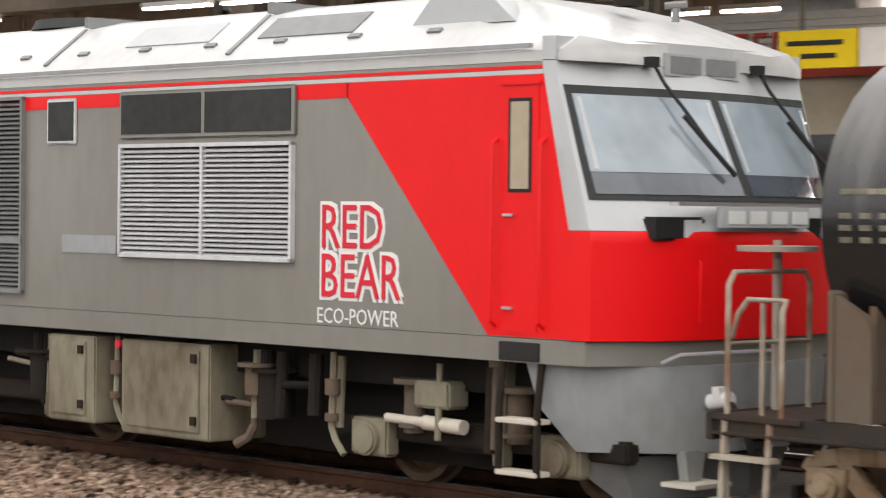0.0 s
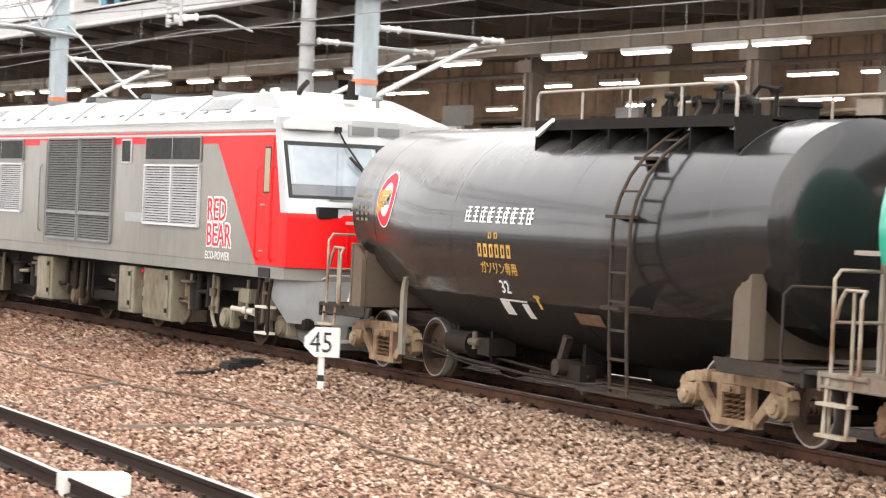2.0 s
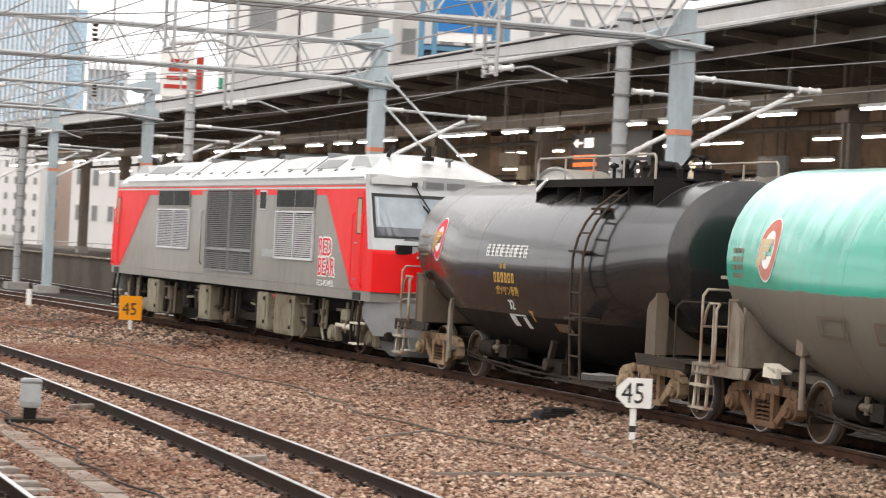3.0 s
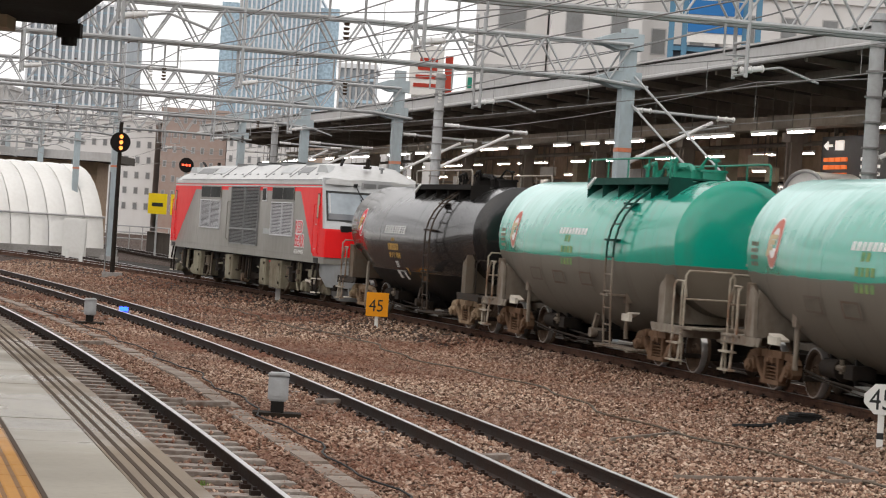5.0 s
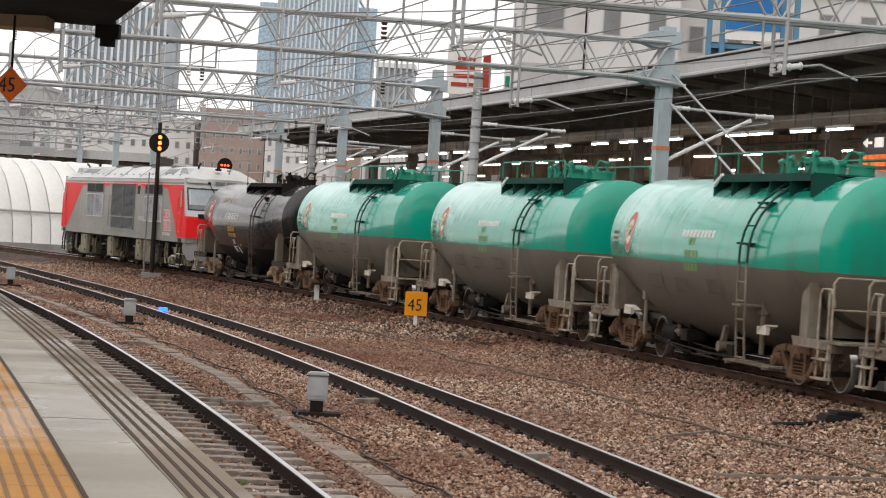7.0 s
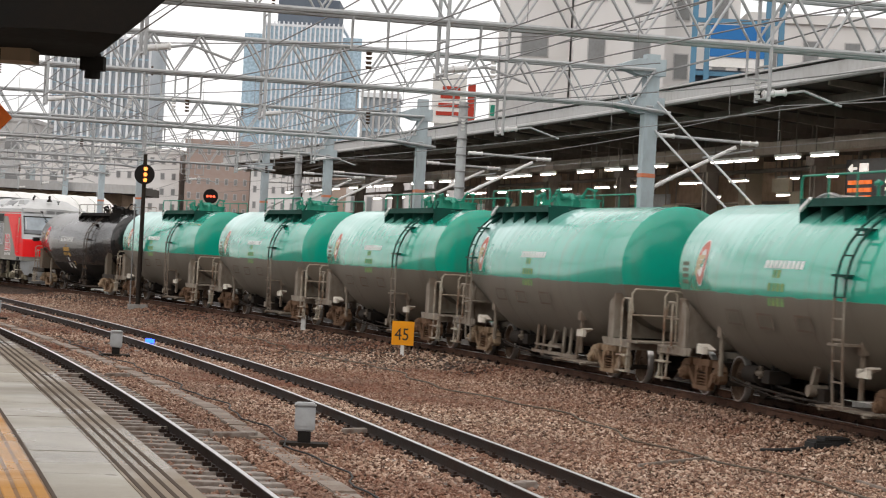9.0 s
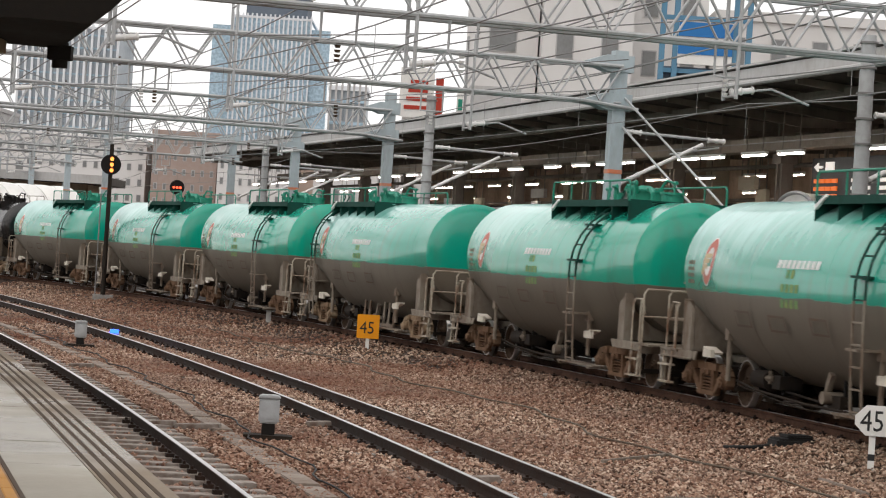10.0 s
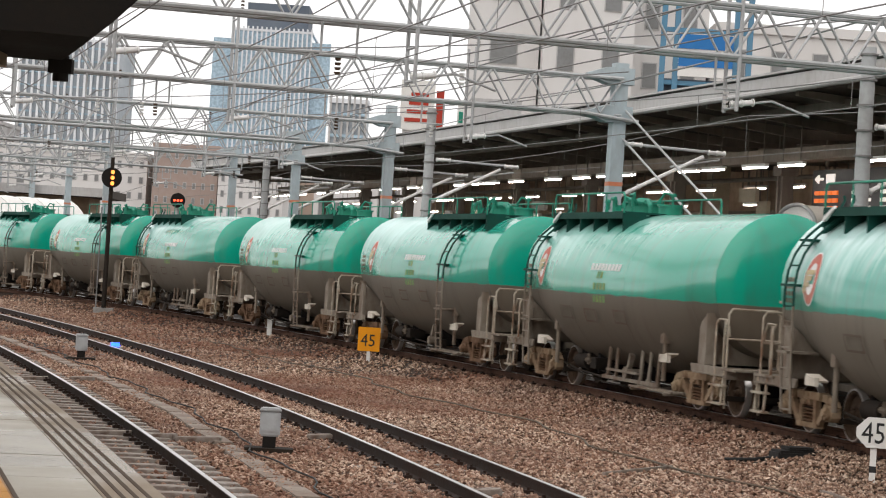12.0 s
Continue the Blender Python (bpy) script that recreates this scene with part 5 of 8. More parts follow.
        part("number_bar", bars, M["letter_white"], root, "pale number plate bars")
        mw = part("marker_window", G().box(min(s * 7.95, s * 8.066), max(s * 7.95, s * 8.066), -0.42, 0.42, 3.22, 3.38), M["steel"], root)
        for y in (-0.2, 0.2):
            part("pane", G().box(min(s * 7.95, s * 8.072), max(s * 7.95, s * 8.072), y - 0.17, y + 0.17, 3.24, 3.36), M["louver_dark"], mw)
        # skirt below the cab
        rings = []
        for z, k in ((1.218, 0.0), (0.92, 0.04), (0.62, 0.16)):
            pts = [(-0.18 + 2.0 * k, 1.34 - k), (0.25, 1.30 - k), (0.70, 0.92 - k), (0.80, 0.45), (0.83, 0.0)]
            ln = pts + [(a, -b) for a, b in pts[-2::-1]]
            rings.append([(s * (7.8 + a), b, z) for a, b in ln])
        part("skirt", G().loft(rings), M["skirt"], root, "light grey front skirt")
        plow = []
        for z, k in ((0.58, 0.0), (0.28, 0.28)):
            pts = [(-0.05 + k, 1.15 - k), (0.35, 0.95 - k * 0.5), (0.72, 0.0)]
            ln = pts + [(a, -b) for a, b in pts[-2::-1]]
            plow.append([(s * (7.8 + a), b, z) for a, b in ln])
        part("rail_guard", G().loft(plow), M["louver_dark"], root, "dark grey plough plate")
        part("foot_step", G().box(min(s * 8.42, s * 8.72), max(s * 8.42, s * 8.72), 0.45, 0.85, 0.40, 0.43), M["cream"], root)
        part("step_bracket", G().prism([(0.58, 0.432), (0.72, 0.432), (0.76, 0.64), (0.54, 0.64)], min(s * 8.48, s * 8.56), max(s * 8.48, s * 8.56), "x"), M["skirt"], root)
        part("coupler", G().box(min(s * 8.4, s * 9.0), max(s * 8.4, s * 9.0), -0.1, 0.1, 0.72, 0.88).prism([(s * 8.95, -0.17), (s * 9.15, -0.14), (s * 9.2, 0.05), (s * 9.08, 0.17), (s * 8.95, 0.14)], 0.68, 0.92, "z"), M["under"], root, bevel=0.012)
        part("air_hose", G().tube([(s * 8.62, 0.55, 0.98), (s * 8.78, 0.55, 0.96), (s * 8.88, 0.53, 0.80), (s * 8.92, 0.48, 0.62), (s * 8.98, 0.4, 0.55)], 0.03), M["black"], root)
        part("hose_valve", G().cyl((s * 8.6, 0.55, 0.97), (s * 8.78, 0.55, 1.0), 0.055).box(min(s * 8.66, s * 8.72), max(s * 8.66, s * 8.72), 0.49, 0.61, 1.0, 1.08), M["letter_white"], root)
        part("front_handrail", G().tube([(s * 8.5, 0.95, 1.24), (s * 8.62, 0.9, 1.30), (s * 8.74, 0.5, 1.31), (s * 8.78, 0.1, 1.31)], 0.018), M["skirt"], root)
        part("front_handrail", G().tube([(s * 8.50, 0.62, 1.45), (s * 8.56, 0.62, 1.52), (s * 8.56, 0.62, 1.92), (s * 8.50, 0.66, 1.98)], 0.014), M["red"], root)
        # cab door, steps and rails on the near side
        for side in (1, -1):
            def bx(a, b, c, d, e, f_, mat, name, parent=root, label=""):
                yy = sorted((side * c, side * d))
                return part(name, G().box(min(s * a, s * b), max(s * a, s * b), yy[0], yy[1], e, f_), M[mat], parent, label, bevel=0.006)
            door = bx(7.44, 7.78, 1.398, 1.412, 1.42, 3.12, "red", "cab_door", root, "red cab door with a narrow window")
            bx(7.42, 7.80, 1.398, 1.422, 3.12, 3.15, "red", "door_lintel", door)
            bx(7.49, 7.72, 1.40, 1.417, 2.38, 3.04, "black", "door_window", door)
            bx(7.515, 7.695, 1.40, 1.420, 2.405, 3.015, "blind", "pane", door)
            for z in (1.58, 2.22):
                bx(7.46, 7.56, 1.41, 1.44, z, z + 0.02, "chrome", "door_handle", door)
            for dx in (7.38, 7.83):
                part("grab_rail", G().tube([(s * dx, side * 1.40, 1.46), (s * dx, side * 1.46, 1.50), (s * dx, side * 1.46, 2.72), (s * dx, side * 1.40, 2.76)], 0.014), M["red"], root)
            bx(7.42, 7.80, 1.30, 1.415, 1.23, 1.36, "black", "step_recess")
            st = G()
            for dx in (7.42, 7.78):
                st.tube([(s * dx, side * 1.36, 1.22), (s * dx, side * 1.40, 0.9), (s * dx, side * 1.40, 0.44)], 0.028)
            part("step_frame", st, M["under"], root)
            for z in (0.44, 0.80):
                bx(7.42, 7.80, 1.28, 1.44, z, z + 0.035, "cream", "step_tread")
    # roof: chamfered white shell with hatches and panels
    prof = [(-1.40, 3.283), (-1.40, 3.36), (-1.22, 3.52), (-0.86, 3.80), (-0.5, 3.90), (0.5, 3.90), (0.86, 3.80), (1.22, 3.52), (1.40, 3.36), (1.40, 3.283)]
    rings = []
    for x, k, cap in ((8.04, 0.68, 3.455), (7.93, 0.965, 3.50), (7.6, 1.0, 3.64), (7.25, 1.0, 3.75), (6.9, 1.0, 3.84), (6.4, 1.0, 3.90)):
        rings.append([(-x, y * k, min(z, cap - 0.03 * abs(y))) for y, z in prof])
    rings += [[(-x, y, z) for x, y, z in ring] for ring in rings[::-1]]
    part("roof", G().loft(rings), M["white"], root, "white chamfered roof")
    part("gutter", G().box(-7.7, 6.9, 1.395, 1.43, 3.375, 3.405).box(-7.7, 6.9, -1.43, -1.395, 3.375, 3.405), M["skirt"], root)
    slope = lambda t: (1.22 - 0.36 * t, 3.52 + 0.28 * t)
    def roof_panel(x0, x1, t0, t1, mat, name, lift=0.012):
        (y0, z0), (y1, z1) = slope(t0), slope(t1)
        nx, nz = 0.61, 0.79
        return part(name, G().prism([(y0 - 0.02, z0 - 0.02), (y0 + nx * lift, z0 + nz * lift), (y1 + nx * lift, z1 + nz * lift), (y1 - 0.02, z1 - 0.02)], x0, x1, "x"), M[mat], root)
    for x0 in (-5.6, -3.9, 3.4, 5.0):
        roof_panel(x0, x0 + 1.1, 0.25, 0.85, "louver_dark" if x0 in (-5.6, 5.0) else "lightgrey", "roof_hatch")
    for k in range(16):
        x = -6.6 + k * 0.85
        roof_panel(x, x + 0.13, 0.06, 0.16, "louver_dark", "roof_bracket", 0.02)
    for x in (-4.35, -1.9, 0.6, 3.0):
        roof_panel(x, x + 0.05, -0.2, 1.0, "louver_dark", "roof_seam", 0.014)
        part("roof_rib", G().box(x, x + 0.05, -0.86, 0.86, 3.82, 3.915), M["louver_dark"], root)
    for x in (-1.7, 0.9):
        part("roof_fan", G().cyl((x + 0.8, 0, 3.88), (x + 0.8, 0, 3.97), 0.62, 0.58, seg=28), M["mesh"], root, "dark roof fan cowl")
    for s in (-1, 1):
        part("roof_horn", G().tube([(s * 6.9, 0.65, 3.82), (s * 7.0, 0.66, 3.90), (s * 7.22, 0.68, 3.98)], 0.04), M["black"], root)
        part("antenna", G().cyl((s * 7.45, 0.1, 3.76), (s * 7.45, 0.1, 4.02), 0.06, 0.05).cyl((s * 7.45, 0.1, 3.76), (s * 7.45, 0.1, 3.83), 0.11), M["under"], root)
        part("whistle", G().cyl((s * 7.6, -0.25, 3.66), (s * 7.6, -0.25, 3.80), 0.03).tube([(s * 7.54, -0.2, 3.78), (s * 7.68, -0.28, 3.79)], 0.028), M["louver_dark"], root)
        part("roof_recess", G().prism([(s * 6.2, 3.60), (s * 7.25, 3.60), (s * 7.0, 3.80), (s * 6.4, 3.80)], 0.86, 1.10), M["lightgrey"], root)
    # sides: intakes, louvers, windows, doors
    for x0, x1 in ((-5.27, -3.12), (2.65, 5.05)):
        louver_panel(root, x0, x1, 1.85 if x0 < 0 else 1.9, 2.77, 22, "louver")
        fr = part("intake", G().box(x0 - 0.02, x1 + 0.02, 1.40, 1.425, 2.81, 3.20), M["grey"], root, bevel=0.02)
        w = (x1 - x0) / 2
        for k in range(2):
            part("intake_mesh", G().box(x0 + 0.03 + k * w, x0 + (k + 1) * w - 0.02, 1.41, 1.431, 2.85, 3.17), M["mesh"], fr)
    for x0 in (-1.75, -0.2):
        louver_panel(root, x0, x0 + 1.5, 1.50, 3.2, 40, "louver_dark", split=False, name="engine_door")
        part("door_bar", G().box(x0, x0 + 1.5, 1.43, 1.452, 1.93, 1.98), M["louver_dark"], root)
    part("door_strip", G().box(1.45, 1.8, 1.4, 1.412, 1.42, 3.16), M["grey"], root)
    part("grab_rail", G().tube([(1.62, 1.41, 1.6), (1.62, 1.46, 1.65), (1.62, 1.46, 2.7), (1.62, 1.41, 2.75)], 0.014), M["grey"], root)
    win = part("side_window", G().box(-2.50, -2.08, 1.395, 1.42, 2.78, 3.17), M["louver"], root, bevel=0.03)
    part("pane", G().box(-2.47, -2.11, 1.40, 1.424, 2.81, 3.14), M["mesh"], win)
    part("maker_plate", G().box(-3.05, -2.3, 1.4, 1.408, 1.87, 2.02), M["skirt"], root)
    # lettering
    m = Matrix(((-1, 0, 0, 0), (0, 0, 1, 0), (0, 1, 0, 0), (0, 0, 0, 1)))
    for k, text in enumerate(("RED", "BEAR")):
        z = 1.97 - 0.365 * k
        words("letter_edge", text, 0.47, M["letter_white"], root, Matrix.Translation((-5.56, 1.403, z)) @ m, 0.002, squeeze=0.80).data.transform(Matrix.Identity(4))
        for dx in (-0.028, 0.028):
            for dz in (-0.026, 0.026):
                words("letter_edge", text, 0.47, M["letter_white"], root, Matrix.Translation((-5.56 + dx, 1.4028, z + dz)) @ m, 0.0015 + 0.0002 * (dx > 0) + 0.0004 * (dz > 0), squeeze=0.80)
        words("lettering", text, 0.47, M["letter_red"], root, Matrix.Translation((-5.56, 1.408, z)) @ m, 0.004, "red outlined lettering", 0.80)
    words("lettering", "ECO-POWER", 0.165, M["letter_white"], root, Matrix.Translation((-5.53, 1.405, 1.41)) @ m, 0.002, "small white lettering", 0.92)
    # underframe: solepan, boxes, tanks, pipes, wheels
    # the long lower box is a dark fill for the shade between the bogies
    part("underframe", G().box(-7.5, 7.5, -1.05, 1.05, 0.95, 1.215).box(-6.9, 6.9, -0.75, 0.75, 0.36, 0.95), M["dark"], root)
    for x0, x1, z0, dep in ((-4.2, -3.05, 0.40, 1.34), (-2.72, -2.05, 0.44, 1.36), (1.1, 1.9, 0.45, 1.34), (5.0, 5.9, 0.42, 1.34)):
        bx = part("equipment_box", G().box(x0, x1, 0.6, dep, z0, 1.17), M["box"], root, "dirty beige equipment box", bevel=0.015)
        part("box_door", G().box(x0 + 0.12, x1 - 0.06, dep, dep + 0.018, z0 + 0.06, 1.12), M["box"], bx, bevel=0.006)
        for z in (z0 + 0.12, 1.02):
            part("hinge", G().box(x0 + 0.14, x0 + 0.2, dep + 0.015, dep + 0.04, z, z + 0.07), M["under"], bx)
    for xc in (-6.8, -1.15, 1.15, 6.8):
        bg = part("bogie", G().box(xc - 1.5, xc + 1.5, 0.92, 1.06, 0.54, 0.70).box(xc - 1.5, xc + 1.5, -1.06, -0.92, 0.54, 0.70).box(xc - 0.3, xc + 0.3, -1.0, 1.0, 0.5, 0.72), M["under"], root, bevel=0.02) if abs(xc) > 2 else None
        if bg is None:
            continue
        for dx in (-0.95, 0.95):
            wheelset(bg, xc + dx, polished=False)
            part("axle_box", G().box(xc + dx - 0.2, xc + dx + 0.2, 1.02, 1.16, 0.42, 0.70).cyl((xc + dx, 1.14, 0.55), (xc + dx, 1.22, 0.55), 0.13, seg=14), M["box"], bg, bevel=0.02)
            part("coil_spring", G().cyl((xc + dx * 0.55, 1.08, 0.62), (xc + dx * 0.55, 1.08, 0.98), 0.09, seg=12).cyl((xc + dx * 0.55, 1.08, 0.66), (xc + dx * 0.55, 1.08, 0.69), 0.13, seg=12).cyl((xc + dx * 0.55, 1.08, 0.98), (xc + dx * 0.55, 1.08, 1.02), 0.17, seg=14), M["frame"], bg)
        part("damper", G().cyl((xc - 0.05, 1.16, 0.70), (xc + 0.35, 1.16, 0.71), 0.055).cyl((xc + 0.35, 1.16, 0.71), (xc + 0.75, 1.16, 0.72), 0.035), M["cream"], bg, "pale horizontal damper")
        part("brake_cylinder", G().box(xc + 0.05, xc + 0.42, 1.0, 1.22, 0.82, 1.02), M["box"], bg, bevel=0.02)
        part("hanger", G().prism([(xc - 0.45, 1.2), (xc - 0.27, 1.2), (xc - 0.32, 0.45), (xc - 0.42, 0.45)], 1.05, 1.14), M["box"], bg)
    mb = part("bogie", G().box(-1.6, 1.2, 0.92, 1.06, 0.54, 0.70).box(-1.6, 1.2, -1.06, -0.92, 0.54, 0.70).box(-0.3, 0.3, -1.0, 1.0, 0.5, 0.72), M["under"], root, bevel=0.02)
    for dx in (-1.9, 0.4):
        wheelset(mb, dx, polished=False)
        part("axle_box", G().box(dx - 0.2, dx + 0.2, 1.02, 1.16, 0.42, 0.70).cyl((dx, 1.14, 0.55), (dx, 1.22, 0.55), 0.13, seg=14), M["frame"], mb, bevel=0.02)
    random.seed(5)
    for k in range(64):
        x = random.uniform(-7.2, 7.2)
        if -4.3 < x < -2.0:
            continue
        r = random.uniform(0.02, 0.06)
        if random.random() < 0.6:
            pipe = G().cyl((x, 1.2, random.uniform(0.45, 0.75)), (x, 1.18, 1.15), r, seg=9)
        else:
            z = random.uniform(0.6, 1.1)
            pipe = G().cyl((x, 1.2, z), (x + random.uniform(0.3, 0.8), 1.2, z + random.uniform(-0.05, 0.05)), r * 0.7, seg=9)
        part("pipe", pipe, M[random.choice(["frame", "under", "under", "dark", "box"])], root)
    for x in (-4.75, -1.7, 2.4, 3.3):
        part("air_drum", G().cyl((x, 1.12, 0.62), (x, 1.12, 0.98), 0.15, seg=14).cyl((x, 1.12, 0.98), (x, 1.12, 1.01), 0.2, seg=14), M["under"], root)
    for x in (-4.62, 2.1, 4.4):
        part("filter_pot", G().cyl((x, 1.2, 0.80), (x, 1.2, 1.02), 0.10, seg=14).cyl((x, 1.2, 1.02), (x, 1.2, 1.05), 0.16, seg=16).cyl((x + 0.03, 1.2, 0.52), (x + 0.03, 1.2, 0.80), 0.03, seg=8), M["frame"], root, "dusty filter pot with a wide lid")
        part("drain_spout", G().tube([(x + 0.03, 1.2, 0.56), (x + 0.08, 1.22, 0.46), (x + 0.2, 1.24, 0.40)], 0.040), M["frame"], root, "dusty angled drain spout")
    for x in (-5.55, -2.88):
        part("air_pipe", G().tube([(x, 1.24, 1.18), (x, 1.26, 0.62), (x - 0.05, 1.26, 0.52), (x - 0.14, 1.26, 0.42)], 0.028), M["box"], root)
        part("pipe_collar", G().cyl((x, 1.25, 0.86), (x, 1.25, 0.98), 0.06, seg=10).cyl((x, 1.255, 0.66), (x, 1.255, 0.72), 0.055, seg=10), M["frame"], root)
    part("marker_lamp", G().cyl((-3.02, 1.3, 1.12), (-3.02, 1.36, 1.12), 0.035), M["letter_red"], root, "small red tail marker")
    return root


# ---- where the train is: seconds, and metres along the track of the rear cab corner ----
RUN = [(0.0, -7.05), (0.5, -2.22), (1.0, 2.72), (1.5, 7.47), (2.0, 12.1), (2.5, 16.82), (3.0, 21.6), (3.6, 27.6), (5.5, 47.3), (6.5, 57.6), (8.0, 72.98), (9.5, 88.25), (10.5, 98.5), (11.0, 103.6), (12.0, 113.7)]
PITCH = 12.25
rt, rs = np.array([r[0] for r in RUN]), np.array([r[1] for r in RUN])
coarse = np.arange(-0.6, 12.61, 0.05)
raw = np.interp(coarse, rt, rs)
raw = np.where(coarse < 0, rs[0] + 9.8 * coarse, np.where(coarse > 12, rs[-1] + 10.2 * (coarse - 12), raw))
kernel = np.hanning(15)
eased = np.convolve(raw, kernel / kernel.sum(), "same")


def run_at(t):
    return float(np.interp(t, coarse, eased))


def on_chord(s, base):
    a, b = on_main(s + base), on_main(s - base)
    d = a - b
    return Matrix.Translation((a + b) / 2) @ Matrix.Rotation(math.atan2(d.y, d.x), 4, "Z")


def lengthen(root, start, more):
    """The leading cab stands further out than the trailing one."""
    done = set()
    for ob in root.children_recursive:
        if ob.matrix_basis.translation.x > start:
            ob.matrix_basis = Matrix.Translation((more, 0, 0)) @ ob.matrix_basis
        if ob.data is None or ob.data.name in done or ob.data.users > 1:
            continue
        done.add(ob.data.name)
        for v in ob.data.vertices:
            if v.co.x > start:
                v.co.x += more


loco = locomotive()
lengthen(loco, 5.95, 0.85)
moving = [(loco, 7.8, 5.8)]
black = tank_wagon(True, False, "bogie")
green = tank_wagon(False, False, "bogie_rust")
turned = tank_wagon(False, True, "bogie")
# the black wagon is of an older, slightly lower type with a shorter leading dome
for ob in black.children_recursive:
    if ob.name.split(".")[0] in ("bogie", "side_frame", "spring", "brake_shoe", "wheelset", "wheel", "tyre") or ob.data.users > 1:
        continue
    local = ob.matrix_basis.translation.z
    for v in ob.data.vertices:
        z = v.co.z + local
        if z > 1.9:
            v.co.z -= 0.11 * (z - 1.9) / 1.5
        if ob.name.split(".")[0] == "tank" and v.co.x > 4.2:
            v.co.x -= (v.co.x - 4.2) * 0.16
kinds = {0: black, 1: green, 4: turned}
AHEAD = {0: -0.12, 1: 0.75, 2: 0.2, 3: 0.2, 4: 0.3, 6: 0.2, 7: 0.45, 8: 0.45}


def all_wheels(ob):
    return [o for o in ob.children_recursive if o.name.split(".")[0] == "wheelset"]


repaints = {}


def painted(me, paint):
    """The same mesh in another coat of paint."""
    key = me.name, paint
    if key not in repaints:
        repaints[key] = me.copy()
        repaints[key].materials[0] = M[paint]
    return repaints[key]


for k in range(10):
    w = kinds.get(k)
    if w is None:
        w = copy_thing(turned if k in (7, 8) else green, Matrix.Identity(4))
        spinning += all_wheels(w)
        paint = ("green_dusty_sheen", "green_clean", "green", "green_clean")[k % 4]
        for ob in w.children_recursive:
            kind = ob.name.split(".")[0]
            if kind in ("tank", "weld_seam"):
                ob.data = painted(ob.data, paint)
    moving.append((w, -6.77 - PITCH * k + AHEAD.get(k, 0.0), 3.85))


def motions():
    times = [i * 0.25 for i in range(49)]
    for ob, u, base in moving:
        walk(ob, [(t, on_chord(run_at(t) + u, base)) for t in times])
    # wheels roll without slipping
    steps = [i / 30 for i in range(361)]
    for ob in spinning:
        p = ob.matrix_basis.translation.copy()
        walk(ob, [(t, Matrix.Translation(p) @ Matrix.Rotation(run_at(t) / WHEEL_R, 4, "Y")) for t in steps])


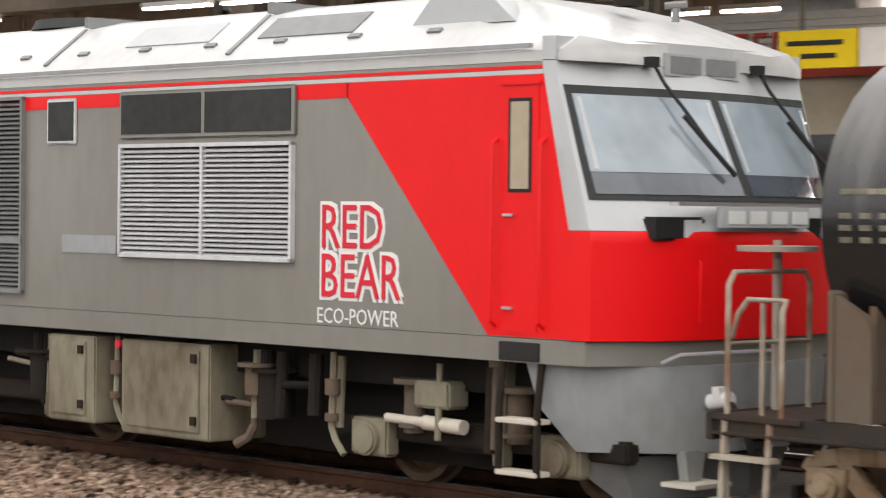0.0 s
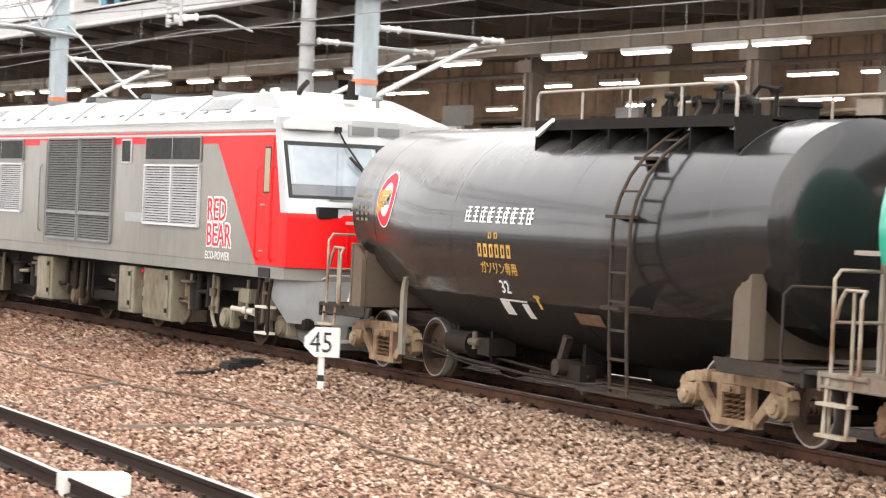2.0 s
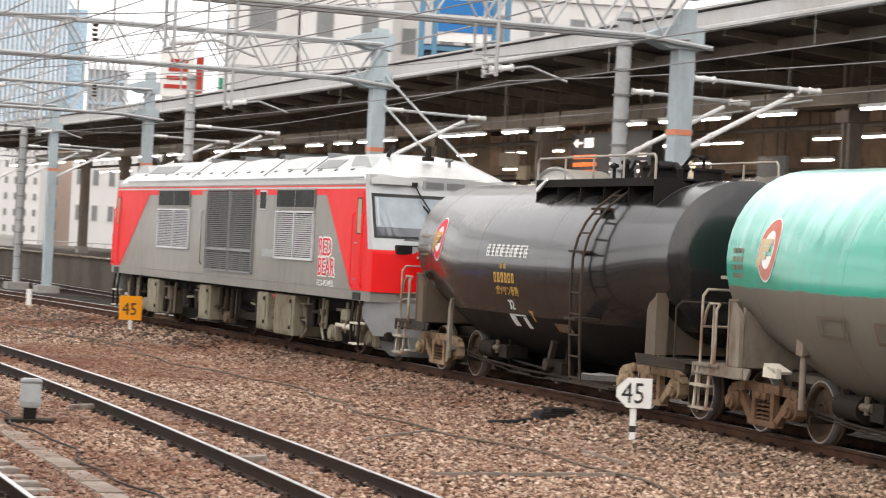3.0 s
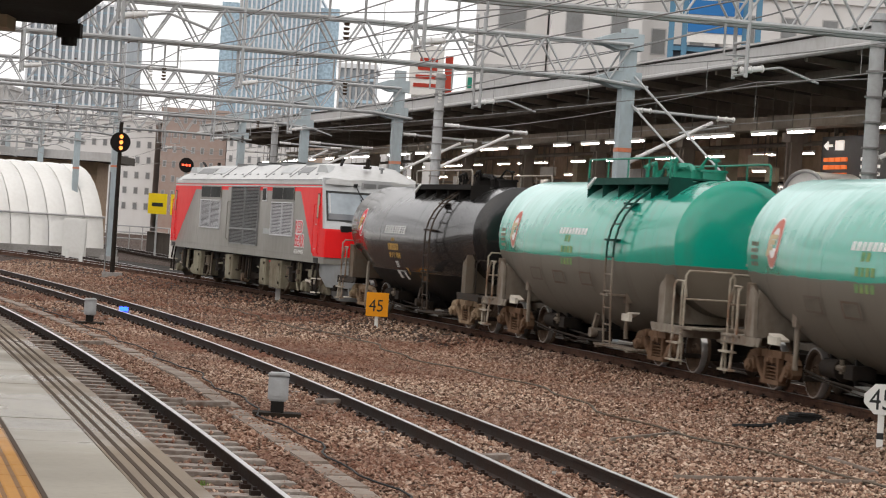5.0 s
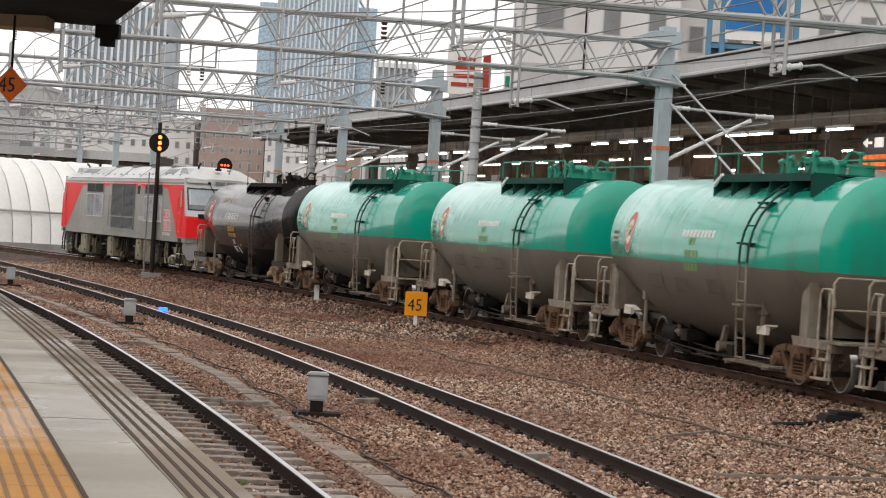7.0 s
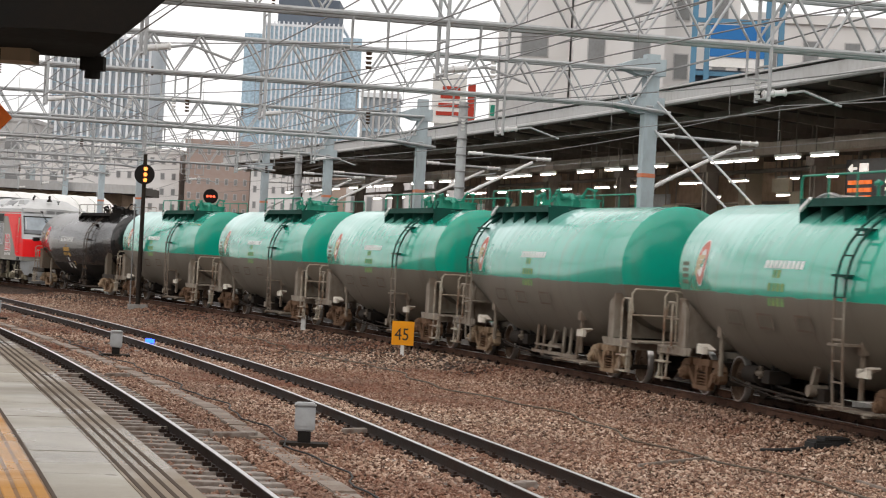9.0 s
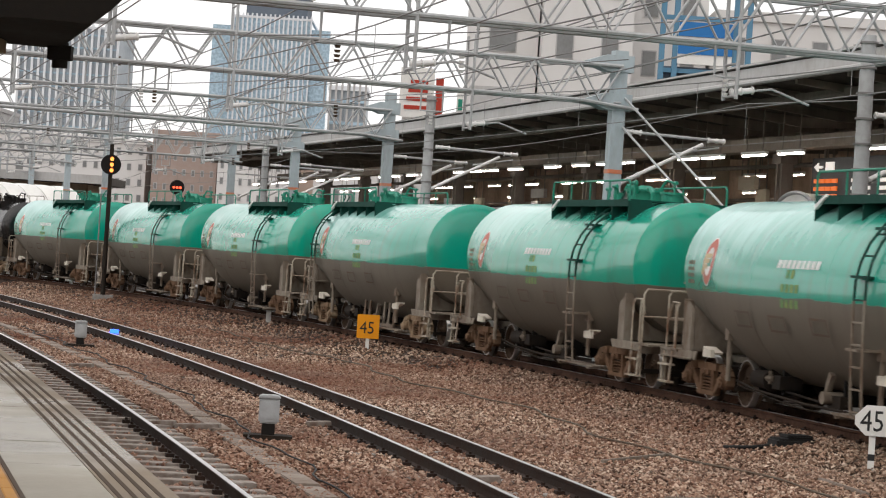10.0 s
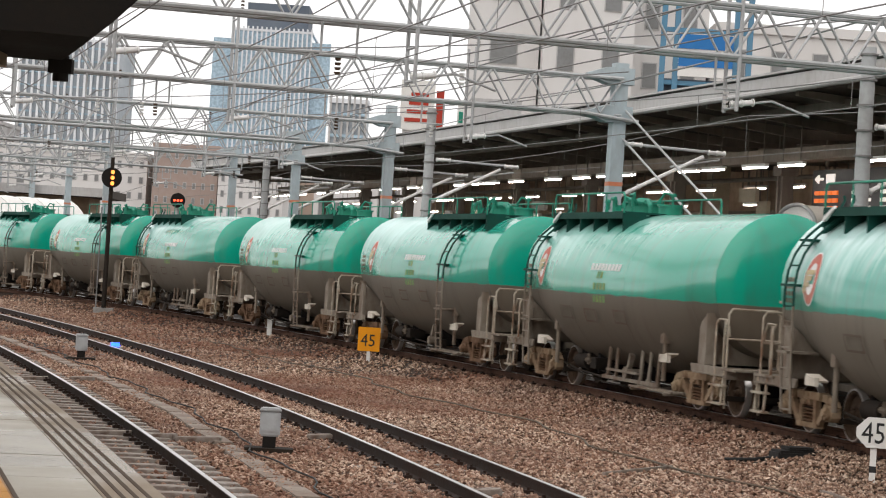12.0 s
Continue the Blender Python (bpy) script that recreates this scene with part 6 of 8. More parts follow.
# ---- far station platform, canopy and fittings ----
M.update({
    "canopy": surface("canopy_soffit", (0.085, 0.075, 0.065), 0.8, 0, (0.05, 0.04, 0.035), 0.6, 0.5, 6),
    "fascia": surface("canopy_fascia", (0.46, 0.455, 0.45), 0.6, 0, (0.28, 0.25, 0.22), 0.5, 0.6, 8, 0.4),
    "beam": surface("station_beam_paint", (0.26, 0.23, 0.19), 0.7, 0, (0.15, 0.11, 0.08), 0.6, 0.6, 8, 0.5),
    "wall": surface("station_back_wall", (0.44, 0.325, 0.23), 0.75, 0, (0.09, 0.065, 0.05), 0.6, 0.35, 4),
    # soot plus the shade behind the train, both in the platform face's colour
    "sooty": surface("sooty_platform_face", (0.10, 0.085, 0.07), 0.8, 0, (0.04, 0.03, 0.025), 0.7, 0.6, 8, 0.4),
    "column": surface("station_column", (0.22, 0.19, 0.16), 0.7, 0, (0.08, 0.06, 0.05), 0.5, 0.8, 8, 0.4),
    "sign_deep": surface("deep_orange_sign", (0.72, 0.15, 0.02), 0.5, 0, (0.4, 0.1, 0.03), 0.4),
    "band": surface("faded_orange_band", (0.62, 0.20, 0.10), 0.6, 0, (0.4, 0.3, 0.25), 0.6, 3, 12),
    "beige": surface("beige_panel", (0.50, 0.44, 0.33), 0.6, 0, (0.3, 0.24, 0.16), 0.4, 0.7, 8),
    "tube_light": glow("fluorescent_tube", (1.0, 0.86, 0.77), 15.0),
    "board": surface("dark_display_board", (0.015, 0.014, 0.014), 0.4, 0, (0.03, 0.03, 0.03), 0.3),
    "led_orange": glow("orange_display", (1.0, 0.20, 0.03), 0.35),
    "led_white": glow("white_display", (1.0, 0.92, 0.85), 0.45),
    "yellow": surface("yellow_panel", (0.85, 0.62, 0.01), 0.5, 0, (0.6, 0.42, 0.05), 0.3),
    "slatpanel": surface("pale_slat_panel", (0.48, 0.46, 0.42), 0.6, 0, (0.3, 0.27, 0.23), 0.4),
    "redsign": surface("red_sign_letters", (0.42, 0.05, 0.03), 0.5, 0, (0.25, 0.05, 0.04), 0.3),
    "signal_on": glow("signal_lamp_yellow", (1.0, 0.30, 0.06), 2.0),
    "signal_red": glow("signal_lamp_red", (1.0, 0.10, 0.04), 1.6),
    "blue_led": glow("blue_marker_lamp", (0.01, 0.05, 1.0), 7.0),
    "shed": surface("translucent_white_sheet", (0.80, 0.79, 0.76), 0.55, 0, (0.55, 0.52, 0.47), 0.35, 0.3, 5),
    # distance haze is mixed into the tower colours, which are paler for it
    "tower_glass": pane_mat("tower_glass", (0.27, 0.38, 0.46), 0.12),
    "tower_fin": surface("tower_fin", (0.74, 0.76, 0.78), 0.5, 0, (0.45, 0.47, 0.5), 0.3, 0.05, 0.4),
    "tower_pale": surface("tower_pale_glass", (0.30, 0.34, 0.37), 0.4, 0, (0.22, 0.25, 0.28), 0.4, 0.1, 0.5),
    "tower_dark": surface("tower_plant_room", (0.10, 0.12, 0.15), 0.6, 0, (0.16, 0.18, 0.2), 0.4, 0.1, 0.5),
    "render_white": surface("white_rendered_wall", (0.66, 0.645, 0.63), 0.7, 0, (0.5, 0.47, 0.44), 0.4, 0.12, 1.2, 0.4),
    "render_tan": surface("tan_rendered_wall", (0.42, 0.33, 0.27), 0.75, 0, (0.3, 0.22, 0.18), 0.5, 0.12, 1.2),
    "brick": surface("weathered_red_brick", (0.36, 0.285, 0.25), 0.75, 0, (0.30, 0.17, 0.13), 0.5, 0.2, 2.0),
    "blue_ad": surface("blue_billboard", (0.03, 0.16, 0.42), 0.5, 0, (0.05, 0.2, 0.4), 0.3),
    "blue_frame": surface("blue_steel_frame", (0.10, 0.24, 0.36), 0.5, 0, (0.15, 0.2, 0.25), 0.4),
})

far_platform = empty("platform_far", "far station platform with a concrete edge", "platform", kind="structure")
part("platform_body", sbox(G(), -60, 108, -1.9, 9.8, GROUND_Z - 0.1, 1.08), M["sooty"], far_platform)
part("platform_edge", sbox(G(), -60, 108, -2.0, -1.4, 1.085, 1.12), M["edge"], far_platform)
back = empty("wall_back", "brown back wall of the far platform building", "wall", kind="structure")
part("wall", sbox(G(), -62, 84, 9.5, 9.8, 1.1, 6.6), M["wall"], back)
for k in range(40):
    s0 = -60 + k * 3.6
    part("panel", sbox(G(), s0 + 0.1, s0 + 3.3, 9.42, 9.494, 1.12, 3.6), M["beige" if k % 5 == 2 else "wall"], back)
    part("window", sbox(G(), s0 + 0.3, s0 + 3.0, 9.44, 9.497, 3.8, 4.7), M["glass_dark"], back)

roof = empty("canopy_far", "long dark platform canopy with a pale grey fascia", "canopy", kind="structure")
prof = [(-2.4, 6.66), (1.2, 6.42), (9.9, 6.72), (9.9, 7.3), (1.2, 6.9), (-2.4, 7.0)]
def sag(s):
    return -0.26 * math.sin(math.pi * max(0.0, s + 4) / 94)


STEPS = [-62, -30, -4] + list(range(4, 89, 6))
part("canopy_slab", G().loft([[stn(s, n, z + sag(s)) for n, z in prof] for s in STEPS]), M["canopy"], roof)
part("fascia", G().loft([[stn(s, n, z + sag(s)) for n, z in ((-2.48, 6.58), (-2.405, 6.58), (-2.405, 6.96), (-2.48, 6.96))] for s in STEPS]), M["fascia"], roof, "pale grey weathered fascia")
part("fascia_cap", G().loft([[stn(s, n, z + sag(s)) for n, z in ((-2.54, 7.004), (-2.2, 7.004), (-2.2, 7.05), (-2.54, 7.05))] for s in STEPS]), M["fascia"], roof)
part("gutter", G().tube([stn(s, -2.56, 6.62 + sag(s)) for s in STEPS], 0.06), M["fascia"], roof)
for k in range(60):
    s = -60 + k * 2.5
    gg = G().loft([[stn(s + ds, n, z + sag(s)) for n, z in ((-2.35, 6.64), (1.2, 6.40), (9.4, 6.66), (9.4, 6.5), (1.2, 6.16), (-2.35, 6.50))] for ds in (-0.07, 0.07)])
    part("rafter", gg, M["column"], roof)
for n in (-1.2, 3.4, 5.8):
    part("purlin", G().loft([[stn(s, a, z + sag(s)) for a, z in ((n - 0.06, 6.30), (n + 0.06, 6.30), (n + 0.06, 6.52 - 0.02 * abs(n)), (n - 0.06, 6.52 - 0.02 * abs(n)))] for s in STEPS]), M["column"], roof)

beam = thing("platform_beam", sbox(sbox(G(), -62, 82, 1.0, 1.3, 5.46, 5.74), -62, 82, 0.9, 1.4, 5.40, 5.455), M["beam"], "long dusty concrete beam over the platform lamps", "beam", kind="structure")
for k in range(20):
    s = -52.4 + k * 7.4
    c = empty("platform_column", "brown steel column of the platform canopy", "column", "columns of the far platform")
    part("shaft", sbox(sbox(G(), s - 0.17, s + 0.17, 1.45, 1.75, 1.08, 6.3), s - 0.05, s + 0.05, 1.38, 1.82, 1.08, 6.3), M["column"], c)
    part("collar", sbox(G(), s - 0.26, s + 0.26, 1.36, 1.84, 5.1, 5.35), M["column"], c)
    part("base", sbox(G(), s - 0.25, s + 0.25, 1.35, 1.85, 1.08, 1.4), M["concrete"], c)
    if k % 2 == 0:
        b = empty("platform_column", "beige square pillar of the platform building", "column", "pillars of the platform building")
        part("shaft", sbox(G(), s + 3.0, s + 3.6, 7.0, 7.6, 1.08, 6.4), M["beige"], b)
        part("base", sbox(G(), s + 2.95, s + 3.65, 6.95, 7.65, 1.08, 1.35), M["column"], b)


def strip_light(s, n, z, length=1.35):
    ob = empty("strip_light", "bright white fluorescent strip light under the canopy", "lamp", "strip lights of the far platform")
    part("housing", sbox(G(), s - length / 2 - 0.04, s + length / 2 + 0.04, n - 0.06, n + 0.06, z + 0.03, z + 0.10), M["sign_white"], ob)
    part("tube", sbox(G(), s - length / 2, s + length / 2, n - 0.04, n + 0.04, z - 0.012, z + 0.026), M["tube_light"], ob, "glowing tube")
    for d in (-0.49, 0.49):
        part("hanger", sbox(G(), s + d - 0.012, s + d + 0.012, n - 0.012, n + 0.012, z + 0.1, 6.68), M["column"], ob)


random.seed(11)
for k in range(58):
    s = -36 + k * 2.15 + (0.5 if k % 3 == 0 else 0)
    if s > 84:
        break
    if k % 5 != 4:
        strip_light(s, 0.0, 5.16)
    if k % 4 != 3:
        strip_light(s + 0.9, 4.4, 5.10)
    if k % 3 == 1:
        strip_light(s + 0.3, 7.6, 4.9)

# departure board
bd = empty("departure_board", "dark hanging departure board with orange and white rows", "display board")
part("case", sbox(G(), 16.1, 20.6, 1.9, 2.2, 3.85, 5.25), M["board"], bd)
for s in (16.5, 20.1):
    part("hanger", sbox(G(), s, s + 0.06, 2.0, 2.06, 5.25, 6.3), M["column"], bd)
part("arrow", G().loft([[stn(a, n, z) for a, z in ((20.42, 5.02), (20.2, 5.13), (20.2, 5.05), (19.95, 5.05), (19.95, 4.99), (20.2, 4.99), (20.2, 4.91))] for n in (1.86, 1.895)]), M["led_white"], bd, "white arrow")
part("track_mark", sbox(G(), 19.3, 19.75, 1.86, 1.895, 4.90, 5.14), M["led_white"], bd)
for r in range(5):
    z = 4.62 - r * 0.19
    for k in range(4):
        part("row_orange", sbox(G(), 20.1 - k * 0.34, 20.38 - k * 0.34, 1.86, 1.895, z, z + 0.10), M["led_orange"], bd)
    for k in range(3):
        part("row_white", sbox(G(), 18.0 - k * 0.36, 18.28 - k * 0.36, 1.86, 1.895, z + 0.01, z + 0.09), M["led_white"], bd)
    part("row_end", sbox(G(), 16.35, 16.75, 1.86, 1.895, z, z + 0.09), M["led_white"], bd)

# round-topped white booth, of which the vault shows above the wagons
booth = empty("platform_booth", "white round-topped booth on the far platform", "booth")
vault = [(18.4 + 1.16 * math.cos(q * math.pi / 16), 3.72 + 0.56 * math.sin(q * math.pi / 16)) for q in range(17)]
part("vault", G().loft([[stn(a, n, z) for a, z in vault] for n in (0.5, 1.6)]), M["sign_white"], booth, "white curved roof")
part("rim", G().tube([stn(a, 0.48, z) for a, z in vault], 0.05), M["steel"], booth)
part("body", sbox(G(), 17.3, 19.5, 0.55, 1.55, 1.1, 3.715), M["beige"], booth)
part("window", sbox(G(), 17.6, 19.2, 0.53, 0.547, 2.1, 3.3), M["glass_dark"], booth)

# waiting room beside the kiosk: flat roof, pale window frames above it, an air conditioner
wr = empty("waiting_room", "low flat-roofed waiting room with pale frames on its roof", "waiting room")
part("wall", sbox(G(), -7.9, -2.8, 3.0, 6.2, 1.09, 4.3), M["wall"], wr)
part("roof", sbox(G(), -8.0, -2.6, 2.75, 6.3, 4.31, 4.50), M["beam"], wr)
part("roof_rail", G().tube([stn(-7.8, 2.8, 4.68), stn(-2.8, 2.8, 4.72)], 0.05), M["slatpanel"], wr)
part("roof_duct", sbox(G(), -6.9, -4.6, 3.2, 3.6, 4.51, 4.62), M["steel"], wr)
for a in (-7.15, -6.55, -6.0, -5.4):
    part("frame_post", sbox(G(), a - 0.06, a + 0.06, 3.3, 3.42, 4.63, 6.3), M["slatpanel"], wr)
for a in (-6.85, -5.7):
    part("dark_pane", sbox(G(), a - 0.22, a + 0.22, 3.34, 3.38, 4.75, 6.2), M["glass_dark"], wr)
ac = empty("air_conditioner", "pale boxy air conditioner unit with a grey grille", "air conditioner")
part("case", sbox(G(), -9.41, -8.42, 2.85, 3.3, 4.18, 4.62), M["slatpanel"], ac)
part("grille", sbox(G(), -9.33, -8.50, 2.83, 2.848, 4.24, 4.48), M["louver_dark"], ac)
part("stand", sbox(G(), -9.3, -8.5, 2.9, 3.25, 1.09, 4.18), M["column"], ac)

# kiosk row of the near stretch of the far platform
for s0, s1, nm in ((-18.2, -9.93, "a"), (-29.0, -19.0, "b")):
    ki = empty("kiosk", "platform kiosk with slatted fascia and red lettering", "kiosk", "kiosks of the far platform")
    part("body", sbox(G(), s0, s1, 3.0, 6.4, 1.09, 4.18), M["beige"], ki)
    part("counter_window", sbox(G(), s0 + 0.4, s1 - 0.4, 2.96, 3.01, 2.0, 3.3), M["glass_dark"], ki)
    part("fascia_board", sbox(G(), s0, s1, 2.9, 2.995, 4.185, 4.90), M["slatpanel"], ki)
    for k in range(7):
        part("slat", sbox(G(), s0, s1, 2.86, 2.9, 4.22 + k * 0.095, 4.275 + k * 0.095), M["slatpanel"], ki)
    part("red_band", sbox(G(), s0, s1, 2.84, 2.9, 4.04, 4.17), M["redsign"], ki)
    if nm == "a":
        for k in range(14):
            if k != 6:
                a = s1 - 2.55 - k * 0.30
                part("letter_bar", sbox(sbox(sbox(G(), a - 0.07, a - 0.02, 2.82, 2.86, 4.34, 4.64), a - 0.23, a - 0.07, 2.822, 2.858, 4.34, 4.40), a - 0.23, a - 0.07, 2.822, 2.858, 4.58, 4.64), M["redsign"], ki)
        for k in range(3):
            c = s1 - 0.27 - k * 0.52
            ring = [[stn(c + 0.25 * math.cos(q * 0.393), nn, 4.58 + 0.25 * math.sin(q * 0.393)) for q in range(16)] for nn in (2.80, 2.855)]
            part("round_badge", G().loft(ring), M["sign_white"], ki)
    part("roof_unit", sbox(G(), s0 + 1.0, s0 + 2.2, 3.6, 4.6, 4.91, 5.3), M["steel"], ki)
thing("beige_pillar", sbox(G(), -12.28, -11.62, 2.3, 2.8, 1.09, 6.4), M["beige"], "broad beige pillar beside the kiosk", "column")
ys_ = empty("platform_sign", "yellow and white platform sign board", "sign")
part("yellow_board", sbox(G(), -18.4, -17.28, 1.6, 1.7, 4.06, 4.53), M["yellow"], ys_)
part("white_board", sbox(G(), -20.0, -18.43, 1.6, 1.7, 4.06, 4.53), M["sign_white"], ys_)
part("text_bar", sbox(sbox(G(), -18.2, -17.4, 1.585, 1.6, 4.34, 4.40), -18.1, -17.6, 1.585, 1.6, 4.18, 4.24), M["ink"], ys_)
part("hanger", sbox(sbox(G(), -17.6, -17.56, 1.63, 1.67, 4.53, 6.3), -19.4, -19.36, 1.63, 1.67, 4.53, 6.3), M["column"], ys_)
random.seed(21)
for k in range(26):
    s = -26 + k * 3.9 + random.uniform(-0.8, 0.8)
    w, hgt, n = random.uniform(0.7, 1.6), random.uniform(1.5, 2.6), random.uniform(5.2, 8.0)
    ob = empty("vending_cabinet", "platform cabinet in a dull pale colour", "cabinet", "cabinets of the far platform")
    part("body", sbox(G(), s, s + w, n, n + 0.7, 1.09, 1.09 + hgt), M[random.choice(["beige", "slatpanel", "steel", "wall"])], ob)
    part("front", sbox(G(), s + 0.08, s + w - 0.08, n - 0.03, n - 0.002, 1.5, 0.95 + hgt), M[random.choice(["glass_dark", "sign_white", "beige"])], ob)
random.seed(22)
for k in range(22):
    s = -24 + k * 4.3 + random.uniform(-1, 1)
    n, z = random.uniform(2.6, 6.5), random.uniform(3.9, 4.7)
    ob = empty("hanging_sign", "small hanging platform sign", "sign", "hanging signs of the far platform")
    w = random.uniform(0.6, 1.5)
    part("panel", sbox(G(), s, s + w, n, n + 0.12, z, z + random.uniform(0.3, 0.5)), M[random.choice(["beige", "sign_white", "board", "steel", "slatpanel"])], ob)
    for a in (s + 0.1, s + w - 0.13):
        part("hanger", sbox(G(), a, a + 0.03, n + 0.04, n + 0.07, z + 0.3, 6.3), M["column"], ob)
for z, n, mat_ in ((5.75, 2.2, "steel"), (5.2, 2.9, "column"), (4.75, 8.6, "beam"), (5.6, 6.2, "column")):
    thing("conduit", G().tube([stn(-60, n, z), stn(-20, n, z), stn(30, n, z), stn(82, n, z)], 0.06), M[mat_], "long pipe run under the platform canopy", "pipe")


# ---- posts, gantries and wires of the overhead line ----
def h_post(s, n, top, band=True, mat="bluegrey"):
    ob = empty("catenary_post", "blue-grey steel overhead-line post with an orange band" if band else "grey banded pole with clamp rings", "post", "overhead-line posts")
    if mat == "bluegrey":
        part("shaft", sbox(sbox(sbox(G(), s - 0.15, s - 0.125, n - 0.15, n + 0.15, -0.3, top), s + 0.125, s + 0.15, n - 0.15, n + 0.15, -0.3, top), s - 0.124, s + 0.124, n - 0.012, n + 0.012, -0.3, top), M[mat], ob)
        part("web_plate", sbox(G(), s - 0.124, s + 0.124, n - 0.15, n - 0.135, -0.3, top), M[mat], ob)
    else:
        part("shaft", G().cyl(stn(s, n, -0.3), stn(s, n, top), 0.15, 0.13, seg=14), M[mat], ob)
        for k in range(int(top / 0.45)):
            z = 0.6 + k * 0.45
            part("clamp_ring", G().cyl(stn(s, n, z), stn(s, n, z + 0.035), 0.168, seg=14), M["wire"], ob)
    if band:
        part("colour_band", sbox(G(), s - 0.158, s + 0.158, n - 0.158, n + 0.158, 4.25, 4.34), M["band"], ob)
    part("footing", sbox(G(), s - 0.4, s + 0.4, n - 0.4, n + 0.4, -0.3, 0.1), M["concrete"], ob)
    return ob


def bracket_plates(ob, s, n, z0, z1):
    for z, h in ((z1 - 0.12, 0.36), (z0 - 0.16, 0.36)):
        part("bracket", G().loft([[stn(s + ds, n + a, b) for a, b in ((0.28, z + h), (-0.34, z + h), (-0.75, z + h * 0.6), (-0.75, z + h * 0.4), (-0.34, z), (0.28, z))] for ds in (-0.19, 0.19)]), M["bluegrey"], ob)


def gantry(s, n0, n1, z0, z1, w=0.5, pitch=1.0):
    """A lattice beam across the tracks: four chords with zigzag bracing."""
    ob = empty("gantry_beam", "grey lattice gantry beam spanning the tracks", "gantry", "lattice gantries of the overhead line")
    for ds in (-w / 2, w / 2):
        part("top_chord", G().tube([stn(s + ds, n0, z1), stn(s + ds, n1, z1)], 0.043), M["steel"], ob)
        part("bottom_chord", G().tube([stn(s + ds, n0 + 0.4, z0 - 0.12), stn(s + ds, n0 - 0.9, z0), stn(s + ds, n1, z0)], 0.043), M["steel"], ob)
    cnt = int((n0 - n1) / pitch)
    for k in range(cnt):
        a, b = n0 - k * pitch, n0 - (k + 1) * pitch
        for ds in (-w / 2, w / 2):
            part("brace", G().tube([stn(s + ds, a, z1), stn(s + ds, (a + b) / 2, z0), stn(s + ds, b, z1)], 0.030, 6), M["steel"], ob)
        part("tie", G().tube([stn(s - w / 2, a, z0), stn(s + w / 2, b, z0)], 0.02, 5), M["steel"], ob)
    return ob


def cantilever(s, n, z=4.95, reach=2.6, way=1):
    ob = empty("cantilever", "pale overhead-line arm with white insulators", "bracket arm", "overhead-line arms")
    part("top_tube", G().tube([stn(s, n + way * 0.2, z + 0.25), stn(s, n + way * reach, z + 0.2)], 0.035), M["steel"], ob)
    part("strut", G().tube([stn(s, n + way * 0.5, z - 0.72), stn(s, n + way * reach * 0.8, z + 0.1)], 0.045), M["insul"], ob)
    part("steady_arm", G().tube([stn(s, n + way * reach * 0.95, z + 0.05), stn(s, n + way * reach * 0.75, z - 0.05), stn(s, n + way * reach * 0.5, z - 0.18)], 0.022), M["steel"], ob)
    for a, b in ((0.2, z + 0.25), (reach, z + 0.2)):
        q = a + (0.42 if a < 1 else -0.42)
        part("insulator", rod_insulator(stn(s, n + way * a, b), stn(s, n + way * q, b)), M["insul"], ob)
    part("insulator", rod_insulator(stn(s, n + way * 0.14, z - 0.92), stn(s, n + way * 0.62, z - 0.66)), M["insul"], ob)


def rod_insulator(p, q):
    """A slim white rod with a metal-ended neck and two shallow sheds."""
    p, q = Vector(p), Vector(q)
    g = G().cyl(p, q, 0.05, 0.045, seg=12)
    for k in (0.05, 0.45, 0.92):
        c = p.lerp(q, k)
        g.cyl(c, c + (q - p) * 0.06, 0.068, 0.058, seg=12)
    return g


def to_station(x, y):
    d = Vector((x, y, 0)) - STN
    return d.dot(SD), d.dot(SN)


POSTS = [(7.6, 37.2, 6.3, True, True), (7.3, 41.0, 6.6, False, False), (3.62, 50.87, 6.95, True, True), (-0.57, 64.0, 6.6, False, False), (-1.9, 72.0, 7.15, True, True), (-6.9, 87.6, 6.3, False, False), (-5.6, 84.8, 6.9, True, True), (-9.4, 101.0, 6.8, True, True)]
for x, y, top, band, beamed in POSTS:
    s, n = to_station(x, y)
    ob = h_post(s, n, top, band, "bluegrey" if band else "steel")
    if beamed:
        bracket_plates(ob, s, n, 5.80, 6.60)
        gantry(s, n, n - 24, 5.80, 6.60)
        e = h_post(s, n - 24, 6.95, True)
    if y > 35:
        cantilever(s, n, 4.95)
for d_ in (112, 124, 138, 154, 172, 195):
    s = d_ - 37
    gantry(s, -5.2 - 0.03 * d_, -36, 5.8, 6.6, pitch=1.4)
    h_post(s, -5.2 - 0.03 * d_, 6.9)
    h_post(s, -36, 6.9)
# stays of the post
for dz, ds in ((6.0, 0.0), (5.35, 0.0)):
    s, n = to_station(3.62, 50.87)
    thing("stay_wire", G().tube([stn(s, n + 0.1, dz), stn(s - 12.5, n + 0.6 + (dz - 5.3), -0.15)], 0.026), M["steel"], "taut steel stay from a post to the ground", "wire", "stays")


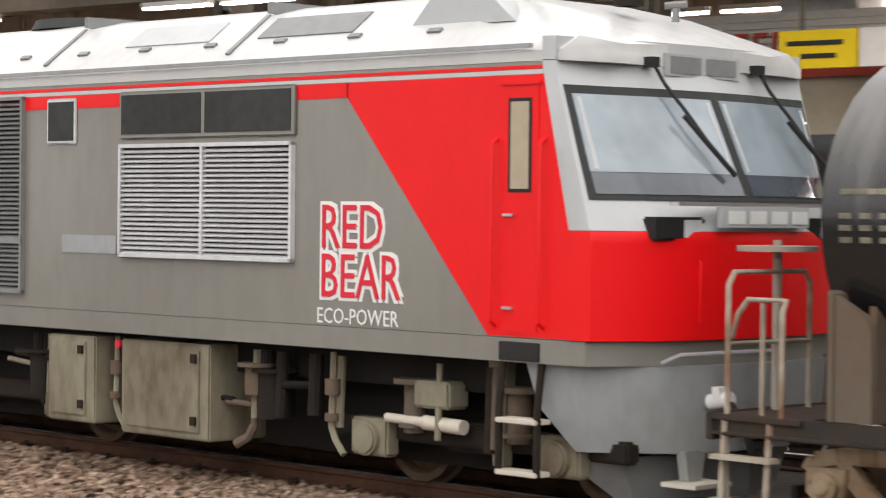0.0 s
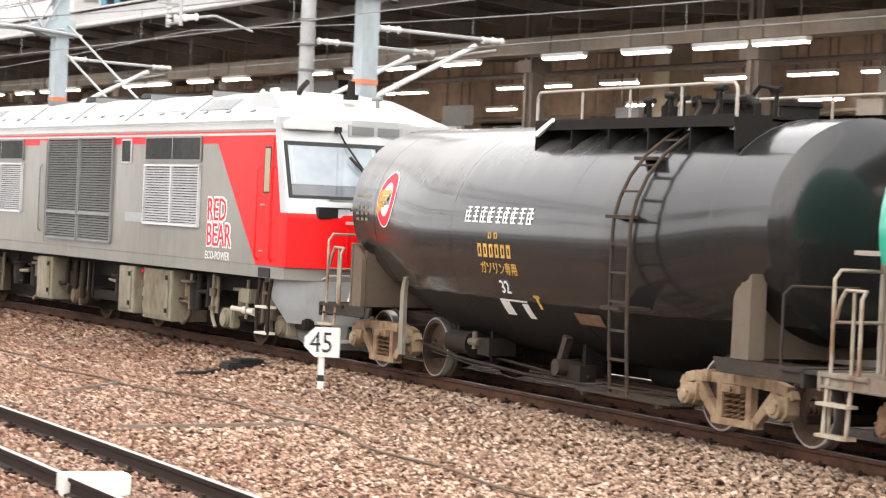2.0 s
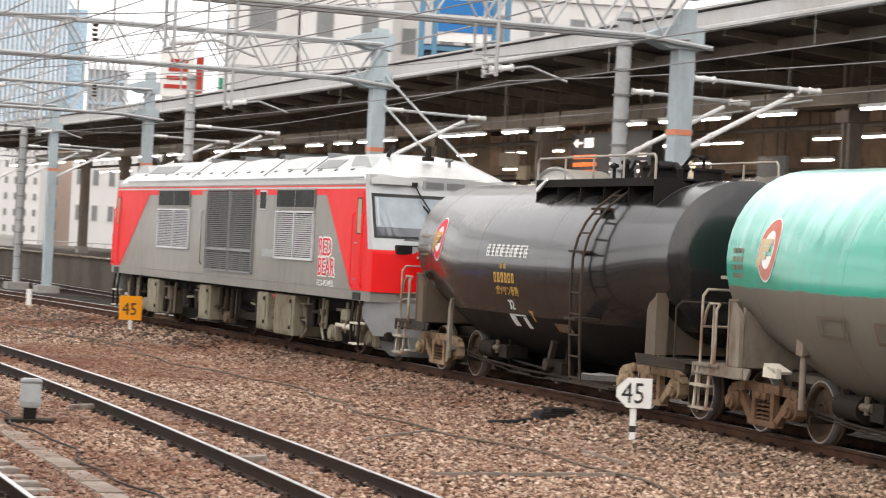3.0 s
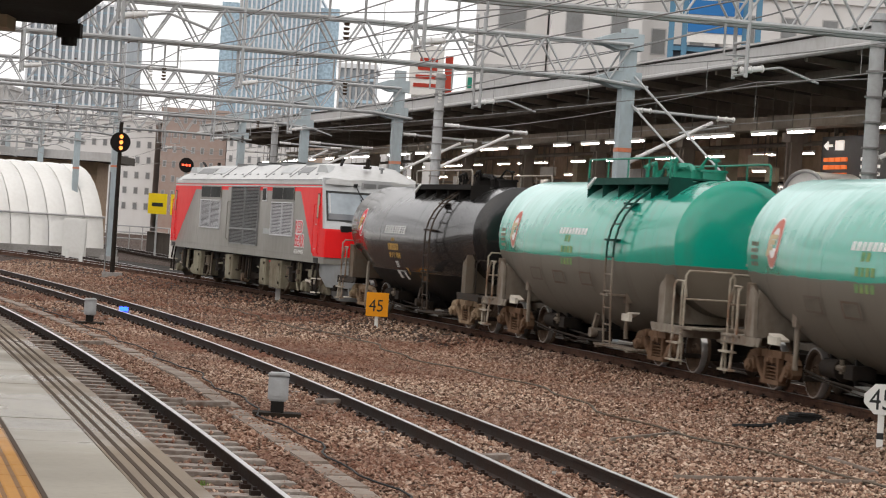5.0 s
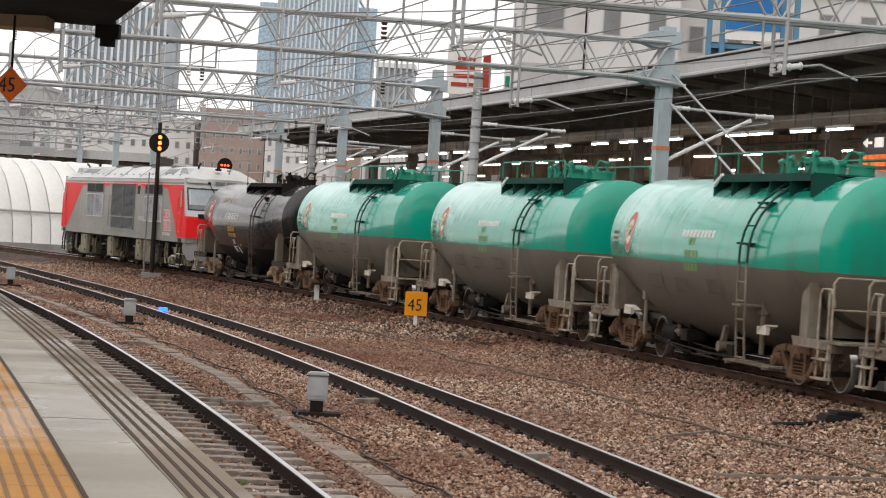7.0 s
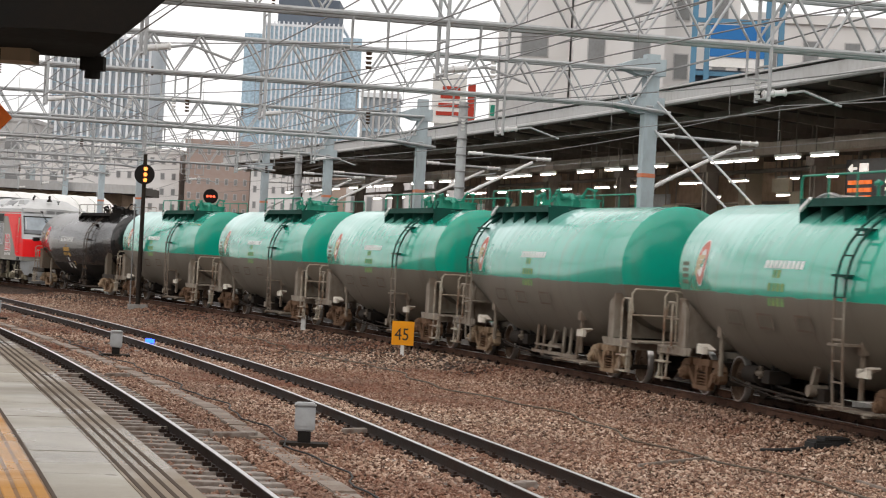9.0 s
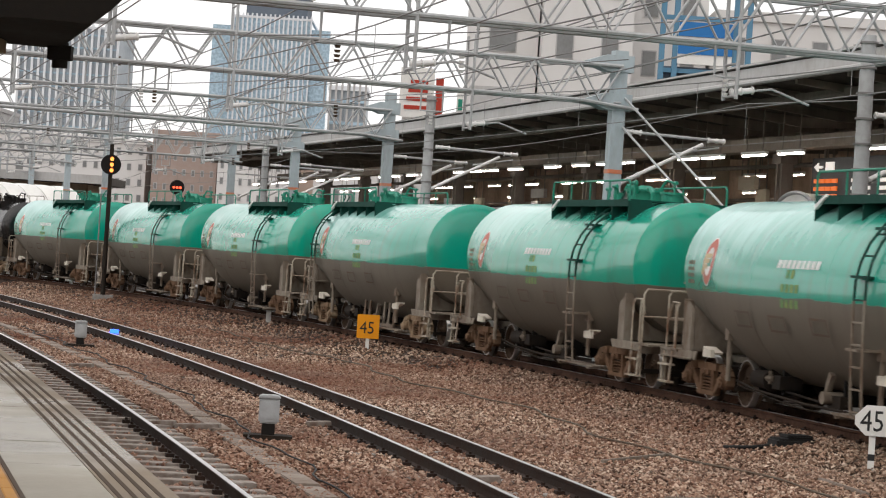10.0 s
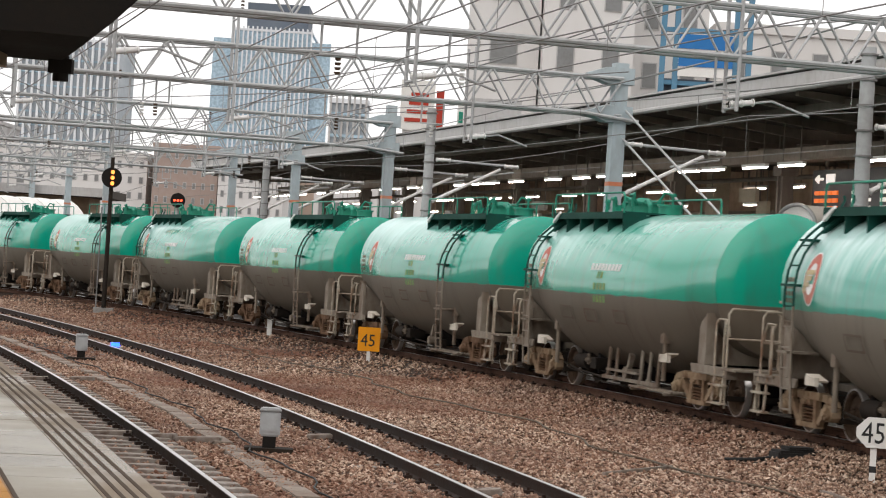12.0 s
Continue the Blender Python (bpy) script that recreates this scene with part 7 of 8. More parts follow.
def overhead(name, pts_fn, y0, y1, z=4.95, drop=0.85):
    ob = empty(name, "thin overhead wires with droppers above a track", "overhead wire", "overhead wires")
    ys2 = np.arange(y0, y1, 2.0)
    lo = [pts_fn(y) + Vector((0.12 * math.sin(y * 0.13), 0, z)) for y in ys2]
    hi = [pts_fn(y) + Vector((0.12 * math.sin(y * 0.13), 0, z + drop - 0.45 * math.sin(math.pi * ((y - 10) % 40) / 40))) for y in ys2]
    part("contact_wire", G().tube(lo, 0.009, 5), M["wire"], ob)
    part("messenger_wire", G().tube(hi, 0.011, 5), M["wire"], ob)
    for a, b in list(zip(lo, hi))[::3]:
        part("dropper", G().tube([a, b], 0.006, 4), M["wire"], ob)


overhead("overhead_wire", lambda y: Vector((bent(y, *MAIN)[0] + 0.53, y, 0)), -20, 150)
overhead("overhead_wire", lambda y: Vector((bent(y, *MIDDLE)[0] - 0.53, y, 0)), -10, 150)
overhead("overhead_wire", lambda y: Vector((bent(y, *NEAR)[0] - 0.53, y, 0)), -10, 120)
overhead("overhead_wire", lambda y: stn(y - 38, -3.7), -10, 150)
for n, z in ((-5.2, 7.1), (-5.8, 6.9), (-9.0, 7.0), (-14.0, 6.95)):
    thing("feeder_wire", G().tube([stn(s, n, z - 0.5 * math.sin(math.pi * (s % 38) / 38)) for s in range(-40, 130, 3)], 0.014, 5), M["wire"], "thick feeder wire slung along the gantries", "wire", "feeder wires")
random.seed(31)
for k in range(34):
    x, y = random.choice([(3.62, 50.87), (-1.9, 72.0), (7.6, 37.2), (-5.6, 84.8), (-9.4, 101.0)])
    s, n = to_station(x, y)
    n -= random.uniform(2, 20)
    ob = empty("gantry_hanger", "rectangular steel hanger under a gantry beam", "hanger", "gantry hangers")
    w = random.uniform(0.35, 0.6)
    part("loop", G().tube([stn(s, n, 5.8), stn(s, n, 5.3), stn(s, n + w, 5.3), stn(s, n + w, 5.8)], 0.025, 5), M["steel"], ob)
    g = G()
    for q in range(4):
        g.cyl(stn(s, n + w / 2, 5.26 - q * 0.07), stn(s, n + w / 2, 5.22 - q * 0.07), 0.05, 0.036, seg=10)
    part("insulator", g, M["insul" if k % 3 else "wheel"], ob)


def drop_post(s, n, top, low):
    """A pair of bars through a gantry that carries a steady arm below and a feeder insulator above."""
    ob = empty("drop_post", "slim twin-bar drop post on a gantry beam with a steady arm", "post", "drop posts of the gantries")
    for ds in (-0.28, 0.28):
        part("bar", G().tube([stn(s + ds, n, top), stn(s + ds * 0.9, n, low)], 0.032, 6), M["steel"], ob)
    for z in (top - 0.1, 5.5, low + 0.05):
        part("crossbar", G().tube([stn(s - 0.28, n, z), stn(s + 0.28, n, z)], 0.022, 5), M["steel"], ob)
    part("steady_arm", G().tube([stn(s, n, low + 0.1), stn(s, n + 0.7, low + 0.22), stn(s, n + 1.35, low + 0.02)], 0.02, 6), M["steel"], ob)
    part("insulator", rod_insulator(stn(s, n, low + 0.12), stn(s, n + 0.4, low + 0.18)), M["insul"], ob)
    sh_ = G()
    for q in range(4):
        sh_.cyl(stn(s, n + 0.12, top + 0.05 + q * 0.075), stn(s, n + 0.12, top + 0.09 + q * 0.075), 0.042, 0.03, seg=10)
    part("feeder_insulator", sh_, M["wheel"], ob, "brown stacked insulator")


for x, y in ((7.6, 37.2), (3.62, 50.87), (-1.9, 72.0), (-5.6, 84.8), (-9.4, 101.0)):
    s, n = to_station(x, y)
    for k, dn in enumerate((3.4, 8.6, 13.1, 17.2)):
        drop_post(s, n - dn, 7.0 + 0.25 * (k % 2), 4.95)
for d_ in (112, 124, 138, 154):
    for n in (-12.0, -17.5, -23.0, -29.0):
        drop_post(d_ - 37, n, 7.2, 4.9)
for n in (-13.2, -22.5):
    overhead("overhead_wire", lambda y, n=n: stn(y - 38, n - 0.0006 * max(y - 60, 0) ** 2), 20, 190)
for n, z in ((-7.4, 7.45), (-16.2, 7.5)):
    thing("feeder_wire", G().tube([stn(s, n, z - 0.35 * math.sin(math.pi * (s % 30) / 30)) for s in range(-10, 150, 3)], 0.013, 5), M["wire"], "thick feeder wire slung along the gantries", "wire", "feeder wires")
# slanting span wires from gantry to gantry
for (s0, n0, z0), (s1, n1, z1) in (((-1.5, -6, 6.6), (13.0, -17, 6.2)), ((13.0, -6, 6.6), (36, -20, 6.2)), ((36, -7, 6.7), (48.0, -22, 6.2)), ((13, -22, 6.6), (48, -9, 6.0))):
    thing("span_wire", G().tube([stn(s0 + (s1 - s0) * k / 8, n0 + (n1 - n0) * k / 8, z0 + (z1 - z0) * k / 8 - 0.25 * math.sin(math.pi * k / 8)) for k in range(9)], 0.012, 5), M["wire"], "thin slack span wire between two gantries", "wire", "span wires")


# ---- trackside things ----
def speed_sign(x, y, mat, w, h, z, octagon, yaw):
    ob = empty("speed_sign", "white octagonal speed sign reading 45 on a short post" if octagon else "orange square speed sign reading 45 on a short post", "sign", m=pose(x, y, 0, 0, 0, yaw))
    c = 0.3 * w if octagon else 0.02
    out = [(-w / 2 + c, -h / 2), (w / 2 - (0.02 if octagon else c), -h / 2), (w / 2 - (0 if octagon else 0), -h / 2 + c * 0.1), (w / 2, h / 2 - 0.01), (w / 2 - 0.01, h / 2), (-w / 2 + c, h / 2), (-w / 2, h / 2 - c), (-w / 2, -h / 2 + c)]
    part("plate", G().prism([(a, z + b) for a, b in out], -0.012, 0.012), M[mat], ob)
    part("post", G().box(-0.04, 0.04, 0.014, 0.07, -0.25, z + h * 0.3), M["sign_white"], ob)
    if octagon:
        part("post_band", G().box(-0.043, 0.043, 0.011, 0.073, 0.02, 0.10), M["ink"], ob)
    m = Matrix.Translation((-w * (0.36 if octagon else 0.38), -0.014, z - h * (0.34 if octagon else 0.29))) @ pose(0, 0, 0, 90, 0, 0)
    words("speed_text", "45", h * (0.98 if octagon else 0.72), M["ink"], ob, m, 0.003, "black numerals", 0.82 if octagon else 0.88)
    return ob


speed_sign(5.5, 28.9, "sign_white", 0.45, 0.38, 0.52, True, -10)
hs = empty("speed_sign", "orange diamond speed sign hanging under the near canopy", "sign", m=pose(-5.99, 28.37, 3.69, 0, 0, -12))
part("plate", G().prism([(-0.22, 0), (0, -0.22), (0.22, 0), (0, 0.22)], -0.01, 0.01), M["sign_deep"], hs)
words("speed_text", "45", 0.26, M["ink"], hs, Matrix.Translation((-0.155, -0.012, -0.09)) @ pose(0, 0, 0, 90, 0, 0), 0.003, "black numerals", 0.9)
part("hanger", G().cyl((0, 0.02, 0.1), (0, 0.02, 0.85), 0.015), M["dark"], hs)
speed_sign(-1.62, 54.2, "sign_orange", 0.52, 0.56, 0.45, False, 0)

sg = empty("signal_mast", "dark trackside colour-light signal showing two yellow lamps", "signal", m=pose(-11.9, 82.0, 0, 0, 0, 8))
part("mast", G().cyl((0, 0, -0.3), (0, 0, 5.4), 0.09, 0.07), M["under"], sg, "dark tubular mast")
part("ladder", G().tube([(-0.28, 0.1, -0.2), (-0.28, 0.1, 3.6)], 0.025).tube([(-0.05, 0.1, -0.2), (-0.05, 0.1, 3.6)], 0.025), M["wire"], sg)
disc = G().loft([[(0.36 * math.cos(q * 0.2618), -0.16 - d, 4.66 + 0.36 * math.sin(q * 0.2618)) for q in range(24)] for d in (0.0, 0.04)])
part("backboard", disc, M["dark"], sg, "round black backboard")
part("head", G().box(-0.14, 0.14, -0.15, 0.05, 4.37, 4.95), M["dark"], sg)
for z in (4.46, 4.66, 4.86):
    part("lamp", G().cyl((0.03, -0.205, z), (0.03, -0.24, z), 0.07, seg=14), M["signal_on"], sg, "lit amber lamp")
    part("hood", G().loft([[(0.03 + 0.10 * math.cos(q * 0.349), -0.20 - d, z + 0.10 * math.sin(q * 0.349)) for q in range(10)] for d in (0.0, 0.16)], caps=False), M["dark"], sg)
part("footing", G().box(-0.35, 0.35, -0.3, 0.3, -0.3, 0.05), M["concrete"], sg)
s2 = empty("signal_mast", "distant signal with a round head of red lamps", "signal", m=pose(-13.0, 112.0, 0.3, 0, 0, 8))
part("mast", G().cyl((0, 0, -0.6), (0, 0, 4.6), 0.08), M["steel"], s2)
part("backboard", G().loft([[(0.36 * math.cos(q * 0.2618), -0.12 - d, 4.35 + 0.36 * math.sin(q * 0.2618)) for q in range(24)] for d in (0.0, 0.04)]), M["dark"], s2)
for dx in (-0.16, 0.0, 0.16):
    part("lamp", G().cyl((dx, -0.165, 4.35), (dx, -0.2, 4.35), 0.06, seg=12), M["signal_red"], s2)


def track_box(x, y, yaw, h=0.31):
    ob = empty("track_box", "small grey trackside equipment box on a dark stand", "equipment box", "trackside equipment boxes", pose(x, y, 0, 0, 0, yaw))
    part("case", G().box(-0.125, 0.125, -0.09, 0.09, 0.04, 0.04 + h), M["steel"], ob, bevel=0.02)
    part("cap", G().prism([(-0.14, 0.04 + h), (0.14, 0.04 + h), (0.11, 0.08 + h), (-0.11, 0.08 + h)], -0.11, 0.11), M["steel"], ob, bevel=0.01)
    part("stand", G().box(-0.08, 0.08, -0.07, 0.07, -0.12, 0.04), M["dark"], ob)
    part("foot", G().box(-0.3, 0.3, -0.16, 0.16, -0.17, -0.10), M["under"], ob)
    part("cover_plate", G().box(-0.08, 0.08, -0.105, -0.091, 0.10, 0.04 + h * 0.85), M["steel"], ob, bevel=0.004)


track_box(-2.0, 28.5, 5)
track_box(-7.4, 48.2, 10)
track_box(-13.6, 66.0, 12)
bl = empty("marker_lamp", "small glowing blue marker lamp between the rails", "lamp", m=pose(-7.3, 52.6, 0))
part("case", G().box(-0.12, 0.12, -0.1, 0.1, -0.17, -0.02), M["steel"], bl)
part("lens", G().cyl((0, -0.1, -0.01), (0, -0.1, 0.07), 0.10, seg=14), M["blue_led"], bl, "bright blue lens")
for x, y in ((-4.8, 65.7), (-14.6, 91.8), (-16.5, 100)):
    st = empty("marker_stake", "short white marker stake in the ballast", "stake", "white marker stakes", pose(x, y, 0))
    part("stake", G().box(-0.07, 0.07, -0.05, 0.05, -0.25, 0.42), M["sign_white"], st, bevel=0.01)
    part("cap", G().box(-0.08, 0.08, -0.06, 0.06, 0.42, 0.46), M["sign_white"], st)

# point machine beside the main track, with rods and cables
pm = empty("point_machine", "black oily point machine with rods beside the rail", "point machine", m=pose(5.15, 32.1, 0, 0, 0, 14))
part("case", G().box(-0.45, 0.45, -0.2, 0.2, -0.17, 0.02), M["black"], pm, bevel=0.03)
part("cover", G().box(-0.3, 0.1, -0.17, 0.17, 0.02, 0.07), M["black"], pm, bevel=0.02)
for dy in (-0.08, 0.1):
    part("rod", G().cyl((0.3, dy, -0.06), (1.3, dy + 0.1, -0.06), 0.02), M["chrome"], pm)
part("bed_plate", G().box(-0.9, 1.2, -0.34, 0.34, -0.2, -0.15), M["under"], pm)
part("hose", G().tube([(-0.5, 0, -0.1), (-0.8, -0.15, -0.12), (-1.2, -0.1, -0.14)], 0.03), M["black"], pm)
for x, y, yaw, ln in ((3.6, 24.5, 20, 2.4), (4.8, 26.8, 100, 1.6), (6.4, 25.5, 15, 1.2), (2.6, 29.0, 60, 2.0)):
    thing("wooden_batten", G().box(-ln / 2, ln / 2, -0.025, 0.025, -0.16, -0.115), M["troughlid"], "weathered batten lying on the ballast", "batten", "battens on the ballast", pose(x, y, 0, 0, 0, yaw), 0.008)
for x, y, yaw, ln in ((-4.07, 29.4, 8, 0.55), (-3.4, 29.45, -4, 0.32), (-2.95, 29.3, 6, 0.6), (-1.5, 31.0, 12, 0.4), (-6.9, 40.2, 15, 0.5), (-6.25, 41.0, 4, 0.45), (0.55, 24.7, 22, 0.5)):
    thing("concrete_piece", G().prism([(-ln / 2, -0.08), (ln / 2 - 0.04, -0.09), (ln / 2, 0.05), (0.1, 0.09), (-ln / 2 + 0.03, 0.075)], -0.16, -0.085, "z"), M["sleeper_pale"], "pale broken piece of concrete lying on the ballast", "concrete", "concrete pieces on the ballast", pose(x, y, 0, 2, -3, yaw), 0.01)
thing("white_block", G().box(-0.28, 0.28, -0.12, 0.12, -0.17, 0.02), M["sign_white"], "white painted block between the rails", "block", m=pose(1.75, 18.75, 0, 0, 0, 10), bevel=0.015)


def tuft(name, x, y, rx, ry, count, seed, tall):
    rng = random.Random(seed)
    g = G()
    for _ in range(count):
        a, r = rng.uniform(0, 6.283), math.sqrt(rng.random())
        px, py = x + rx * r * math.cos(a), y + ry * r * math.sin(a)
        h, b, w = tall * rng.uniform(0.4, 1.0) * (1.15 - r * 0.7), rng.uniform(0, 6.283), rng.uniform(0.004, 0.009)
        dx, dy = math.cos(b), math.sin(b)
        lean = rng.uniform(0.1, 0.6) * h
        z = GROUND_Z
        g.add([(px - dy * w, py + dx * w, z), (px + dy * w, py - dx * w, z), (px + dx * lean * 0.4 + dy * w * 0.7, py + dy * lean * 0.4 - dx * w * 0.7, z + h * 0.6), (px + dx * lean * 0.4 - dy * w * 0.7, py + dy * lean * 0.4 + dx * w * 0.7, z + h * 0.6), (px + dx * lean, py + dy * lean, z + h)],
              [(0, 1, 2, 3), (3, 2, 4)])
    ob = thing(name, g, M["grass"], "patch of fresh green grass in the ballast", "grass", kind="stuff")
    return ob


tuft("grass_patch", 4.15, 17.3, 0.62, 0.7, 2800, 1, 0.13)
tuft("grass_patch", 5.3, 16.4, 0.5, 0.5, 900, 2, 0.10)
tuft("grass_patch", -1.75, 18.6, 0.3, 0.8, 1500, 3, 0.12)
tuft("grass_patch", -2.2, 20.5, 0.2, 0.8, 500, 4, 0.08)

# ---- left: white barrel shed, shelter, cabinets ----
shed = empty("barrel_shed", "white ribbed barrel-roofed shed of translucent sheeting", "shed")
ax, bx_, C0, R0 = Vector((-0.86, -0.5, 0)), Vector((0.5, -0.86, 0)), Vector((-20.0, 122.6, 0)), 4.6
for k in range(26):
    rings = []
    for d, r in ((0.02, R0 - 0.03), (0.12, R0 + 0.03), (0.5, R0 + 0.05), (0.88, R0 + 0.03), (0.98, R0 - 0.03)):
        p = C0 + ax * (k + d)
        out = [p + bx_ * (r * math.cos(q * math.pi / 20)) + Vector((0, 0, r * math.sin(q * math.pi / 20) - 0.1)) for q in range(21)]
        inn = [p + bx_ * ((r - 0.06) * math.cos(q * math.pi / 20)) + Vector((0, 0, (r - 0.06) * math.sin(q * math.pi / 20) - 0.1)) for q in range(20, -1, -1)]
        rings.append(out + inn)
    part("sheet", G().loft(rings), M["shed"], shed)
part("seam", G().tube([C0 + bx_ * (R0 * 0.93 + 0.08) + ax * d + Vector((0, 0, R0 * 0.40)) for d in (0, 13, 26)], 0.06), M["fascia"], shed)
part("kerb", G().loft([[C0 + ax * d + bx_ * a + Vector((0, 0, z)) for a, z in ((4.3, -0.2), (5.2, -0.2), (5.2, 0.25), (4.3, 0.25))] for d in (-0.5, 27)]), M["concrete"], shed)
part("end_wall", G().loft([[C0 + ax * d + bx_ * ((R0 - 0.1) * math.cos(q * math.pi / 16)) + Vector((0, 0, (R0 - 0.1) * math.sin(q * math.pi / 16) - 0.1)) for q in range(17)] for d in (0.0, 0.1)]), M["shed"], shed)
sh = empty("shelter_roof", "low dark flat-roofed shelter behind the shed", "shelter")
part("roof", G().box(-48, -19.5, 133, 141, 5.0, 5.45), M["canopy"], sh)
part("roof_edge", G().box(-48, -19.4, 132.9, 132.99, 5.0, 5.5), M["fascia"], sh)
part("wall", G().box(-47, -21, 136, 140.5, -0.2, 5.0), M["wall"], sh)
for x in (-46, -40, -34, -28, -22):
    part("post", G().box(x - 0.12, x + 0.12, 133.4, 133.7, -0.2, 5.0), M["steel"], sh)
for x, y, w, h in ((-17.6, 108.5, 1.1, 1.75), (-14.2, 121, 0.9, 1.5), (-10.5, 126, 0.9, 1.7)):
    cb = empty("equipment_cabinet", "pale grey trackside equipment cabinet", "cabinet", "trackside cabinets", pose(x, y, 0, 0, 0, 8))
    part("body", G().box(-w / 2, w / 2, -0.4, 0.4, -0.1, h), M["sign_white"], cb, bevel=0.03)
    part("door", G().box(-w / 2 + 0.06, w / 2 - 0.06, -0.43, -0.402, 0.1, h - 0.08), M["sign_white"], cb, bevel=0.01)
    part("plinth", G().box(-w / 2 - 0.05, w / 2 + 0.05, -0.45, 0.45, -0.25, -0.1), M["concrete"], cb)
fence = empty("yard_fence", "long pale railing along the far edge of the yard", "fence")
for k in range(46):
    x, y = -30 + k * 0.85, 150 - k * 0.1
    part("fence_post", G().box(x - 0.03, x + 0.03, y - 0.03, y + 0.03, -0.2, 1.3), M["steel"], fence)
for z in (0.5, 0.9, 1.3):
    part("fence_rail", G().tube([(-30, 150, z), (8.2, 145.5, z)], 0.04), M["steel"], fence)
for x in (-15.8, -14.6):
    yp = empty("yellow_notice", "yellow notice board on a post", "sign", "yellow notices", pose(x, 124, 0))
    part("board", G().box(-0.5, 0.5, -0.03, 0.03, 2.2, 3.3), M["yellow"], yp)
    part("text_bar", G().box(-0.3, 0.3, -0.04, -0.031, 2.6, 2.8), M["ink"], yp)
    part("post", G().box(-0.05, 0.05, 0.03, 0.1, -0.2, 3.0), M["steel"], yp)

# ---- the near platform's own canopy end ----
oc = empty("canopy_near", "dark underside of the near platform canopy end", "canopy", kind="structure")
outl = [(-16, 4.45), (-5.75, 4.58), (-5.05, 4.56), (-4.85, 4.72), (-4.42, 5.15), (-4.2, 5.5), (-16, 5.7)]
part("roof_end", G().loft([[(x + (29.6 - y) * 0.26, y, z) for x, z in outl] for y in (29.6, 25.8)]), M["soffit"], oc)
part("downpipe", G().cyl((-5.0, 29.4, 4.3), (-5.0, 29.4, 4.62), 0.10).box(-5.15, -4.85, 29.3, 29.5, 4.40, 4.58), M["dark"], oc)
part("lamp_case", G().box(-6.3, -5.65, 28.6, 29.2, 4.42, 4.60), M["wall"], oc)
for k in range(4):
    y = 6 + k * 7.5
    x = bent(y, *NEAR)[0] - 2.03 - 5.2
    ob = empty("platform_column", "grey steel column of the near canopy", "column", "columns of the near platform")
    part("shaft", G().box(x - 0.15, x + 0.15, y - 0.15, y + 0.15, PZ, 4.6), M["steel"], ob)


# ---- distance: towers and town ----
def tower(x0, x1, y, z1, depth, fins, floors, label, mats=("tower_glass", "tower_fin")):
    ob = empty("office_tower", label, "building")
    part("wall", G().box(x0, x1, y, y + depth, -1, z1), M[mats[0]], ob)
    w = (x1 - x0) / fins
    for k in range(fins + 1):
        x = x0 + k * w
        part("fin", G().box(x - w * 0.17, x + w * 0.17, y - w * 0.5, y, 0, z1 + 1.2), M[mats[1]], ob)
    for k in range(floors):
        z = z1 * (k + 0.5) / floors
        part("floor_band", G().box(x0, x1, y - 0.25, y - 0.02, z - 0.2, z + 0.2), M["tower_glass"], ob)
    part("roof", G().box(x0 - 0.3, x1 + 0.3, y - 0.3, y + depth, z1, z1 + 0.6), M["tower_fin"], ob)
    return ob


t1 = tower(-57.5, -37.5, 598, 60.0, 30, 17, 17, "tall glass office tower with white vertical fins")
part("wing", G().box(-63, -57.6, 600, 626, 0, 58), M["tower_glass"], t1)
part("wing", G().box(-37.4, -32.5, 600, 626, 0, 58), M["tower_glass"], t1)
part("plant_room", G().box(-55, -39, 604, 622, 60.6, 68), M["tower_dark"], t1)
tower(-111, -86, 592, 54.0, 30, 15, 16, "pale ribbed office tower seen through the gantries", ("tower_pale", "tower_fin"))
tower(-15.8, -11.2, 300, 22.6, 12, 6, 8, "small grey building with dark window strips", ("tower_pale", "fascia"))


def block(name, x0, x1, y, z1, depth, mat, cols, rows, label, zlow=2.0):
    ob = empty(name, label, "building")
    part("wall", G().box(x0, x1, y, y + depth, -1, z1), M[mat], ob)
    part("parapet", G().box(x0 - 0.15, x1 + 0.15, y - 0.15, y + depth, z1, z1 + 0.5), M[mat], ob)
    w, h = (x1 - x0) / cols, (z1 - zlow) / rows
    for i in range(cols):
        for j in range(rows):
            a, b = x0 + w * (i + 0.30), zlow + h * (j + 0.3)
            fr = part("window", G().box(a, a + w * 0.40, y - 0.05, y - 0.002, b, b + h * 0.45), M["fascia"], ob)
            part("pane", G().box(a + 0.06, a + w * 0.40 - 0.06, y - 0.07, y - 0.051, b + 0.06, b + h * 0.45 - 0.06), M["louver_dark"], fr)
    return ob


block("apartment_building", 0.6, 4.3, 121, 32, 10, "render_white", 1, 9, "white rendered building with few windows behind the canopy")
block("apartment_building", 4.4, 9.0, 118, 34, 12, "render_white", 2, 10, "white apartment building with dark windows")
block("apartment_building", 9.2, 13.2, 122, 30, 12, "render_white", 2, 9, "white building behind a blue billboard")
block("apartment_building", 13.4, 24.0, 119, 15.2, 12, "render_white", 5, 4, "low white building with a row of dark windows")
thing("roof_box", G().box(1.0, 3.2, 108, 110, 7.3, 10.2), M["fascia"], "grey plant box on the roof line", "roof unit")
ad = empty("billboard", "blue and white billboard on a blue steel frame", "billboard")
part("panel", G().box(10.0, 12.45, 104.3, 104.5, 11.5, 13.4), M["sign_white"], ad)
part("stripe", G().box(10.0, 12.45, 104.25, 104.297, 11.95, 12.35), M["blue_ad"], ad)
part("stripe", G().box(10.0, 12.45, 104.25, 104.297, 12.75, 13.4), M["blue_ad"], ad)
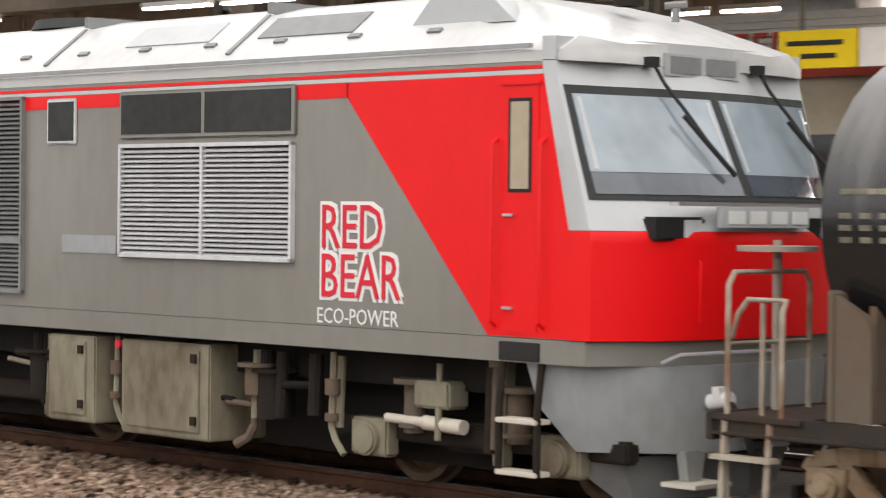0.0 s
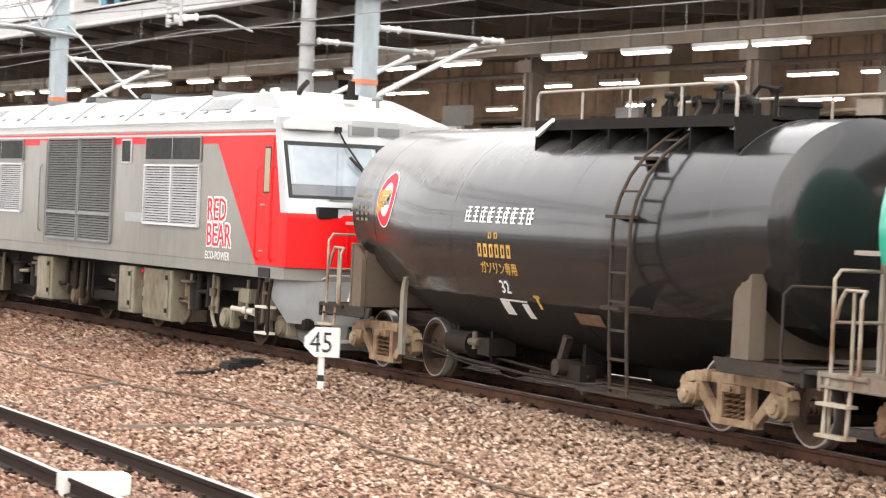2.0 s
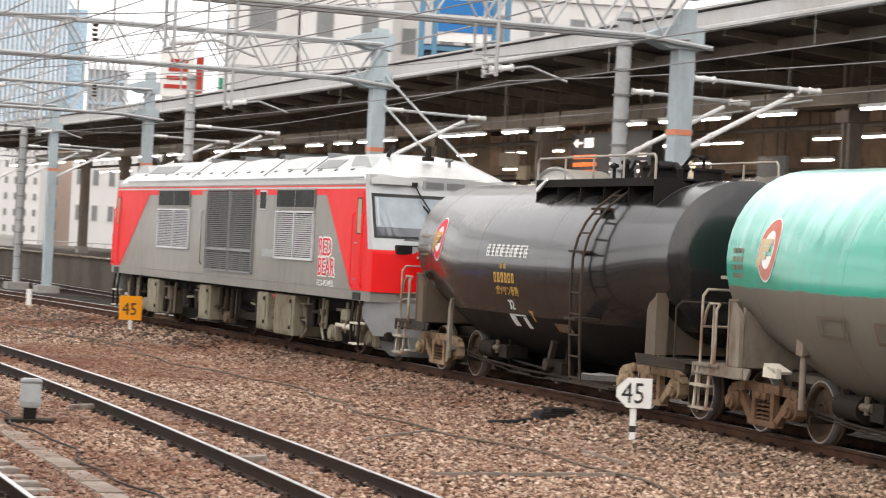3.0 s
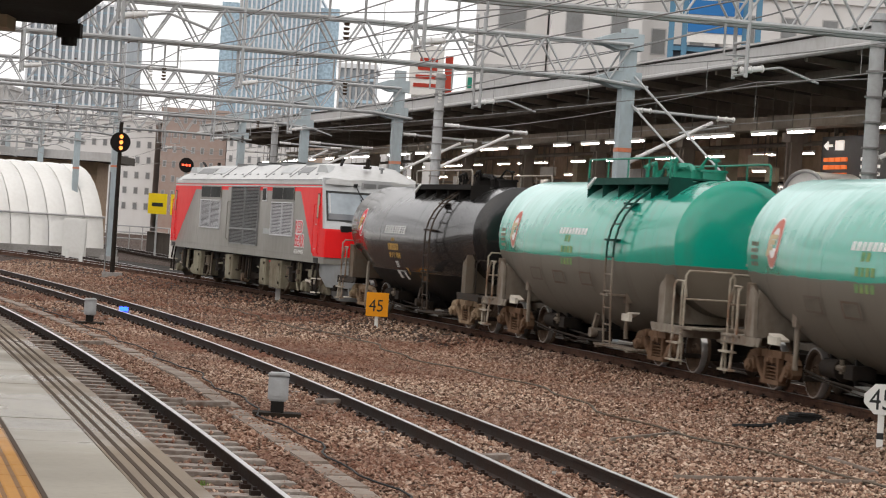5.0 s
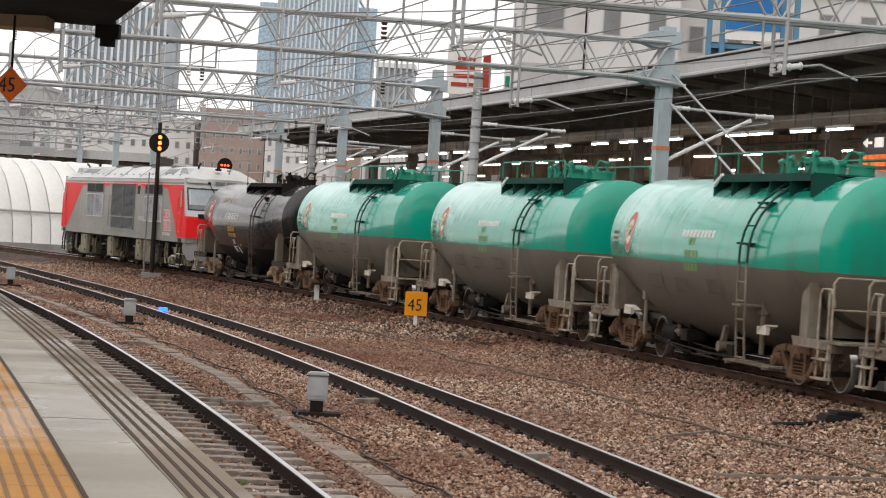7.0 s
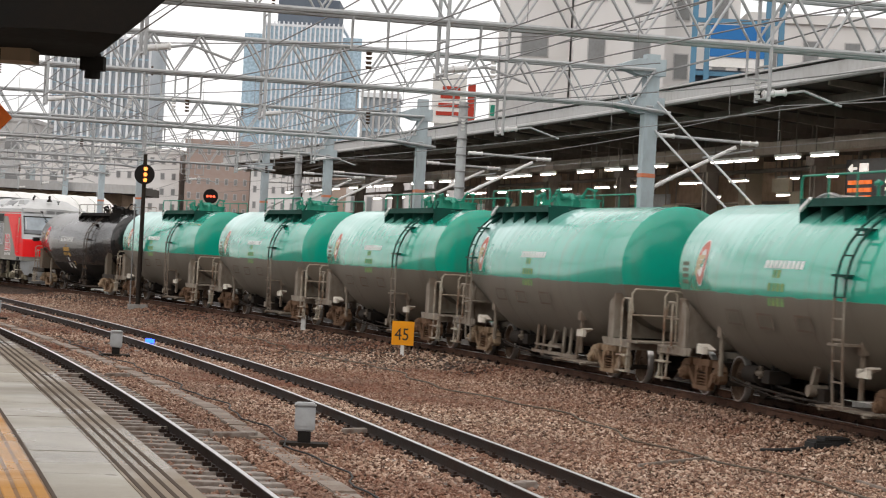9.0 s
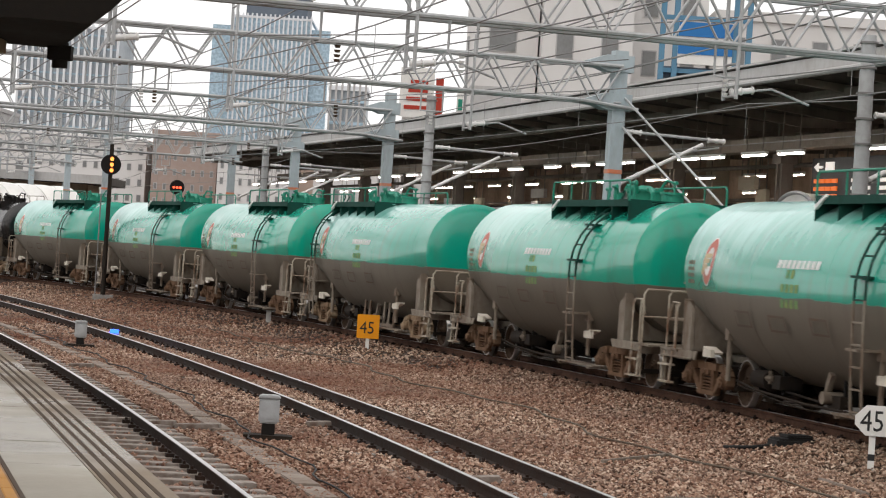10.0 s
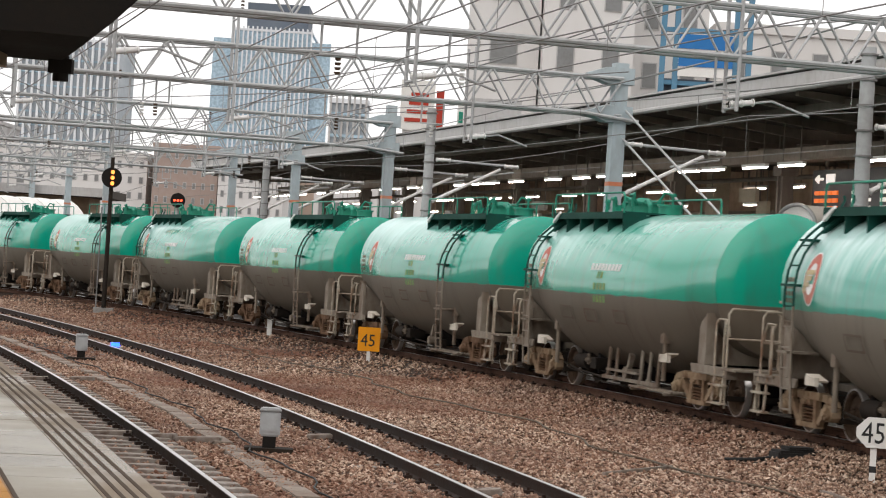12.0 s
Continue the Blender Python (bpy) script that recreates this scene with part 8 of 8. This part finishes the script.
for x in (9.3, 9.9, 12.6, 13.2):
    part("frame_post", G().box(x - 0.12, x + 0.12, 104.4, 104.7, 6, 15.5), M["blue_frame"], ad)
for z in (11.2, 13.6, 15.2):
    part("frame_rail", G().box(9.2, 13.3, 104.5, 104.75, z - 0.1, z + 0.1), M["blue_frame"], ad)
part("back_panel", G().box(9.2, 13.3, 104.8, 104.9, 10.2, 11.4), M["tower_dark"], ad)
rs_ = empty("billboard", "pale billboard with red bars on a distant roof", "billboard")
part("panel", G().box(-3.4, -1.2, 150, 150.2, 11.0, 14.2), M["sign_white"], rs_)
for k in range(4):
    part("text_bar", G().box(-3.1 + k * 0.12, -1.6, 149.95, 149.99, 11.5 + 0.55 * k, 11.75 + 0.55 * k), M["redsign"], rs_)
part("side_panel", G().box(-1.1, -0.6, 150, 150.2, 11.2, 13.6), M["redsign"], rs_)
part("leg", G().box(-3.2, -1.0, 150.3, 152, 0, 11), M["render_white"], rs_)
gb = empty("billboard", "green and white roof sign", "billboard")
part("panel", G().box(0.3, 1.6, 148, 148.2, 11.4, 12.8), M["sign_white"], gb)
part("mark", G().box(0.4, 1.0, 147.94, 147.99, 11.5, 12.2), M["greenfit"], gb)
part("leg", G().box(0.3, 1.6, 148.3, 150, 0, 11.3), M["render_white"], gb)
random.seed(41)
x = -95.0
while x < 20:
    w, h, y = random.uniform(7, 15), random.uniform(7, 17), random.uniform(255, 380)
    block("town_building", x, x + w, y, h, 14, random.choice(["render_white", "render_tan", "fascia", "render_tan"]), random.randint(3, 6), random.randint(3, 5), "distant low town building with small windows", 1.0)
    x += w * random.uniform(0.75, 1.05)
block("apartment_building", -31.0, -24.2, 243, 12.9, 12, "brick", 7, 7, "reddish brick building with many small windows", 2.0)
block("apartment_building", -23.8, -17.0, 240, 10.8, 12, "render_white", 7, 6, "pale office block with rows of small windows", 1.0)
block("apartment_building", -45.0, -32.0, 246, 11.8, 12, "render_white", 11, 6, "white building with many small windows", 2.0)
block("apartment_building", -9.5, -5.0, 165, 9.5, 10, "render_white", 4, 3, "white three-storey building beyond the yard")
block("apartment_building", -4.6, 2.0, 170, 8.0, 10, "fascia", 5, 3, "grey low building beyond the yard")
# added wall behind the eye, never seen, bounds the horizon for reflections
thing("rear_station_wall", G().box(-60, 60, -40, -39.5, -0.2, 9), M["beam"], "plain added wall out of view behind the camera", "wall", kind="structure")


motions()
